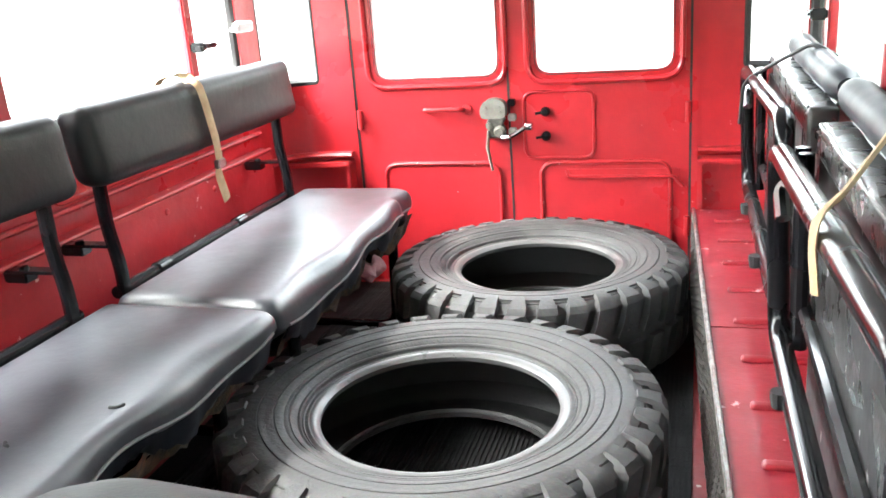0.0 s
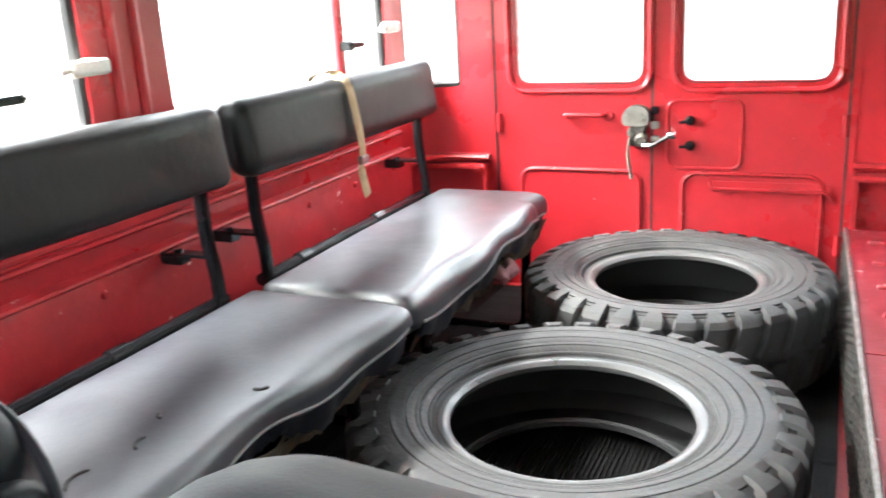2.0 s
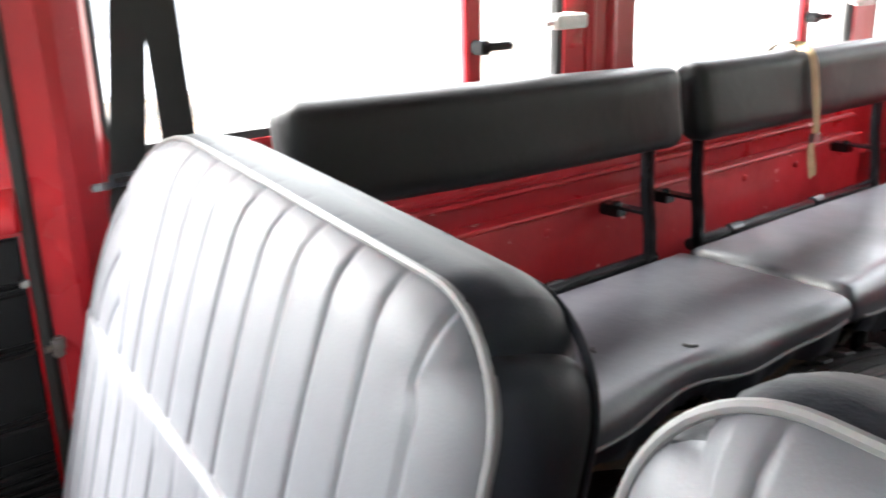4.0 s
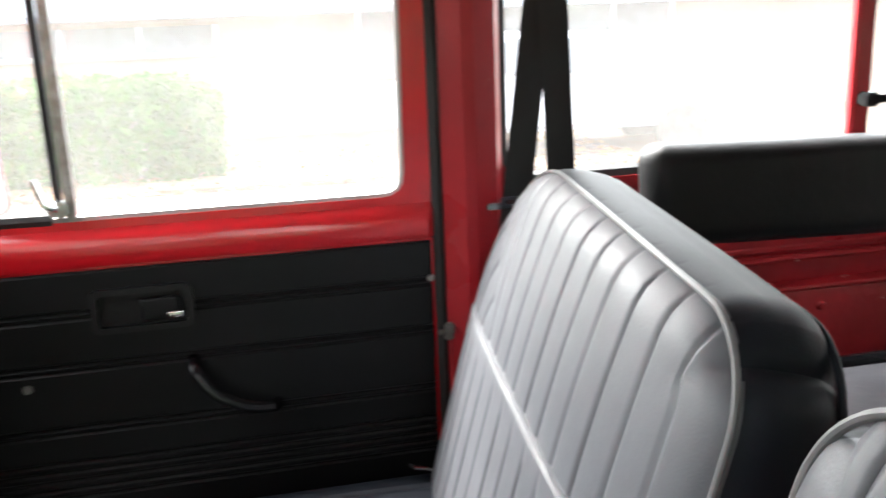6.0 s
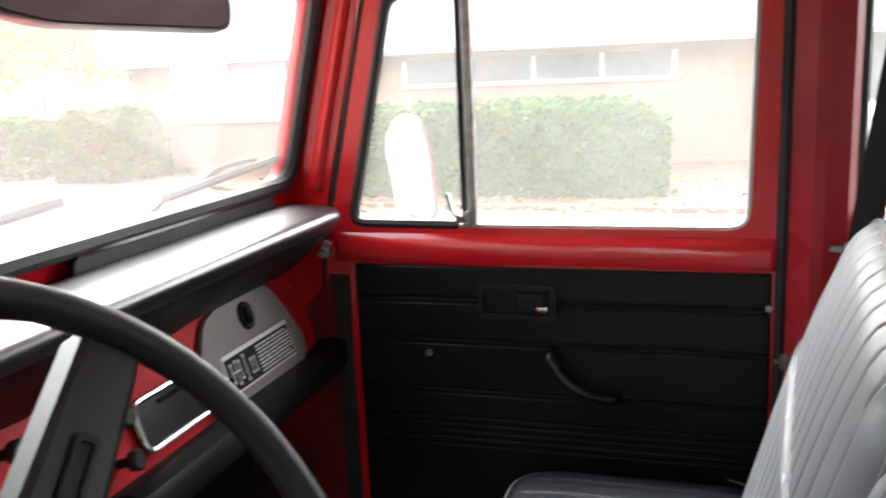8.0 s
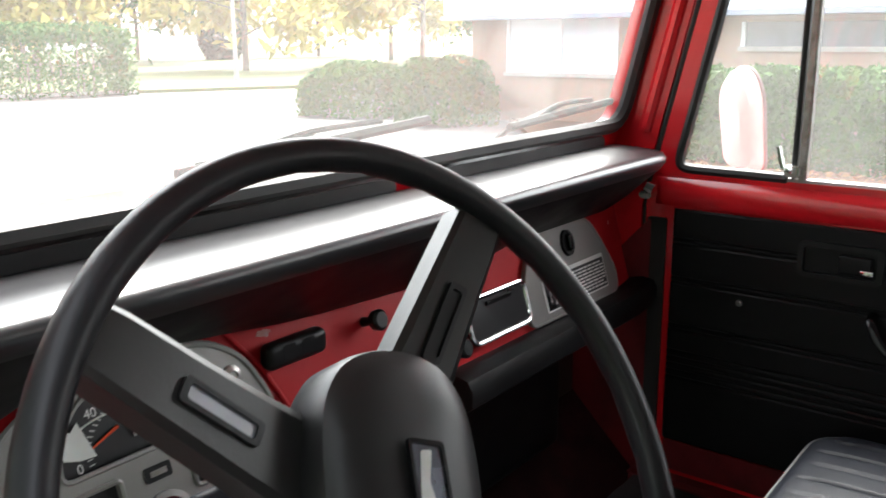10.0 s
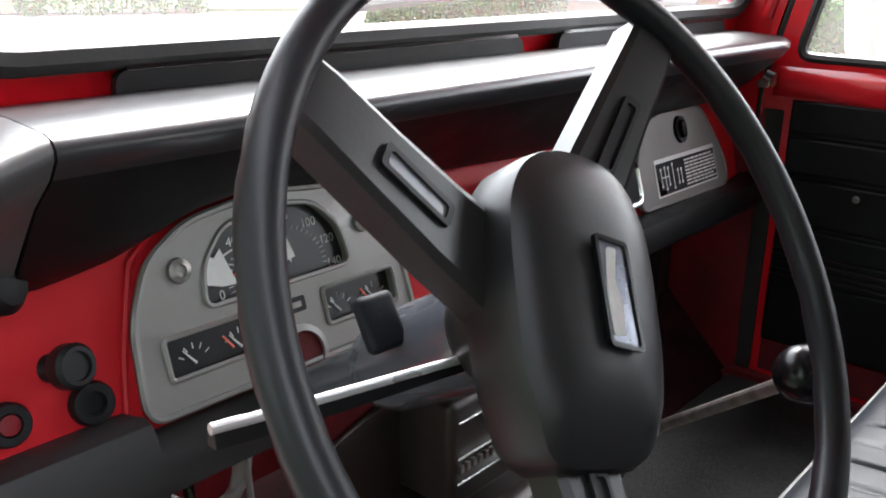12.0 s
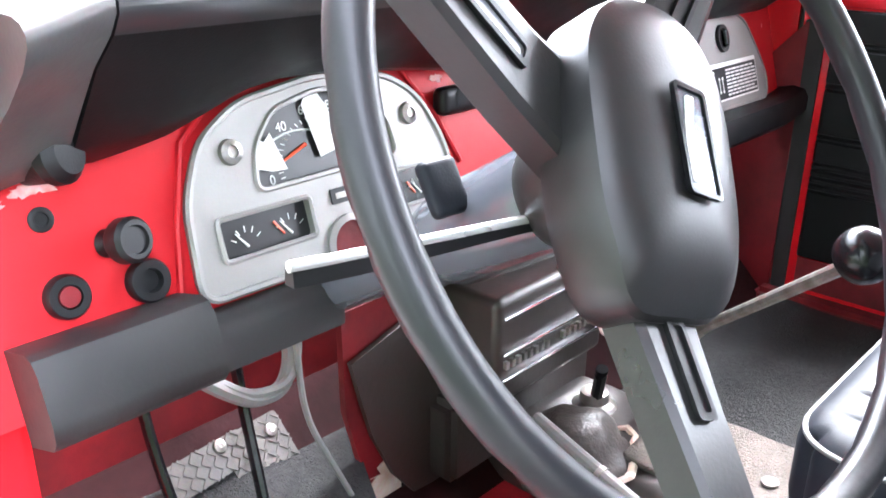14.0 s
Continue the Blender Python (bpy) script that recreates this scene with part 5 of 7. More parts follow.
def dashboard():
    d = thing("dashboard", (0.0, 0.87, 1.0), "red metal dashboard with a black padded top", "dashboard")
    bm = B()
    outline = rpoly([(-0.850, 0.985), (-0.850, 1.275), (0.725, 1.275), (0.725, 0.985)], 0.02)
    plate(bm, outline, dash, 0.0, -0.012, [rrect(-0.470, 1.00, -0.405, 1.055, 0.015)])
    part("panel", bm, DASH_RED, d, "red painted metal panel with rubbed spots")
    bm = B()
    tube(bm, [dash(u, v, 0.002) for u, v in [(-0.640, 1.03), (-0.625, 1.10), (-0.600, 1.175), (-0.55, 1.215), (-0.43, 1.235), (-0.31, 1.215), (-0.262, 1.15), (-0.235, 1.09)]], 0.004, 8)
    part("pressed_hood", bm, DASH_RED, d)
    # padded top
    prof = [(0.872, 1.304), (0.870, 1.330), (0.862, 1.337), (0.80, 1.335), (0.756, 1.332), (0.745, 1.329), (0.7395, 1.322), (0.740, 1.314), (0.752, 1.298), (0.785, 1.270), (0.815, 1.243), (0.842, 1.222), (0.862, 1.208), (0.884, 1.202), (0.890, 1.26)]

    def hem(x):
        """Height of the pad's lower edge: low at the driver's end, arched over the dials."""
        return float(np.interp(x, (-0.80, -0.69, -0.654, -0.62, -0.587, -0.537, -0.48, -0.39, -0.31, -0.236, -0.15, 0.0, 0.2, 0.3), (1.176, 1.173, 1.178, 1.184, 1.195, 1.213, 1.220, 1.216, 1.207, 1.198, 1.192, 1.185, 1.190, 1.202)))

    def bend(x, y, z):
        # rounded right end, and the shaped lower edge
        k = 1.0
        if x > 0.60:
            q = (x - 0.60) / 0.065
            k = math.sqrt(max(0.0, 1 - 0.55 * q * q))
        z += (hem(x) - 1.202) * max(0.0, min(1.0, (1.262 - z) / 0.05))
        return (x, 0.872 + (y - 0.872) * k, 1.30 + (z - 1.30) * (0.35 + 0.65 * k) + (0.012 * (1 - k)))

    bm = B()
    extrude_x(bm, prof, -0.715, 0.665, 60, bend)
    for f in bm.faces:
        c = f.calc_center_median()
        if c.z < 1.294 and c.y < 0.86:
            f.material_index = 1
    pad = part("padded_top", bm, PAD, d, "black padded vinyl top with a bright sheen", 50)
    pad.data.materials.append(TRIM)
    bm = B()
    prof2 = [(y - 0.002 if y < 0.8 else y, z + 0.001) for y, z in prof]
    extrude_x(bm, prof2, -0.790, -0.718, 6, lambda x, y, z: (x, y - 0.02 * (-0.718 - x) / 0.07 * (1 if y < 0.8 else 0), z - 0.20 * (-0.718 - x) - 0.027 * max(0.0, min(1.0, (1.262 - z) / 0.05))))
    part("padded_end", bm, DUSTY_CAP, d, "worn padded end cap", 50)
    # demister plates
    for a, b in ((-0.602, -0.014), (0.070, 0.602)):
        bm = B()
        plate(bm, rpoly([(a, 1.30), (b, 1.30), (b, 1.357), (a, 1.357)], 0.016), on_y(0.862), 0.0, 0.010)
        part("demister", bm, PLASTIC, d, "black demister plate")
        bm = B()
        tube(bm, [(a + 0.012, 0.866, 1.357), (b - 0.012, 0.866, 1.357)], 0.0045, 6)
        part("demister_edge", bm, GLOSS_BLACK, d)
    # lower pads
    bm = B()
    p = [(0.0, 1.047), (0.044, 1.046), (0.055, 1.041), (0.060, 1.030), (0.062, 0.990), (0.058, 0.976), (0.048, 0.969), (0.0, 0.966)]
    f = [dash(0, v, w)[1:] for w, v in p]
    extrude_x(bm, f, -0.798, -0.640, 6)
    part("lower_pad", bm, DUSTY, d, "dusty black padded knee roll", 40)
    bm = B()
    f = [dash(0, v, w)[1:] for w, v in [(0.0, 1.022), (0.026, 1.020), (0.040, 1.010), (0.044, 0.995), (0.036, 0.970), (0.0, 0.962)]]
    extrude_x(bm, f, -0.641, -0.486, 6)
    part("lower_pad", bm, DUSTY, d, "dusty black padded knee roll", 40)
    bm = B()

    def curl(x, y, z):
        k = max(0.0, (x - 0.60) / 0.13)
        return (x, y, z + 0.022 * k * k)

    f = [dash(0, v, w)[1:] for w, v in [(0.0, 1.046), (0.030, 1.044), (0.050, 1.034), (0.054, 1.018), (0.046, 0.994), (0.024, 0.985), (0.0, 0.982)]]
    extrude_x(bm, f, 0.055, 0.715, 30, curl)
    part("lower_pad", bm, TRIM, d, "black padded knee roll", 40)
    bm = B()
    box(bm, -0.33, 0.80, 0.955, 0.06, 0.86, 0.990, 0.012)
    part("lower_flange", bm, PLASTIC, d)
    # black duct under the passenger's side
    bm = B()
    soft(bm, (0.285, 0.930, 0.865), (0.43, 0.095, 0.235), (8, 2, 4), 0.02)
    part("under_duct", bm, TRIM, d, "matt black duct under the dashboard")

    # dial cluster
    bm = B()
    outline = rpoly([(-0.623, 1.030), (-0.616, 1.120), (-0.588, 1.174), (-0.540, 1.201), (-0.440, 1.214), (-0.340, 1.204), (-0.296, 1.176), (-0.268, 1.120), (-0.262, 1.030)], 0.022, 5)
    speedo = rpoly([(-0.538, 1.116), (-0.530, 1.158), (-0.500, 1.189), (-0.440, 1.201), (-0.380, 1.192), (-0.350, 1.160), (-0.344, 1.118)], 0.014, 5)
    rects = [rrect(-0.591, 1.060, -0.479, 1.100, 0.006), rrect(-0.394, 1.060, -0.286, 1.100, 0.006)]
    plate(bm, outline, dash, 0.002, 0.014, [speedo] + rects)
    cl = part("gauge_plate", bm, ALU, d, "silver-grey metal gauge plate")
    bm = B()
    tube(bm, [dash(u, v, 0.014) for u, v in outline], 0.004, 6, True)
    for h_ in [speedo] + rects:
        tube(bm, [dash(u, v, 0.0145) for u, v in h_], 0.003, 6, True)
    part("cluster_rim", bm, ALU, cl)
    bm = B()
    plate(bm, [(-0.438 + (u + 0.438) * 0.96, 1.12 + (v - 1.12) * 0.93) for u, v in outline], dash, 0.0005, 0.003)
    part("dial_face", bm, DIAL, cl, "dark dial faces")
    for s in (-0.558, -0.317):
        bm = B()
        lathe(bm, [(0.013, 0.0), (0.012, 0.005), (0.006, 0.007), (0.006, 0.004), (0, 0.004)], 20, on_dash(s, 1.158, 0.014))
        part("cluster_screw", bm, STEEL, cl)
    # numbers round the scale, needle
    for k, txt in enumerate(("0", "20", "40", "60", "80", "100", "120", "140")):
        a = radians(188 - 28 * k)
        lettering(txt, 0.014, on_dash(-0.435 + 0.076 * math.cos(a), 1.130 + 0.055 * math.sin(a), 0.0036), cl, "number")
    lettering("km/h", 0.009, on_dash(-0.435, 1.160, 0.0036), cl, "unit")
    bm = B()
    tube(bm, [dash(-0.470 + 0.052 * math.cos(a), 1.135 + 0.030 * math.sin(a), 0.0035) for a in [radians(180 - 9 * i) for i in range(21)]], 0.0012, 6)
    for k in range(29):
        a = radians(190 - 7 * k)
        tube(bm, [dash(-0.435 + q * math.cos(a), 1.130 + q * 0.72 * math.sin(a), 0.0035) for q in (0.060, 0.066)], 0.0006, 4)
    part("scale_marks", bm, PRINT, cl)
    bm = B()
    tube(bm, [dash(-0.462, 1.150, 0.006), dash(-0.500, 1.136, 0.006)], [0.0022, 0.001], 6)
    part("needle", bm, NEEDLE, cl)
    for pts in ([(-0.530, 1.158), (-0.520, 1.164), (-0.513, 1.160), (-0.504, 1.168), (-0.492, 1.130), (-0.510, 1.131), (-0.526, 1.136)], [(-0.458, 1.188), (-0.452, 1.196), (-0.434, 1.197), (-0.426, 1.184), (-0.414, 1.140), (-0.447, 1.134)]):
        bm = B()
        plate(bm, pts, dash, 0.0075, 0.008)
        part("paper_scrap", bm, PAPER, cl, "scrap of white paper")
    # small gauges
    for g0 in (-0.584, -0.394):
        for k in (0.028, 0.082):
            bm = B()
            cx = g0 + k
            for j in range(5):
                a = radians(150 - 30 * j)
                tube(bm, [dash(cx + q * math.cos(a), 1.068 + q * math.sin(a), 0.0036) for q in (0.014, 0.020)], 0.0007, 4)
            tube(bm, [dash(cx, 1.068, 0.0045), dash(cx - 0.012, 1.083, 0.0045)], [0.0014, 0.0006], 4)
            part("gauge_marks", bm, PRINT, cl)
        bm = B()
        tube(bm, [dash(g0 + 0.062, 1.084, 0.005), dash(g0 + 0.072, 1.070, 0.005)], 0.0012, 4)
        part("gauge_needle", bm, NEEDLE, cl)
    bm = B()
    plate(bm, rrect(-0.452, 1.084, -0.420, 1.100, 0.003), dash, 0.014, 0.016)
    part("indicator", bm, PLASTIC, cl)
    bm = B()
    plate(bm, rrect(-0.446, 1.089, -0.426, 1.095, 0.001), dash, 0.016, 0.0165)
    part("indicator_bar", bm, STEEL, cl)
    bm = B()
    lathe(bm, [(0.033, 0.0), (0.033, 0.006), (0.026, 0.008), (0.026, 0.0)], 24, on_dash(-0.437, 1.040, 0.012), True)
    part("column_cut_out", bm, ALU, cl)
    # the dark of the recess is painted into this red disc
    bm = B()
    lathe(bm, [(0.0, 0.0), (0.026, 0.0), (0.026, 0.003), (0, 0.003)], 20, on_dash(-0.437, 1.040, 0.013))
    part("column_cut_out_back", bm, SHADED_RED, cl, "red metal behind the opening, darkened for shade")

    # driver's side controls
    # the hole is a shallow disc, its inner dark painted black
    for u, v, r, h_, m_, nm, lb in ((-0.741, 1.138, 0.011, 0.002, VINYL, "painted_hole", "empty round hole"), (-0.666, 1.066, 0.0205, 0.012, PLASTIC, "lighter_socket", "black lighter socket"), (-0.739, 1.073, 0.0195, 0.012, PLASTIC, "push_button", "black ringed push button")):
        bm = B()
        lathe(bm, [(r, 0.0), (r, h_ * 0.7), (r * 0.9, h_), (r * 0.55, h_), (r * 0.5, h_ * 0.3), (0, h_ * 0.3)], 24, on_dash(u, v, 0.0))
        k = part(nm, bm, m_, d, lb)
        if nm == "push_button":
            bm = B()
            lathe(bm, [(0.010, 0.0), (0.009, 0.009), (0, 0.010)], 16, on_dash(u, v, 0.003))
            part("button_centre", bm, MAROON, k)
    bm = B()
    lathe(bm, [(0.013, 0.0), (0.010, 0.010), (0.010, 0.018), (0.019, 0.020), (0.0205, 0.023), (0.0205, 0.036), (0.017, 0.040), (0.013, 0.040), (0.012, 0.037), (0, 0.037)], 24, on_dash(-0.692, 1.106, 0.0) @ Matrix.Rotation(0.25, 4, "Y"))
    part("light_switch", bm, PLASTIC, d, "round black light switch knob")
    bm = B()
    soft(bm, dash(-0.214, 1.162, 0.012), (0.100, 0.024, 0.034), (5, 2, 3), 0.010)
    sw = part("switch_box", bm, PLASTIC, d, "black switch box")
    bm = B()
    for u in (-0.232, -0.200):
        box(bm, *dash(u - 0.010, 1.153, 0.022), *dash(u + 0.010, 1.171, 0.028), 0.002)
    part("rocker", bm, PLASTIC, sw)
    for u, v in ((-0.075, 1.160), (0.020, 1.125), (0.090, 1.075), (0.100, 1.130)):
        bm = B()
        lathe(bm, [(0.007, 0.0), (0.006, 0.020), (0.014, 0.024), (0.015, 0.034), (0.011, 0.038), (0, 0.038)], 18, on_dash(u, v, 0.0))
        part("pull_knob", bm, PLASTIC, d, "black pull knob")

    # paint rubbed through beside the vent knob
    rnd = random.Random(12)
    for u, v, a, b in ((-0.786, 1.158, 0.022, 0.007), (-0.742, 1.163, 0.026, 0.006), (-0.716, 1.170, 0.012, 0.004), (-0.790, 1.120, 0.010, 0.006), (-0.246, 1.190, 0.012, 0.006)):
        bm = B()
        plate(bm, [(u + a * math.cos(q) * rnd.uniform(0.55, 1.1), v + b * math.sin(q) * rnd.uniform(0.45, 1.2)) for q in [2 * math.pi * i / 26 for i in range(26)]], dash, 0.0002, 0.0007)
        part("rubbed_patch", bm, RUBBED, d, "pinkish rubbed paint")

    # chrome-edged blank plate
    bm = B()
    plate(bm, rrect(0.140, 1.068, 0.305, 1.132, 0.016), dash, 0.0, 0.010)
    bl = part("radio_blank", bm, DIAL, d, "dark plate in a chrome frame")
    bm = B()
    tube(bm, [dash(u, v, 0.010) for u, v in rrect(0.138, 1.066, 0.307, 1.134, 0.018)], 0.0048, 8, True)
    part("chrome_frame", bm, CHROME, bl, "chrome frame")
    bm = B()
    box(bm, *dash(0.19, 1.118, 0.010), *dash(0.26, 1.124, 0.016), 0.001)
    part("finger_lip", bm, PLASTIC, bl)

    # glove box door
    bm = B()
    outline = rpoly([(0.302, 1.050), (0.312, 1.130), (0.352, 1.186), (0.430, 1.206), (0.520, 1.210), (0.572, 1.190), (0.610, 1.130), (0.632, 1.085), (0.622, 1.046)], 0.022, 5)
    plate(bm, outline, dash, 0.001, 0.010)
    gb = part("glove_box_door", bm, ALU, d, "silver-grey glove box door")
    bm = B()
    tube(bm, [dash(u, v, 0.009) for u, v in outline], 0.003, 6, True)
    part("door_edge", bm, ALU, gb)
    bm = B()
    m = on_dash(0.472, 1.166, 0.010) @ Matrix.Diagonal((0.95, 1.15, 1, 1))
    lathe(bm, [(0.022, 0.0), (0.021, 0.006), (0.016, 0.005), (0.014, 0.001), (0, 0.001)], 24, m)
    part("latch_ring", bm, PLASTIC, gb, "black latch recess")
    bm = B()
    soft(bm, (0, 0, 0), (0.012, 0.030, 0.010), (2, 3, 2), 0.004, None, on_dash(0.476, 1.166, 0.016))
    part("latch", bm, GLOSS_BLACK, gb)
    bm = B()
    plate(bm, rrect(0.362, 1.062, 0.588, 1.126, 0.003), dash, 0.010, 0.0115)
    lb = part("shift_plate", bm, PRINT, gb, "black and white printed instruction plate")
    bm = B()
    plate(bm, rrect(0.365, 1.065, 0.585, 1.119, 0.002), dash, 0.0115, 0.0120)
    part("plate_field", bm, DIAL, lb)
    bm = B()
    rnd = random.Random(4)
    for k in range(8):
        v = 1.069 + 0.0060 * k
        u = 0.466
        while u < 0.575:
            n = rnd.uniform(0.008, 0.022)
            plate(bm, [(u, v), (min(u + n, 0.582), v), (min(u + n, 0.582), v + 0.0030), (u, v + 0.0030)], dash, 0.0120, 0.0123)
            u += n + 0.003
    for u, a, b in ((0.378, 1.080, 1.108), (0.392, 1.074, 1.110), (0.404, 1.080, 1.108), (0.420, 1.072, 1.112), (0.438, 1.078, 1.100), (0.450, 1.078, 1.100)):
        plate(bm, [(u, a), (u + 0.002, a), (u + 0.002, b), (u, b)], dash, 0.0120, 0.0123)
        for q in (a, b):
            lathe(bm, [(0.003, 0.0), (0.003, 0.0003), (0, 0.0003)], 8, on_dash(u + 0.001, q, 0.0120))
    plate(bm, [(0.378, 1.093), (0.406, 1.093), (0.406, 1.095), (0.378, 1.095)], dash, 0.0120, 0.0123)
    part("printed_bar", bm, PRINT, lb)
    # knob under the end of the pad
    bm = B()
    tube(bm, [(0.632, 0.785, 1.262), (0.632, 0.770, 1.256)], 0.011, 10)
    box(bm, 0.628, 0.775, 1.238, 0.664, 0.80, 1.252, 0.003)
    part("end_screw", bm, CHROME, d, "chrome screw under the pad")
    # black vent lever under the driver's end of the pad, chrome lumps added as its highlights
    bm = B()
    lathe(bm, [(0.020, 0.0), (0.022, 0.024), (0.025, 0.028), (0.025, 0.038), (0.018, 0.046), (0, 0.048)], 20, on_dash(-0.742, 1.185, 0.004) @ Matrix.Rotation(0.5, 4, "Y"))
    tube(bm, [dash(-0.800, 1.228, 0.030), dash(-0.742, 1.214, 0.034), dash(-0.690, 1.205, 0.026)], [0.012, 0.016, 0.010], 12)
    vk = part("vent_knob", bm, VINYL, d, "black vent knob on its lever")
    bm = B()
    soft(bm, dash(-0.776, 1.218, 0.046), (0.020, 0.012, 0.012), (2, 2, 2), 0.005)
    soft(bm, dash(-0.748, 1.236, 0.050), (0.016, 0.012, 0.014), (2, 2, 2), 0.005)
    part("knob_glints", bm, CHROME, vk, "two small chrome lumps for the knob's highlights")


dashboard()


# ---- steering wheel and column ----
WC = Vector((-0.508, 0.412, 1.250))
yaw_, tilt_ = radians(-4.5), radians(31.2)
WN = Vector((math.sin(yaw_) * math.cos(tilt_), -math.cos(yaw_) * math.cos(tilt_), math.sin(tilt_)))
WU = WN.cross(Vector((0, 0, 1))).normalized() * -1
WV = WN.cross(WU).normalized()
WM = Matrix((WU, WV, WN)).transposed().to_4x4()
WM.translation = WC


def steering():
    R = 0.2505
    t = thing("steering_wheel", WC, "black three-spoke steering wheel with a padded hub", "steering wheel")
    bm = B()
    n = 96
    pts = []
    for i in range(n):
        a = 2 * math.pi * i / n
        pts.append(WM @ Vector((R * math.cos(a), R * math.sin(a), 0)))
    rings = []
    for i in range(n):
        a = 2 * math.pi * i / n
        ring = []
        for j in range(14):
            b = 2 * math.pi * j / 14
            grip = 1.0 - (0.09 if (i % 4 == 0 and math.pi < b < 2 * math.pi) else 0.0)
            rr = R + 0.0128 * grip * math.cos(b)
            ring.append(bm.verts.new(WM @ Vector((rr * math.cos(a), rr * math.sin(a), 0.0135 * grip * math.sin(b)))))
        rings.append(ring)
    for i in range(n):
        p, q = rings[i], rings[(i + 1) % n]
        for j in range(14):
            bm.faces.new((p[j], p[(j + 1) % 14], q[(j + 1) % 14], q[j]))
    part("rim", bm, RIM, t, "glossy black grooved rim", 60)
    for a in (46, 137, 249):
        m = WM @ Matrix.Rotation(radians(a), 4, "Z")
        bm = B()
        # a pressed spoke: wide at the hub, with a raised middle and turned edges
        rows = []
        for r, w, z in ((0.050, 0.036, -0.052), (0.110, 0.031, -0.040), (0.170, 0.027, -0.024), (0.225, 0.024, -0.008), (0.246, 0.022, -0.004)):
            rows.append([bm.verts.new(m @ Vector((r, q * w, z + dz))) for q, dz in ((-1.0, -0.026), (-0.98, 0.0), (-0.78, 0.004), (0.78, 0.004), (0.98, 0.0), (1.0, -0.026), (0.7, -0.022), (-0.7, -0.022))])
        for p, q in zip(rows, rows[1:]):
            for j in range(8):
                bm.faces.new((p[j], p[(j + 1) % 8], q[(j + 1) % 8], q[j]))
        bm.faces.new(rows[0])
        bm.faces.new(rows[-1])
        sp = part("spoke", bm, SPOKE, t, "", 30)
        bm = B()
        plate(bm, rrect(0.112, -0.0085, 0.178, 0.0085, 0.004), lambda u, v, w, m=m: m @ Vector((u, v, -0.036 + 0.27 * (u - 0.11) + w)), 0.0, 0.004, [rrect(0.117, -0.005, 0.173, 0.005, 0.003)])
        part("spoke_slot", bm, PLASTIC, sp)
        bm = B()
        plate(bm, rrect(0.113, -0.0075, 0.177, 0.0075, 0.003), lambda u, v, w, m=m: m @ Vector((u, v, -0.0355 + 0.27 * (u - 0.11) + w)), 0.0, 0.001)
        # one slot's floor is paler than the other two
        part("slot_floor", bm, SLOT if a == 137 else PLASTIC, sp)
    # padded hub, a rounded shield, in line with the lower spoke
    HM = WM @ Matrix.Rotation(radians(-20), 4, "Z")
    bm = B()
    out = rpoly([(-0.070, 0.030), (-0.066, 0.066), (-0.050, 0.092), (-0.026, 0.104), (0.0, 0.107), (0.026, 0.104), (0.049, 0.092), (0.064, 0.066), (0.068, 0.030), (0.065, -0.052), (0.045, -0.116), (-0.050, -0.116), (-0.070, -0.052)], 0.024, 4)
    rows = []
    for k, z in ((0.90, -0.074), (0.97, -0.070), (1.0, -0.062), (1.0, -0.032), (0.985, -0.021), (0.975, -0.018), (0.90, -0.0135), (0.80, -0.0095), (0.65, -0.0065), (0.45, -0.004), (0.15, -0.0025)):
        # a crisp edge round a domed face, which slants back at the bottom
        rows.append([bm.verts.new(HM @ Vector((u * k, v * k, max(z - 0.25 * max(0.0, -0.080 - v * k), -0.0315) if z > -0.03 else z))) for u, v in out])
    for p, q in zip(rows, rows[1:]):
        for j in range(len(out)):
            bm.faces.new((p[j], p[(j + 1) % len(out)], q[(j + 1) % len(out)], q[j]))
    bm.faces.new(rows[0][::-1])
    bm.faces.new(rows[-1])
    hub = part("hub_pad", bm, HUB, t, "black padded hub", 24)
    bm = B()
    lathe(bm, [(0.0, -0.125), (0.044, -0.125), (0.052, -0.110), (0.058, -0.072), (0.056, -0.064), (0.0, -0.064)], 36, WM)
    part("hub_boss", bm, SPOKE, t, "worn black boss behind the hub")
    bm = B()
    g = lambda u, v, w: HM @ Vector((0.004 + u * 0.78, -0.004 + v * 0.88, -0.001 + w * 0.55))  # noqa: E731
    plate(bm, rpoly([(-0.018, -0.040), (0.022, -0.044), (0.018, 0.042), (-0.022, 0.046)], 0.005), g, 0.0, 0.007, [rpoly([(-0.0145, -0.0365), (0.0185, -0.040), (0.0145, 0.0385), (-0.0185, 0.042)], 0.003)])
    part("badge_frame", bm, GLOSS_BLACK, hub)
    bm = B()
    plate(bm, rpoly([(-0.015, -0.037), (0.019, -0.0405), (0.015, 0.039), (-0.019, 0.0425)], 0.003), g, 0.0, 0.0040)
    part("badge", bm, BADGE, hub, "small chrome badge plate")
    bm = B()
    plate(bm, rpoly([(-0.012, -0.032), (0.002, -0.032), (0.003, -0.006), (-0.002, 0.012), (0.004, 0.036), (-0.008, 0.036), (-0.012, 0.012), (-0.014, -0.006)], 0.003), g, 0.0040, 0.0052)
    part("badge_mark", bm, PAPER, hub)
    # the column
    col = thing("steering_column", WC - WN * 0.3, "black steering column with a shroud and a turn stalk", "steering column")
    bm = B()
    prof = [(0.0, -0.100), (0.040, -0.100), (0.043, -0.112), (0.044, -0.150), (0.044, -0.245), (0.038, -0.270), (0.026, -0.280), (0.026, -0.62), (0.0, -0.62)]
    lathe(bm, prof, 28, WM)
    part("shroud", bm, SHROUD, col, "glossy black column shroud")
    m = WM @ Matrix.Translation((0, -0.040, -0.150))
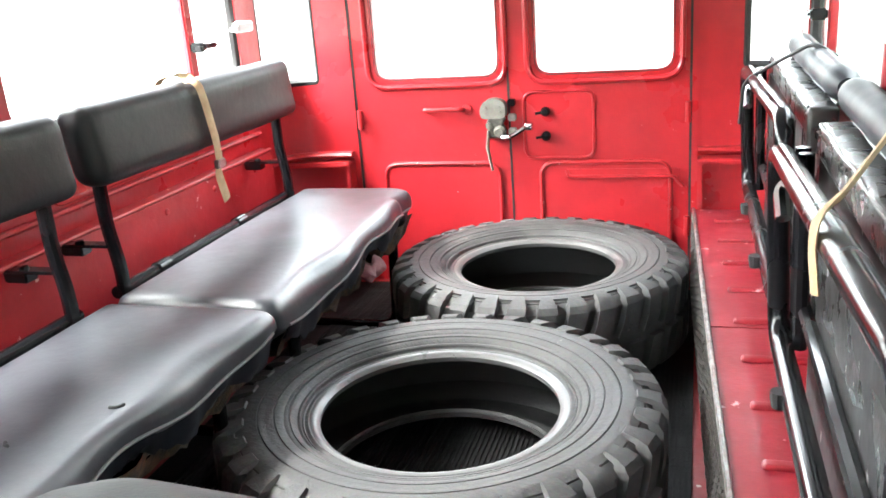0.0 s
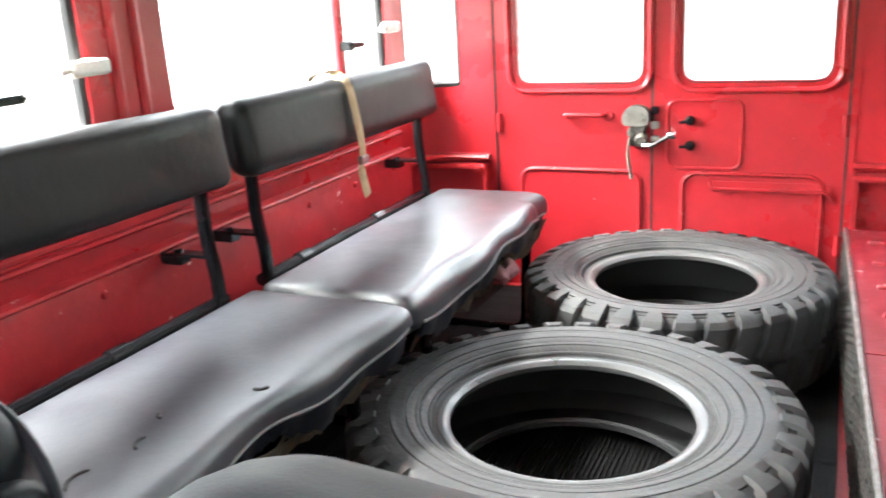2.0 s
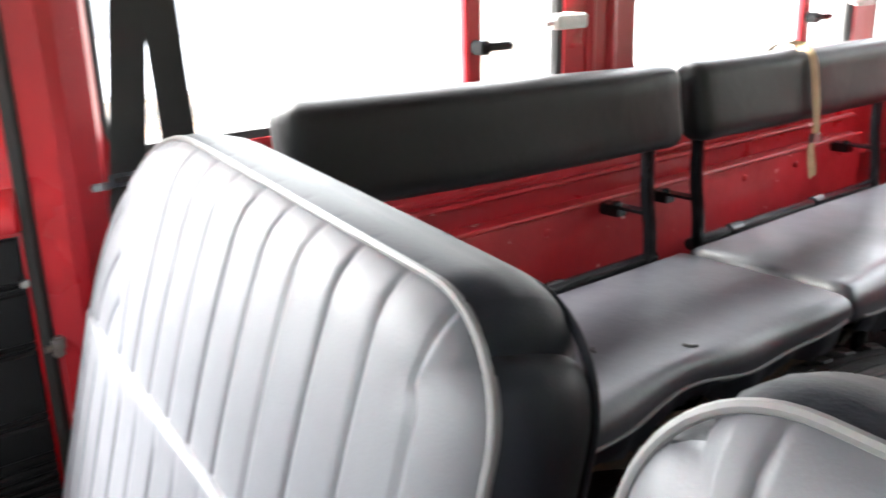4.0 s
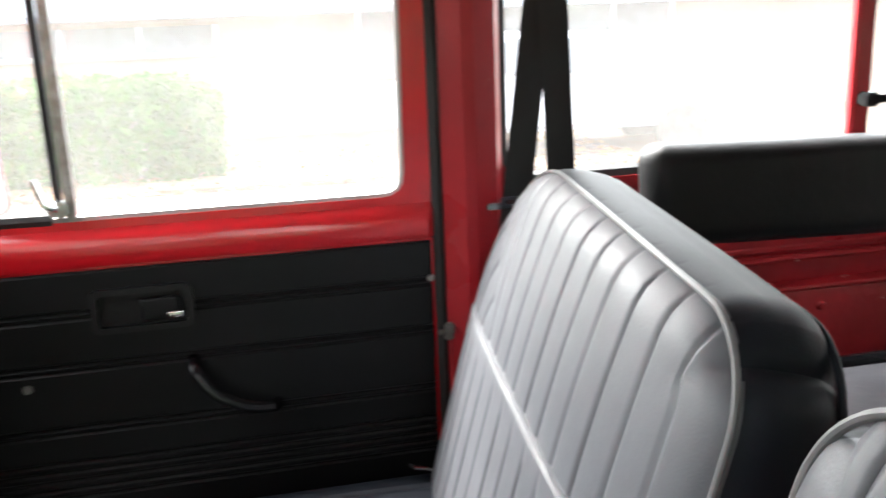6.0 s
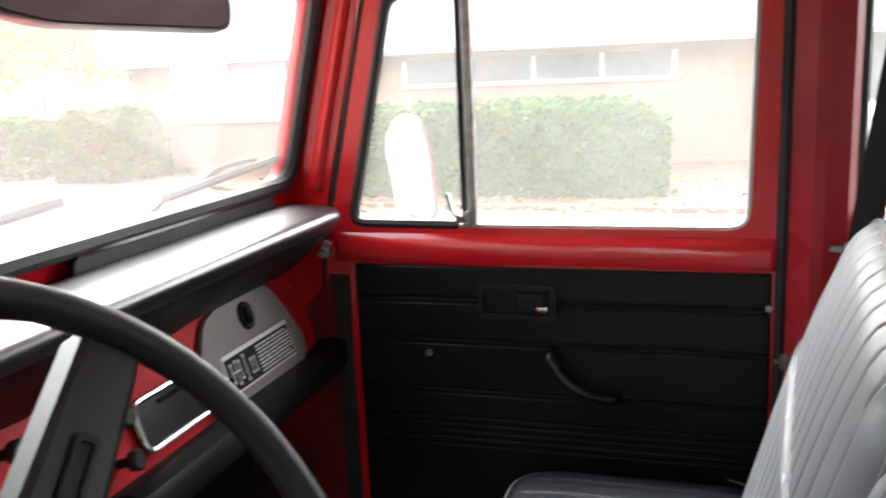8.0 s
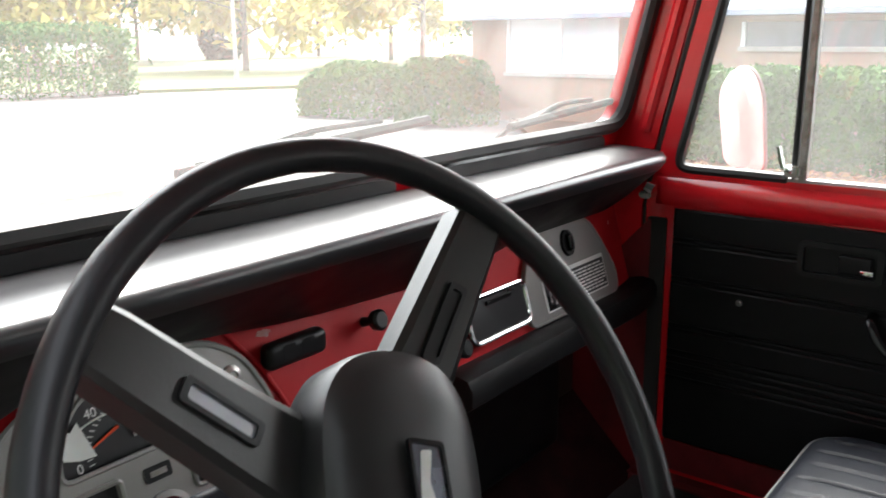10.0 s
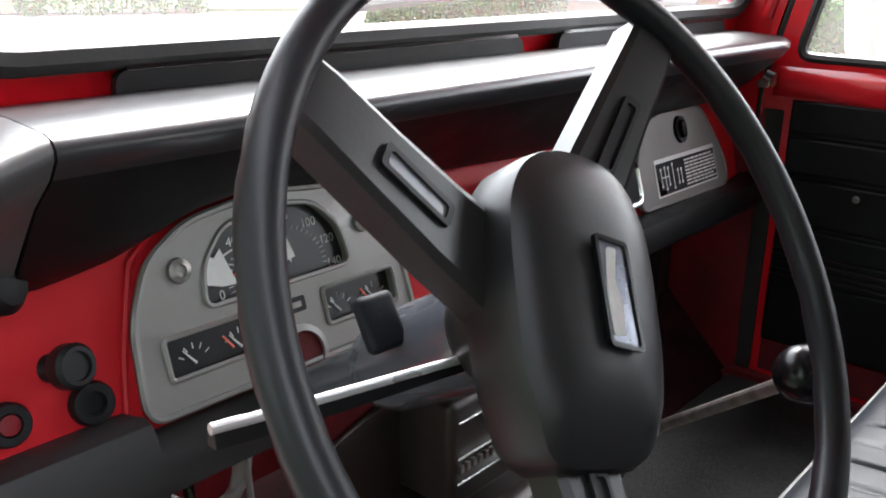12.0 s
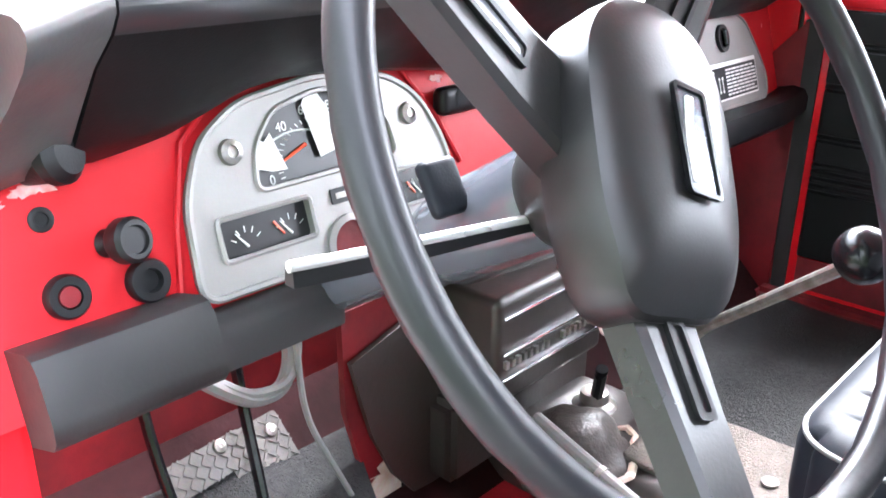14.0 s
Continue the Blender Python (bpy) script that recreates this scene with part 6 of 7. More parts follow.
    # pale tube modelling the highlight along the black lever's top
    bm = B()
    tube(bm, [(-0.440, 0.497, 1.170), (-0.559, 0.513, 1.179), (-0.710, 0.533, 1.189), (-0.722, 0.535, 1.190), (-0.736, 0.537, 1.191)], [0.0036, 0.0034, 0.0036, 0.0038, 0.0036], 10)
    stalk = part("turn_stalk_glint", bm, STALK_GLINT, col, "bright strip for the highlight on the turn signal stalk")
    bm = B()
    rows = []
    for x, y, z, deep in ((-0.440, 0.498, 1.168, 0.005), (-0.559, 0.514, 1.177, 0.007), (-0.690, 0.531, 1.186, 0.011), (-0.735, 0.538, 1.189, 0.011)):
        rows.append([bm.verts.new((x, y + dy, z + dz)) for dy, dz in ((-0.0035, 0.0), (0.0035, 0.0), (0.0045, -deep), (-0.0045, -deep))])
    for p, q in zip(rows, rows[1:]):
        for j in range(4):
            bm.faces.new((p[j], p[(j + 1) % 4], q[(j + 1) % 4], q[j]))
    bm.faces.new(rows[0][::-1])
    bm.faces.new(rows[-1])
    part("stalk_body", bm, PLASTIC, stalk, "flat black plastic lever")
    bm = B()
    lathe(bm, [(0.016, 0.0), (0.016, 0.030), (0.011, 0.036), (0, 0.036)], 18, m @ Matrix.Translation((0.02, -0.01, 0.0)) @ Matrix.Rotation(radians(75), 4, "X"))
    lock = part("ignition_lock", bm, STEEL, col, "ignition lock with a key")
    bm = B()
    plate(bm, rrect(-0.010, -0.030, 0.010, 0.0, 0.006), lambda u, v, w: m @ Matrix.Translation((0.02, -0.045, 0.008)) @ Vector((u, v, w)), 0.0, 0.002)
    part("key", bm, STEEL, lock)
    bm = B()
    soft(bm, (-0.052, 0.035, -0.185), (0.036, 0.046, 0.014), (4, 4, 2), 0.006, None, WM)
    part("switch_bracket", bm, VINYL_BACK, col, "flat black bracket")


BADGE = material("smoked_badge", (0.17, 0.18, 0.21), 0.25, 0.8, second=(0.12, 0.125, 0.15), amount=0.9, scale=45, grain=0.1, fine=100, bump=0.02)
SLOT = material("pale_slot_plate", (0.26, 0.26, 0.28), 0.35, 0.4, grain=0.2, fine=120, bump=0.05)
SHROUD = material("glossy_blue_black_enamel", (0.085, 0.090, 0.105), 0.16, grain=0.1, fine=90, bump=0.04, coat=0.6, rough_var=0.04)
RIM = material("glossy_wheel_rim", (0.009, 0.009, 0.011), 0.42, spec=0.35, grain=0.15, fine=160, bump=0.08, coat=0.06, rough_var=0.08)
SPOKE = material("satin_black_spoke", (0.016, 0.015, 0.015), 0.32, second=(0.024, 0.023, 0.022), amount=0.6, scale=14, grain=0.25, fine=260, bump=0.06, rough_var=0.05)
steering()


# ---- under the dashboard ----
def controls():
    g = thing("gear_lever", (0.02, 0.68, 0.80), "bent steel gear lever with a black ball knob", "gear lever")
    bm = B()
    tube(bm, fillet([(-0.010, 0.690, 0.715), (-0.015, 0.620, 0.857), (-0.184, 0.392, 1.072)], 0.06, 6), 0.0075, 10)
    part("rod", bm, STEEL, g)
    bm = B()
    lathe(bm, [(0.0, 0.028), (0.012, 0.0255), (0.021, 0.0185), (0.027, 0.008), (0.028, 0.0), (0.026, -0.011), (0.019, -0.021), (0.010, -0.0265), (0.009, -0.034), (0.0, -0.034)], 28, look((-0.193, 0.382, 1.085), (-0.015, 0.62, 0.857)) @ Matrix.Rotation(0, 4, "X"))
    part("ball_knob", bm, GLOSS_BLACK, g, "glossy black ball knob")
    k = thing("transfer_lever", (-0.07, 0.73, 0.70), "short transfer lever in a worn metal collar", "lever")
    bm = B()
    tube(bm, [(-0.060, 0.738, 0.70), (-0.085, 0.715, 0.79)], 0.009, 8)
    part("rod", bm, GLOSS_BLACK, k)
    bm = B()
    lathe(bm, [(0.040, 0.0), (0.036, 0.010), (0.022, 0.020), (0.020, 0.034), (0.014, 0.036), (0, 0.036)], 20, pose(-0.062, 0.738, 0.702))
    part("collar", bm, STEEL, k)
    # creased leather boot round the transfer lever, with a torn pale hem
    bm = B()
    lathe(bm, [(0.030, 0.062), (0.040, 0.054), (0.052, 0.040), (0.060, 0.030), (0.066, 0.018), (0.078, 0.008), (0.086, -0.02)], 40, pose(-0.167, 0.697, 0.700))
    for v in bm.verts:
        n = noise.noise(v.co * 26)
        v.co += Vector((0.010 * n, 0.012 * noise.noise(v.co * 22 + Vector((5, 2, 1))), 0.006 * n))
    boot = part("boot", bm, BOOT, k, "creased dark brown leather boot", 60)
    bm = B()
    ring = [(-0.167 + (0.086 + 0.006 * math.sin(i * 1.7)) * math.cos(i * 0.17), 0.697 + (0.086 + 0.006 * math.sin(i * 1.7)) * math.sin(i * 0.17), 0.712 + 0.004 * math.sin(i * 2.3)) for i in range(-16, 3)]
    tube(bm, ring, 0.007, 6, flat=0.5)
    part("hem", bm, PRIMER, boot, "torn pale hem")
    s = thing("link_rod", (-0.259, 0.608, 0.768), "grey steel rod with a bright collar beside the gearbox", "rod")
    bm = B()
    tube(bm, [(-0.227, 0.719, 0.775), (-0.290, 0.498, 0.762)], 0.0085, 10)
    part("rod", bm, WIRE, s)
    bm = B()
    tube(bm, [(-0.261, 0.601, 0.768), (-0.263, 0.594, 0.767)], 0.0105, 12)
    part("collar", bm, STEEL, s)
    # gearbox hump under the felt
    bm = B()
    soft(bm, (-0.080, 0.62, 0.652), (0.22, 0.52, 0.12), (8, 10, 3), 0.045, lambda p: p + Vector((0, 0, 0.008 * noise.noise(p * 9))))
    hump = setting("gearbox_cover", bm, HEATER, "dark brown gearbox hump between the footwells", "floor")
    bm = B()
    soft(bm, (-0.062, 0.505, 0.716), (0.172, 0.27, 0.012), (14, 18, 1), 0.005, lambda p: p + Vector((0.006 * noise.noise(p * 30), 0.006 * noise.noise(p * 26 + Vector((4, 0, 0))), 0.005 * noise.noise(p * 16))))
    part("felt", bm, CARPET, hump, "dirty beige felt sheet")
    for x, y in ((-0.077, 0.469), (-0.10, 0.56)):
        bm = B()
        lathe(bm, [(0.011, 0.0), (0.011, 0.003), (0.006, 0.006), (0, 0.006)], 12, pose(x, y, 0.722))
        part("bolt", bm, STEEL, hump)
    # heater with chromed strips
    h = thing("heater", (-0.16, 0.82, 0.72), "dark brown-black heater box with thin chrome strips", "heater")
    bm = B()
    soft(bm, (-0.155, 0.835, 0.868), (0.24, 0.17, 0.150), (3, 2, 2), 0.012)
    part("case", bm, HEATER, h)
    for z in (0.918, 0.868, 0.832):
        bm = B()
        tube(bm, [(-0.266, 0.7475, z), (-0.044, 0.7475, z)], 0.0022, 6)
        part("chrome_strip", bm, CHROME, h)
    for i in range(18):
        if i not in (8, 9):
            bm = B()
            box(bm, -0.262 + i * 0.012, 0.744, 0.848, -0.256 + i * 0.012, 0.750, 0.858)
            part("grille_slot", bm, STEEL, h)
    bm = B()
    tube(bm, fillet([(-0.045, 0.75, 0.90), (-0.040, 0.73, 0.885), (-0.042, 0.73, 0.85), (-0.052, 0.745, 0.84)], 0.01), 0.005, 8)
    part("tap", bm, STEEL, h)
    bm = B()
    box(bm, -0.30, 0.80, 0.66, 0.02, 0.98, 0.785, 0.012)
    part("lower_case", bm, HEATER, h)
    # pedals
    for x, lean, nm in ((-0.655, 0.0, "clutch_pedal"), (-0.560, 0.02, "brake_pedal")):
        p = thing(nm, (x, 0.86, 0.70), "black pedal arm with a ribbed rubber pad", "pedal", "pedals")
        bm = B()
        tube(bm, fillet([(x + lean, 0.925, 0.985), (x + lean, 0.905, 0.86), (x, 0.845, 0.755), (x, 0.830, 0.735)], 0.05), 0.0085, 8, flat=0.7)
        part("arm", bm, GLOSS_BLACK, p)
        bm = B()
        m = pose(x, 0.826, 0.732, 50)
        soft(bm, (0, 0, 0), (0.062, 0.052, 0.014), (4, 4, 1), 0.005, None, m)
        for i in range(5):
            bmesh.ops.create_cube(bm, size=1, matrix=m @ pose(0, -0.018 + 0.009 * i, 0.008) @ Matrix.Diagonal((0.054, 0.004, 0.004, 1)))
        part("pad", bm, SEAL, p)
    # chequered foot plates
    for x, y, z, w, l, r in ((-0.582, 0.925, 0.782, 0.115, 0.042, 48), (-0.508, 0.928, 0.768, 0.090, 0.066, 48)):
        m = pose(x, y, z, r, 0, 6)
        p = thing("foot_plate", (x, y, z), "small chequered alloy foot plate held by a screw", "foot plate", "foot plates")
        bm = B()
        plate(bm, rrect(-w / 2, -l / 2, w / 2, l / 2, 0.006), lambda u, v, q, m=m: m @ Vector((u, v, q)), 0.0, 0.003)
        for i in range(9):
            for j in range(5):
                s = 1 if (i + j) % 2 else -1
                q = m @ pose(-w / 2 + w * (i + 0.5) / 9, -l / 2 + l * (j + 0.5) / 5, 0.0035, 0, 0, 45 * s)
                bmesh.ops.create_cube(bm, size=1, matrix=q @ Matrix.Diagonal((0.013, 0.0035, 0.002, 1)))
        pl = part("plate", bm, PLATE, p, "", 0)
        pl["kind"] = "stuff"
        bm = B()
        lathe(bm, [(0.009, 0.0), (0.008, 0.004), (0.003, 0.006), (0, 0.005)], 14, m @ pose(0.025, 0.012, 0.003))
        part("screw", bm, STEEL, p)
    # carpets
    bm = B()
    soft(bm, (0.345, 0.60, FLOOR + 0.011), (0.64, 0.40, 0.020), (30, 20, 1), 0.008, lambda p: p + Vector((0, 0, 0.006 * noise.noise(p * 14))))
    tagged(part("passenger_mat", bm, PILE), "black looped carpet mat in the passenger's footwell", "floor mat")
    bm = B()
    plate(bm, [(-0.70, 0.30), (-0.33, 0.30), (-0.405, 0.79), (-0.401, 0.847), (-0.374, 0.914), (-0.458, 0.915), (-0.509, 0.924), (-0.602, 0.936), (-0.70, 0.942)], lambda u, v, w: (u, v, FLOOR + 0.006 + w + max(0, (v - 0.80)) * 1.0), 0.0, 0.012)
    tagged(part("driver_mat", bm, PILE), "black carpet mat in the driver's footwell", "floor mat")
    # torn black insulation, a rusty patch and the loose wiring
    bm = B()
    plate(bm, [(-0.433, 0.888), (-0.418, 0.83), (-0.401, 0.772), (-0.366, 0.70), (-0.33, 0.655), (-0.16, 0.64), (-0.16, 0.93), (-0.30, 0.925)], on_y(0.838), 0.0, 0.008)
    tagged(part("insulation_board", bm, HEATER), "black board beside the heater", "board")
    bm = B()
    plate(bm, rpoly([(0.030, 0.640), (0.690, 0.640), (0.690, 0.985), (0.030, 0.985)], 0.02), on_y(0.966), 0.0, 0.014)
    tagged(part("insulation_board", bm, HEATER), "dark insulation board on the bulkhead above the passenger's mat", "board")
    # tunnel wall in the red that carries the footwell's shade
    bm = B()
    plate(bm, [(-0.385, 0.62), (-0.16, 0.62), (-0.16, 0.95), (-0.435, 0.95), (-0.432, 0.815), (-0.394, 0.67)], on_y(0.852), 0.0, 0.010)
    tunnel = setting("wall_tunnel", bm, FOOT_SHADE_RED, "red steel tunnel wall beside the driver's footwell", "wall")
    bm = B()
    rnd = random.Random(8)
    plate(bm, [(-0.345 + 0.055 * math.cos(q) * rnd.uniform(0.75, 1.15), 0.680 + 0.046 * math.sin(q) * rnd.uniform(0.7, 1.2)) for q in [2 * math.pi * i / 44 for i in range(44)]], on_y(0.8515), 0.0, -0.0015)
    patch = part("primer_patch", bm, PRIMER, tunnel, "bare cream primer patch with a ragged edge")
    bm = B()
    plate(bm, rrect(-0.343, 0.632, -0.329, 0.672, 0.005), on_y(0.8498), 0.0, -0.001)
    part("drain_slot", bm, SEAL, patch)
    runs = [[(-0.640, 0.90, 0.96), (-0.618, 0.865, 0.939), (-0.587, 0.86, 0.909), (-0.553, 0.858, 0.884), (-0.516, 0.86, 0.882), (-0.502, 0.86, 0.912), (-0.500, 0.87, 0.975)],
            [(-0.630, 0.89, 0.965), (-0.600, 0.862, 0.928), (-0.560, 0.856, 0.893), (-0.512, 0.852, 0.890), (-0.492, 0.858, 0.925), (-0.488, 0.87, 0.985)],
            [(-0.508, 0.84, 0.965), (-0.508, 0.84, 0.936), (-0.502, 0.84, 0.848), (-0.457, 0.82, 0.734), (-0.435, 0.81, 0.672)],
            [(-0.60, 0.90, 0.97), (-0.56, 0.88, 0.925), (-0.52, 0.89, 0.95), (-0.49, 0.90, 0.99)]]
    for k, run in enumerate(runs):
        w = thing("cable", run[0], "loose grey cable hanging under the dashboard", "cable", "loose cables")
        bm = B()
        tube(bm, fillet(run, 0.04, 5), (0.009, 0.006, 0.0038, 0.004)[k], 8)
        part("cable_sheath", bm, WIRE if k != 3 else SEAL, w)
    w = thing("connector", (-0.544, 0.868, 0.930), "small cream plug connector on the wiring", "connector")
    bm = B()
    soft(bm, (-0.544, 0.868, 0.939), (0.030, 0.018, 0.016), (2, 2, 2), 0.004)
    part("plug", bm, CARPET, w)
    # kick panel and sill beside the driver
    bm = B()
    box(bm, -0.92, 0.842, FLOOR, -0.787, 0.99, 1.0, 0.01)
    setting("wall_kick_panel", bm, RED_CLEAN, "red kick panel beside the driver's footwell", "wall")
    bm = B()
    box(bm, -0.80, 0.0, 0.56, -0.735, 0.80, FLOOR + 0.02, 0.012)
    setting("sill_driver_side", bm, RED_CLEAN, "red door sill", "sill")
    # this sill takes the red with shade in its colour
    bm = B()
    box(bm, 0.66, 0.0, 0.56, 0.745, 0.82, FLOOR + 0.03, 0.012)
    setting("sill_passenger_side", bm, SHADED_RED, "red door sill", "sill")


BOOT = material("creased_brown_leather", (0.022, 0.016, 0.014), 0.45, second=(0.055, 0.040, 0.034), amount=0.9, scale=24, grain=0.4, fine=160, bump=0.4, depth=0.003)
HEATER = material("brown_black_case", (0.026, 0.021, 0.019), 0.4, second=(0.042, 0.033, 0.030), amount=0.7, scale=12, grain=0.3, fine=120, bump=0.15)
PRIMER = material("cream_primer", (0.62, 0.53, 0.46), 0.7, second=(0.35, 0.20, 0.14), amount=0.8, scale=30, grain=0.3, fine=120, bump=0.3)
controls()


def rear_mirror():
    t = thing("rear_view_mirror", (0.05, 0.76, 1.70), "black rear-view mirror over the dashboard", "mirror")
    m = pose(0.060, 0.748, 1.658, 80, 1, -14)
    bm = B()
    out = rpoly([(-0.172, -0.016), (-0.160, 0.030), (0.160, 0.032), (0.176, 0.012), (0.166, -0.028), (-0.10, -0.030)], 0.022, 5)
    rows = []
    for k, z in ((0.92, -0.022), (1.0, -0.010), (1.0, 0.006), (0.97, 0.010)):
        rows.append([bm.verts.new(m @ Vector((u * k, v * k, z))) for u, v in out])
    for p, q in zip(rows, rows[1:]):
        for j in range(len(out)):
            bm.faces.new((p[j], p[(j + 1) % len(out)], q[(j + 1) % len(out)], q[j]))
    bm.faces.new(rows[0][::-1])
    bm.faces.new(rows[-1])
    part("housing", bm, PLASTIC, t)
    bm = B()
    plate(bm, [(u * 0.94, v * 0.90) for u, v in out], lambda u, v, w: m @ Vector((u, v, 0.0102 + w)), 0.0, 0.001)
    part("mirror_glass", bm, MIRROR_DIM, t, "mirror glass")
    bm = B()
    tube(bm, [m @ Vector((0, 0.0, -0.02)), (0.05, 0.79, 1.73), (0.05, 0.79, 1.78)], 0.009, 8)
    part("stem", bm, PLASTIC, t)


MIRROR_DIM = material("dim_mirror_glass", (0.30, 0.30, 0.32), 0.03, 1.0, grain=0.0, bump=0.0, rough_var=0.0)
MIRROR = material("mirror_glass", (0.9, 0.9, 0.9), 0.02, 1.0, grain=0.0, bump=0.0, rough_var=0.0)
rear_mirror()


WIPER = material("sooty_black_rubber", (0.003, 0.003, 0.003), 0.7, grain=0.1, fine=200, bump=0.1, spec=0.1)


def wipers():
    for x0, x1, z0, z1, nm in ((0.330, 0.715, 1.394, 1.417, 0), (-0.340, 0.100, 1.398, 1.425, 1)):
        t = thing("wiper", (x0, 0.93, 1.36), "black windscreen wiper resting on the glass", "wiper", "windscreen wipers")
        y = lambda z: WS(z) + 0.030  # noqa: E731
        bm = B()
        tube(bm, [(x0, y(z0), z0), (x1, y(z1), z1)], 0.0075, 6)
        part("blade", bm, WIPER, t)
        bm = B()
        xm, zm = (x0 + x1) / 2, (z0 + z1) / 2
        tube(bm, fillet([(x0 + 0.10, y(z0) + 0.004, z0 + 0.010), (xm - 0.02, y(zm) + 0.012, zm + 0.016), (x1 - 0.10, y(z1) + 0.004, z1 + 0.006)], 0.05), 0.0045, 6)
        tube(bm, [(x0 + 0.03, y(z0) + 0.004, z0 + 0.006), (x0 + 0.17, y(z0) + 0.006, z0 + 0.012)], 0.0045, 6)
        part("bridge", bm, WIPER, t)
        bm = B()
        tube(bm, [(x0 - 0.06, y(1.34) + 0.03, 1.33), (x0 + 0.02, y(z0) + 0.016, z0 - 0.005), (xm, y(zm) + 0.014, zm + 0.014)], 0.0055, 8)
        part("arm", bm, WIPER, t)


wipers()


def door_mirror():
    t = thing("door_mirror", (0.90, 0.70, 1.25), "white rounded door mirror outside the passenger's window", "mirror")
    m = pose(0.93, 0.705, 1.365, 81, 0, 62)
    bm = B()
    out = rpoly([(-0.046, -0.105), (-0.052, 0.06), (-0.030, 0.112), (0.030, 0.112), (0.052, 0.06), (0.046, -0.105)], 0.030, 5)
    rows = []
    for k, z in ((0.55, -0.042), (0.86, -0.030), (1.0, -0.008), (1.0, 0.006), (0.95, 0.008)):
        rows.append([bm.verts.new(m @ Vector((u * k, v * k, z))) for u, v in out])
    for p, q in zip(rows, rows[1:]):
        for j in range(len(out)):
            bm.faces.new((p[j], p[(j + 1) % len(out)], q[(j + 1) % len(out)], q[j]))
    bm.faces.new(rows[0][::-1])
    bm.faces.new(rows[-1])
    part("housing", bm, WHITE_PLASTIC, t)
    bm = B()
    tube(bm, [m @ Vector((u * 1.005, v * 1.005, 0.004)) for u, v in out], 0.0045, 6, True)
    part("rim", bm, WIRE, t, "grey rubber rim")
    bm = B()
    plate(bm, [(u * 0.9, v * 0.93) for u, v in out], lambda u, v, w: m @ Vector((u, v, 0.0082 + w)), 0.0, 0.001)
    part("mirror_glass", bm, MIRROR, t, "mirror glass")
    bm = B()
    tube(bm, fillet([(0.93, 0.705, 1.27), (0.92, 0.74, 1.24), (0.76, 0.80, 1.24)], 0.02), 0.008, 8)
    part("arm", bm, STEEL, t)


door_mirror()

# ---- outside ----
ASPHALT = material("pale_worn_asphalt", (0.085, 0.082, 0.078), 0.85, second=(0.105, 0.101, 0.096), amount=0.7, scale=0.8, grain=0.4, fine=30, bump=0.4, depth=0.01)
GRASS = material("lawn_grass", (0.055, 0.085, 0.018), 0.9, second=(0.11, 0.11, 0.03), amount=0.8, scale=0.6, grain=0.5, fine=20, bump=0.6, depth=0.03)
LITTER = material("fallen_leaf", (0.30, 0.15, 0.06), 0.8, second=(0.20, 0.12, 0.05), amount=0.9, scale=6, grain=0.3, fine=20, bump=0.0)
LEAFY = material("fallen_leaves_on_tarmac", (0.115, 0.072, 0.050), 0.9, second=(0.15, 0.085, 0.042), amount=0.9, scale=3.0, grain=0.5, fine=14, bump=0.5, depth=0.02)
BRICK = material("pale_orange_brick", (0.25, 0.165, 0.122), 0.85, second=(0.30, 0.21, 0.16), amount=0.7, scale=1.5, grain=0.35, fine=16, bump=0.4, depth=0.01)
FASCIA = material("white_fascia_board", (0.60, 0.64, 0.70), 0.5, grain=0.1, fine=10, bump=0.05)
SLATE = material("blue_grey_roof", (0.22, 0.26, 0.34), 0.6, second=(0.16, 0.19, 0.25), amount=0.7, scale=2, grain=0.3, fine=12, bump=0.3)
OFFICE_GLASS = material("dark_office_glass", (0.10, 0.12, 0.15), 0.15, spec=0.25, grain=0.1, fine=2, bump=0.0)
PALE_GLASS = material("pale_bluish_glass", (0.50, 0.57, 0.66), 0.10, second=(0.62, 0.68, 0.74), amount=0.7, scale=1.2, grain=0.1, fine=3, bump=0.0)
LEAF = material("hedge_leaf", (0.026, 0.088, 0.010), 0.7, spec=0.1, second=(0.060, 0.120, 0.014), amount=0.8, scale=5, grain=0.3, fine=30, bump=0.0)
LEAF_DARK = material("shrub_leaf", (0.030, 0.062, 0.025), 0.7, spec=0.15, second=(0.06, 0.08, 0.03), amount=0.8, scale=4, grain=0.3, fine=30, bump=0.0)
LEAF_YELLOW = material("autumn_leaf", (0.50, 0.42, 0.12), 0.7, spec=0.2, second=(0.34, 0.32, 0.07), amount=0.8, scale=1.2, grain=0.3, fine=20, bump=0.0)
BARK = material("bark", (0.17, 0.15, 0.12), 0.9, grain=0.5, fine=20, bump=0.8, depth=0.02)
TIMBER = material("red_brown_fence_timber", (0.30, 0.13, 0.08), 0.75, second=(0.20, 0.09, 0.06), amount=0.7, scale=4, grain=0.4, fine=40, bump=0.3)
STONE = material("concrete_kerb", (0.36, 0.35, 0.33), 0.85, grain=0.4, fine=30, bump=0.3)


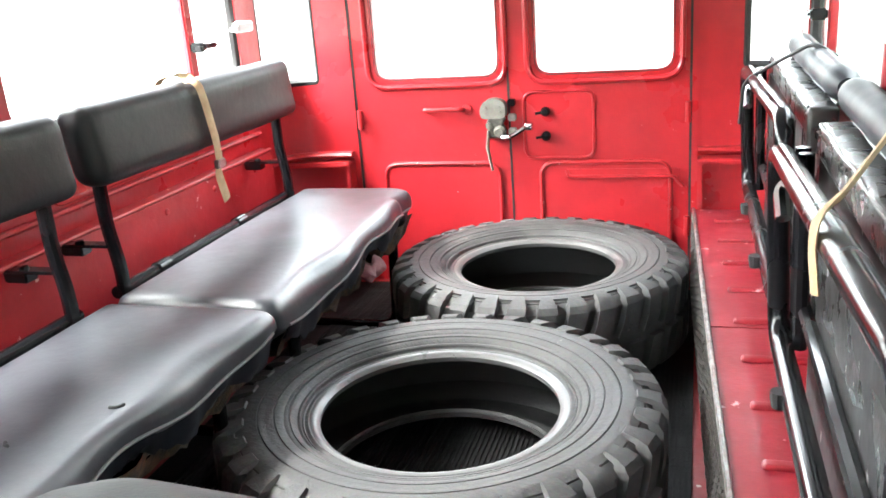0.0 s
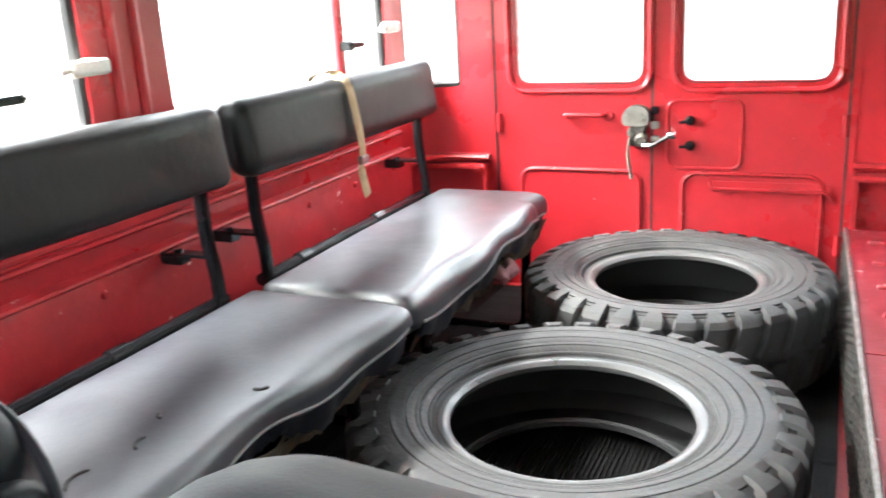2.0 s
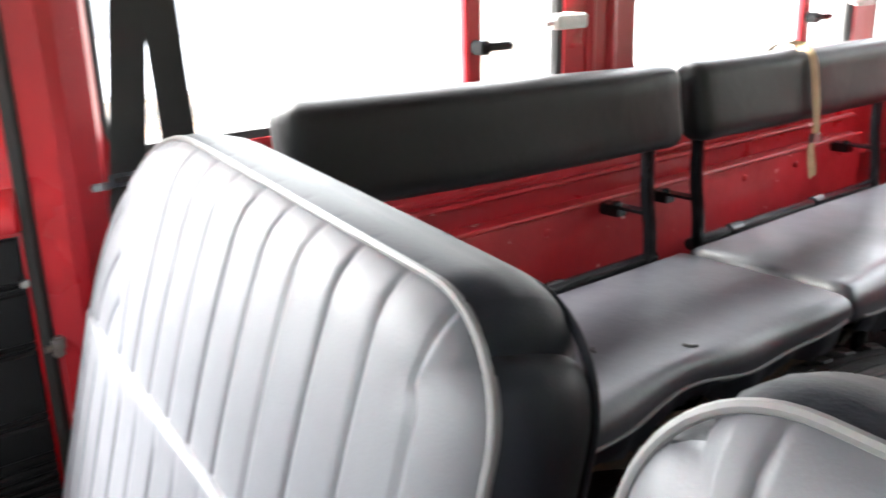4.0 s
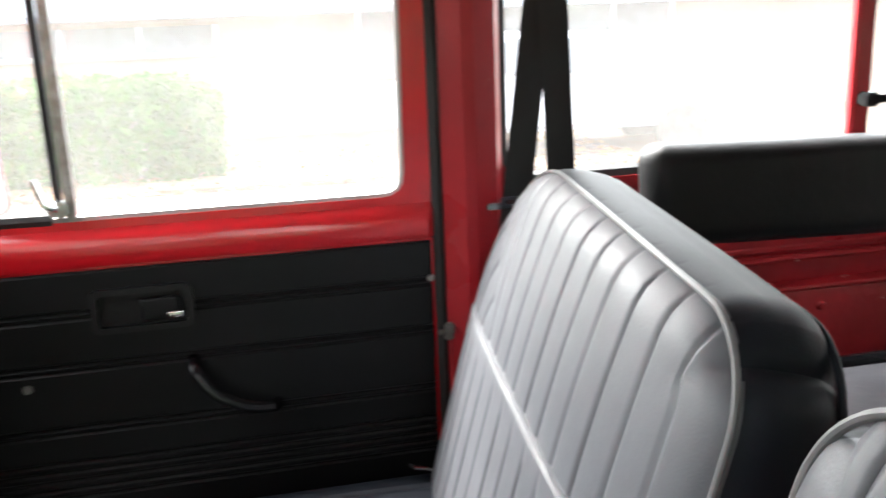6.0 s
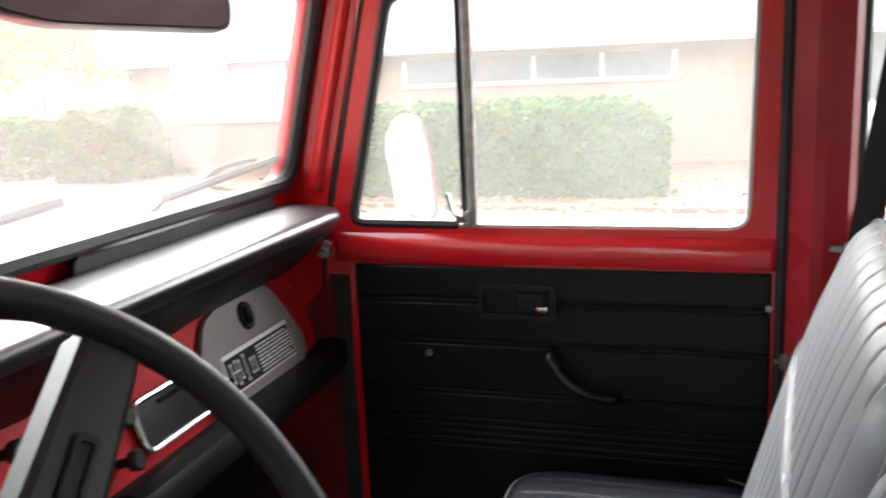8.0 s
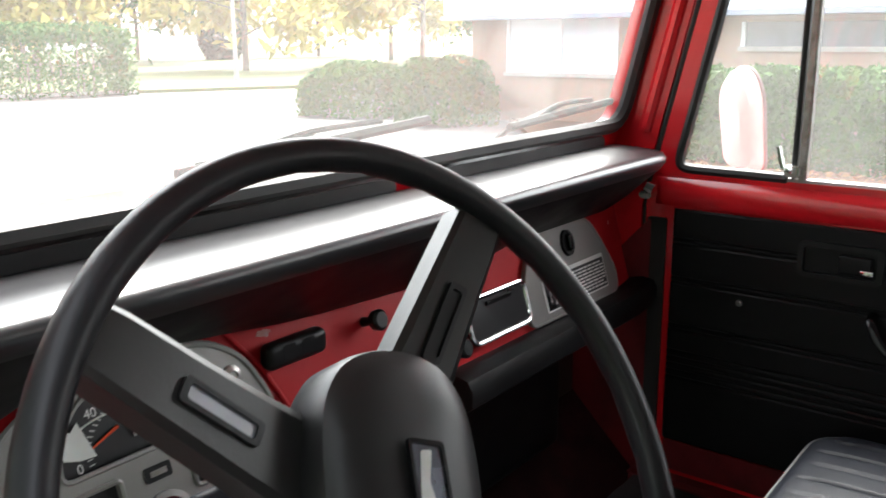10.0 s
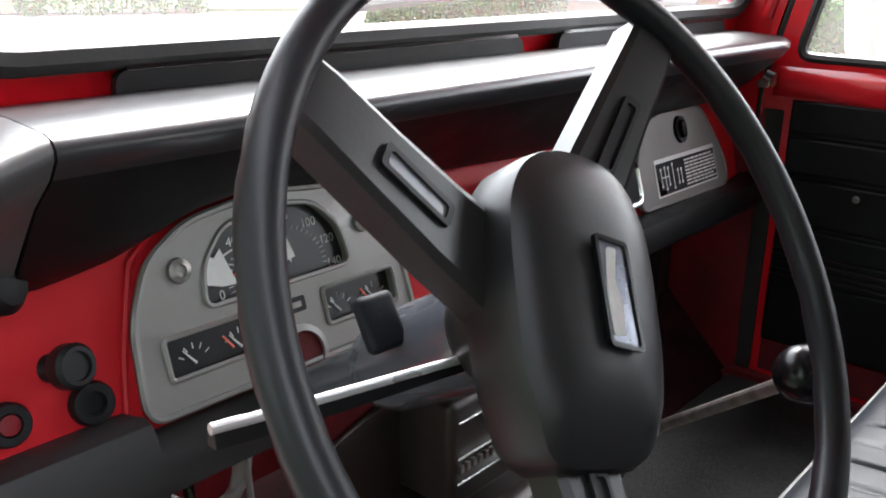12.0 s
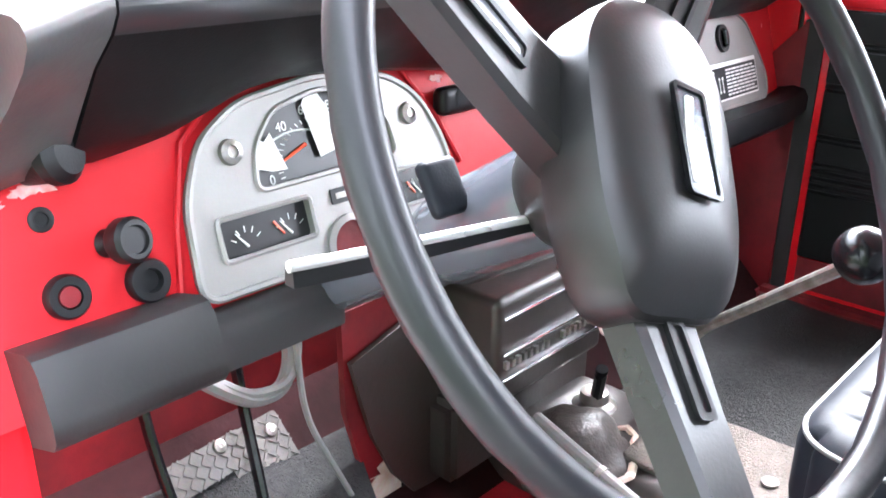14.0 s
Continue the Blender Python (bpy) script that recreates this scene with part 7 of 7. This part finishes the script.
def grounds():
    bm = B()
    bmesh.ops.create_grid(bm, x_segments=8, y_segments=8, size=400)
    setting("ground", bm, ASPHALT, "pale worn asphalt yard", "ground", 0)
    bm = B()
    plate(bm, [(13.2, 22.0), (40, 8.5), (90, 40), (60, 90), (-40, 90), (2, 26)], on_z(0.0), 0.0, 0.10)
    lawn = setting("ground_lawn", bm, GRASS, "yellowing lawn beyond the road", "lawn", 0)
    for i in range(14):
        a, b = Vector((2.0 + 0.80 * i, 25.9 - 0.30 * i, 0)), Vector((2.0 + 0.80 * (i + 1) - 0.01, 25.9 - 0.30 * (i + 1), 0))
        bm = B()
        tube(bm, [a + Vector((0, -0.05, 0.05)), b + Vector((0, -0.05, 0.05))], 0.07, 4)
        part("kerbstone", bm, STONE, lawn)
    bm = B()
    plate(bm, [(7.6, -14.0), (12.6, -14.0), (12.6, 9.0), (10.2, 7.0), (8.6, 4.0)], on_z(0.0), 0.0, 0.06)
    setting("pavement", bm, LEAFY, "strip by the building strewn with fallen leaves", "pavement", 0)
    bm = B()
    rnd = random.Random(3)
    for i in range(2600):
        x, y = rnd.uniform(7.9, 10.9), rnd.uniform(-4.0, 6.5)
        m = pose(x, y, 0.075, rnd.uniform(-35, 35), rnd.uniform(-35, 35), rnd.uniform(0, 360))
        s = rnd.uniform(0.025, 0.06)
        vs = [bm.verts.new(m @ Vector(p)) for p in ((-s, 0, 0), (0, -s * 0.6, 0.006), (s, 0, 0), (0, s * 0.6, 0.006))]
        bm.faces.new(vs)
    tagged(part("fallen_leaves", bm, LITTER, None, "", 0), "scattered yellow and brown fallen leaves", "leaves", "", "stuff")


def leaves(bm, n, place, size, rnd):
    for i in range(n):
        p = place(rnd)
        m = Matrix.Translation(p) @ Euler((rnd.uniform(-1.3, 1.3), rnd.uniform(-1.3, 1.3), rnd.uniform(0, 6.3))).to_matrix().to_4x4()
        s = size * rnd.uniform(0.6, 1.3)
        vs = [bm.verts.new(m @ Vector(q)) for q in ((-s, 0, 0), (-0.2 * s, -s * 0.45, 0.1 * s), (s, 0, 0), (-0.2 * s, s * 0.45, 0.1 * s))]
        bm.faces.new(vs)


def hedge(name, x0, x1, y0, y1, h, n, leaf, size, label, seed, turn=0.0):
    """A clipped hedge: dark stems inside a shell of many small leaves."""
    rnd = random.Random(seed)
    mid = Vector(((x0 + x1) / 2, (y0 + y1) / 2, 0))
    hx, hy = (x1 - x0) / 2, (y1 - y0) / 2
    rot = Matrix.Rotation(radians(turn), 3, "Z")
    t = thing(name, mid, label, "hedge", "hedges")

    def at(r):
        while True:
            p = Vector((r.uniform(-1, 1), r.uniform(-1, 1), r.uniform(0, 1)))
            e = max(abs(p.x), abs(p.y), p.z)
            if e > 0.72 or r.random() < 0.12:
                break
        if name == "shrub":
            # rounded shoulders
            p *= e / (abs(p.x) ** 3 + abs(p.y) ** 3 + p.z ** 3) ** (1 / 3)
        c = Vector((abs(p.x), abs(p.y), p.z))
        if c.x > 0.8 and c.y > 0.8 or c.x > 0.8 and c.z > 0.85 or c.y > 0.85 and c.z > 0.85:
            p *= 0.94
        q = Vector((p.x * hx, p.y * hy, 0.05 + p.z * (h - 0.05)))
        q += Vector((1, 1, 1)) * 0.10 * noise.noise(q * 1.7 + Vector((seed, 0, 0)))
        return mid + rot @ q

    bm = B()
    leaves(bm, n, at, size, rnd)
    part("foliage", bm, leaf, t, "", 0)
    bm = B()
    for i in range(14):
        p = mid + rot @ Vector((rnd.uniform(-0.5, 0.5) * hx, rnd.uniform(-0.9, 0.9) * hy, 0))
        q = p + Vector((rnd.uniform(-0.2, 0.2), rnd.uniform(-0.2, 0.2), h * 0.85))
        tube(bm, [p, (p + q) / 2 + Vector((0.05, 0.04, 0)), q], [0.03, 0.02, 0.008], 6)
    part("stems", bm, BARK, t)


def tree(x, y, h, r, n, leaf, seed, label, size=0.11):
    rnd = random.Random(seed)
    t = thing("tree", (x, y, 0), label, "tree", "trees")
    bm = B()
    top = Vector((x + rnd.uniform(-0.4, 0.4), y + rnd.uniform(-0.4, 0.4), h * 0.8))
    base = Vector((x, y, 0))
    tube(bm, [base, base.lerp(top, 0.3) + Vector((0.12, 0.05, 0)), base.lerp(top, 0.65), top], [0.16, 0.12, 0.08, 0.03], 8)
    clumps = []
    for i in range(16):
        k = rnd.uniform(0.22, 0.95)
        s = base.lerp(top, k)
        a = rnd.uniform(0, 6.3)
        far = r * rnd.uniform(0.4, 1.0) * (1.1 - 0.5 * k)
        e = s + Vector((math.cos(a) * far, math.sin(a) * far, rnd.uniform(0.2, 0.9) * r * 0.5))
        tube(bm, [s, s.lerp(e, 0.5) + Vector((0, 0, 0.15)), e], [0.05, 0.03, 0.012], 6)
        clumps.append((e, r * rnd.uniform(0.25, 0.5)))
    part("trunk", bm, BARK, t)

    def at(q):
        c, s = q.choice(clumps)
        return c + Vector((q.gauss(0, 0.5), q.gauss(0, 0.5), q.gauss(0, 0.42))) * s

    bm = B()
    leaves(bm, n, at, size, rnd)
    part("crown", bm, leaf, t, "", 0)


def building():
    t = thing("office_building", (13.4, 0.0, 0), "low pale brick office building under a white fascia", "building")
    X = 12.6
    f = on_x(X)
    wins = [(0.64, 4.8, 1.34, 1.70), (6.9, 9.05, 0.88, 1.80), (-6.4, -1.4, 0.9, 1.80)]
    bm = B()
    plate(bm, [(-14, 0.0), (9.6, 0.0), (9.6, 2.12), (-14, 2.12)], f, 0.0, 0.25, [[(a, z0), (b, z0), (b, z1), (a, z1)] for a, b, z0, z1 in wins])
    part("wall", bm, BRICK, t)
    bm = B()
    plate(bm, [(X, 0.0), (X + 9, 0.0), (X + 9, 2.12), (X, 2.12)], on_y(9.6), 0.0, 0.25)
    part("end_wall", bm, BRICK, t)
    bm = B()
    box(bm, X - 0.55, -14.2, 1.86, X + 9.2, 10.1, 3.1, 0.02)
    part("fascia", bm, FASCIA, t, "white fascia")
    bm = B()
    box(bm, X - 0.60, -14.3, 1.79, X + 9.2, 10.15, 1.865, 0.01)
    part("soffit_edge", bm, SLATE, t)
    for a, b, z0, z1 in wins:
        w = None
        bm = B()
        z1 = min(z1, 1.90)
        box(bm, X + 0.04, a, z0, X + 0.10, b, z1)
        w = part("window", bm, OFFICE_GLASS if a < 6 else PALE_GLASS, t, "", 0)
        n = max(2, int((b - a) / 0.9))
        for i in range(n + 1):
            y = a + (b - a) * i / n
            bm = B()
            box(bm, X - 0.01, y - 0.03, z0, X + 0.05, y + 0.03, z1)
            part("mullion", bm, FASCIA, w, "", 0)
        bm = B()
        box(bm, X - 0.08, a - 0.05, z0 - 0.07, X + 0.06, b + 0.05, z0, 0.008)
        part("sill", bm, STONE, w)
    # brick courses, proud of the wall, in the stretch that the windows look on
    brick = B()
    box(brick, -0.006, -0.104, -0.031, 0.0, 0.104, 0.031, 0.003, 1)
    me = bpy.data.meshes.new("brick")
    brick.to_mesh(me)
    brick.free()
    me.materials.append(BRICK)
    wall = [c for c in t.children if c.name.startswith("wall")][0]
    k = 0
    for row in range(16):
        for i in range(18):
            y, z = -0.4 + i * 0.225 + (0.112 if row % 2 else 0), 0.10 + row * 0.075
            if k >= 290 or z > 1.12:
                continue
            o = new("brick", me)
            o.parent = wall
            o.matrix_parent_inverse = in_world(wall).inverted()
            o.location = (X, y, z)
            k += 1


def fence():
    t = thing("fence", (6.0, 22.6, 0), "red-brown timber board fence beyond the road", "fence")
    for i in range(30):
        x = 0.5 + i * 0.26
        bm = B()
        box(bm, x, 22.9 - 0.02 * i, 0.1, x + 0.22, 22.94 - 0.02 * i, 1.75, 0.01)
        part("board", bm, TIMBER, t)
    for z in (0.5, 1.4):
        bm = B()
        box(bm, 0.4, 22.94, z, 8.4, 23.0, z + 0.1)
        part("rail", bm, TIMBER, t)


def parked_car():
    """A pale hatchback by the building, seen through the cargo window."""
    t = thing("parked_car", (10.2, -3.2, 0), "pale silver hatchback parked by the building", "car")
    m = pose(9.6, -3.4, 0, 0, 0, 84)
    bm = B()
    prof = [(-2.0, 0.35), (-2.05, 0.75), (-1.25, 0.92), (-0.65, 1.42), (0.75, 1.46), (1.55, 1.02), (1.95, 0.95), (2.0, 0.35)]
    rows = [[bm.verts.new(m @ Vector((u, s * (0.82 if v < 1.0 else 0.62), v))) for u, v in prof] for s in (-1, 1)]
    for j in range(len(prof)):
        k = (j + 1) % len(prof)
        bm.faces.new((rows[0][j], rows[0][k], rows[1][k], rows[1][j]))
    bm.faces.new(rows[0])
    bm.faces.new(rows[1][::-1])
    bmesh.ops.bevel(bm, geom=list(bm.edges), offset=0.06, segments=3, affect="EDGES")
    part("body", bm, FASCIA, t)
    for s in (-1, 1):
        bm = B()
        plate(bm, rpoly([(-1.05, 0.96), (-0.60, 1.34), (0.68, 1.38), (1.30, 1.02)], 0.05), lambda u, v, w, s=s: m @ Vector((u, s * (0.835 - 0.45 * (v - 0.95) + w), v)), 0.0, 0.01)
        part("side_glass", bm, OFFICE_GLASS, t)
        for u in (-1.28, 1.28):
            bm = B()
            lathe(bm, [(0.0, -0.09), (0.26, -0.09), (0.31, -0.05), (0.31, 0.05), (0.26, 0.09), (0.19, 0.07), (0.0, 0.07)], 28, m @ Matrix.Translation((u, s * 0.75, 0.31)) @ Matrix.Rotation(-s * math.pi / 2, 4, "X"))
            part("wheel", bm, RUBBER, t)


grounds()
building()
hedge("hedge", 9.0, 10.2, 0.60, 4.9, 1.13, 38000, LEAF, 0.056, "clipped green hedge in front of the office building", 5)
hedge("shrub", 11.0, 13.0, 11.0, 13.4, 1.05, 9000, LEAF, 0.060, "rounded dark green shrub at the corner of the lawn", 6, 20)
hedge("shrub", 10.8, 12.4, 8.8, 10.6, 1.20, 9000, LEAF, 0.060, "rounded dark green shrub by the building's end", 7, 10)
hedge("hedge", 8.6, 13.4, 21.8, 23.4, 1.9, 9000, LEAF, 0.075, "loose green hedge beyond the road", 8, -18)
hedge("hedge", -7.2, -6.0, -16.0, -1.0, 4.8, 20000, LEAF_DARK, 0.11, "green hedge along the yard behind the car", 10)
# unseen hedge added to hold sky light off the open driver's side
hedge("hedge", -3.6, -2.4, -2.8, 6.0, 5.0, 21000, LEAF_DARK, 0.11, "tall green hedge out of view, added to shade the driver's side", 9)
fence()
parked_car()
spots = [(-6, 47, 9, 4.5, LEAF_YELLOW), (6, 52, 10, 5, LEAF_YELLOW), (14, 48, 9, 4.6, LEAF_YELLOW), (22, 54, 11, 5, LEAF), (32, 50, 10, 5, LEAF_YELLOW), (44, 46, 10, 5, LEAF_YELLOW), (52, 38, 10, 5, LEAF), (-16, 40, 9, 4.5, LEAF), (24, 30, 8.5, 3.6, LEAF_YELLOW), (31, 26, 9.5, 4.2, LEAF_YELLOW), (18, 36, 8.0, 3.4, LEAF_YELLOW), (38, 34, 10.0, 4.5, LEAF_YELLOW), (10, 42, 9.0, 4.0, LEAF_YELLOW), (27, 44, 11.0, 5.0, LEAF), (2, 38, 9.0, 4.0, LEAF), (-14, -16, 9.0, 4.0, LEAF), (-6, -24, 10.0, 4.6, LEAF), (-18, -6, 9.0, 4.2, LEAF)]
for k, (x, y, h, r, leaf) in enumerate(spots):
    tree(x, y, h, r, 5200, leaf, 20 + k, "broad tree with yellow autumn leaves" if leaf is LEAF_YELLOW else "broad tree with green leaves", 0.32 if y > 25 else 0.12)


def round_bush(x, y, h, r, seed):
    rnd = random.Random(seed)
    t = thing("bush", (x, y, 0), "tall rounded dark green bush on the lawn", "bush")

    def at(q):
        a, v = q.uniform(0, 6.3), q.uniform(0.0, 1.0)
        k = r * math.sqrt(max(0.02, math.sin(math.pi * (0.10 + 0.86 * v)))) * q.uniform(0.75, 1.05)
        return Vector((x + k * math.cos(a), y + k * math.sin(a), h * v))

    bm = B()
    leaves(bm, 3500, at, 0.20, rnd)
    part("foliage", bm, LEAF_DARK, t, "", 0)
    bm = B()
    tube(bm, [(x, y, 0), (x + 0.05, y, h * 0.5), (x, y, h * 0.9)], [0.12, 0.08, 0.02], 6)
    part("stem", bm, BARK, t)


def lamp_post(x, y):
    t = thing("lamp_post", (x, y, 0), "slim grey lamp post at the edge of the lawn", "lamp post")
    bm = B()
    tube(bm, [(x, y, 0), (x, y, 1.2), (x, y, 6.4)], [0.09, 0.07, 0.05], 10)
    part("post", bm, STONE, t)
    bm = B()
    soft(bm, (x - 0.3, y, 6.42), (0.7, 0.2, 0.12), (3, 2, 2), 0.05)
    part("lamp_head", bm, STONE, t)


round_bush(35.5, 46.0, 4.2, 1.5, 41)
lamp_post(18.5, 23.9)
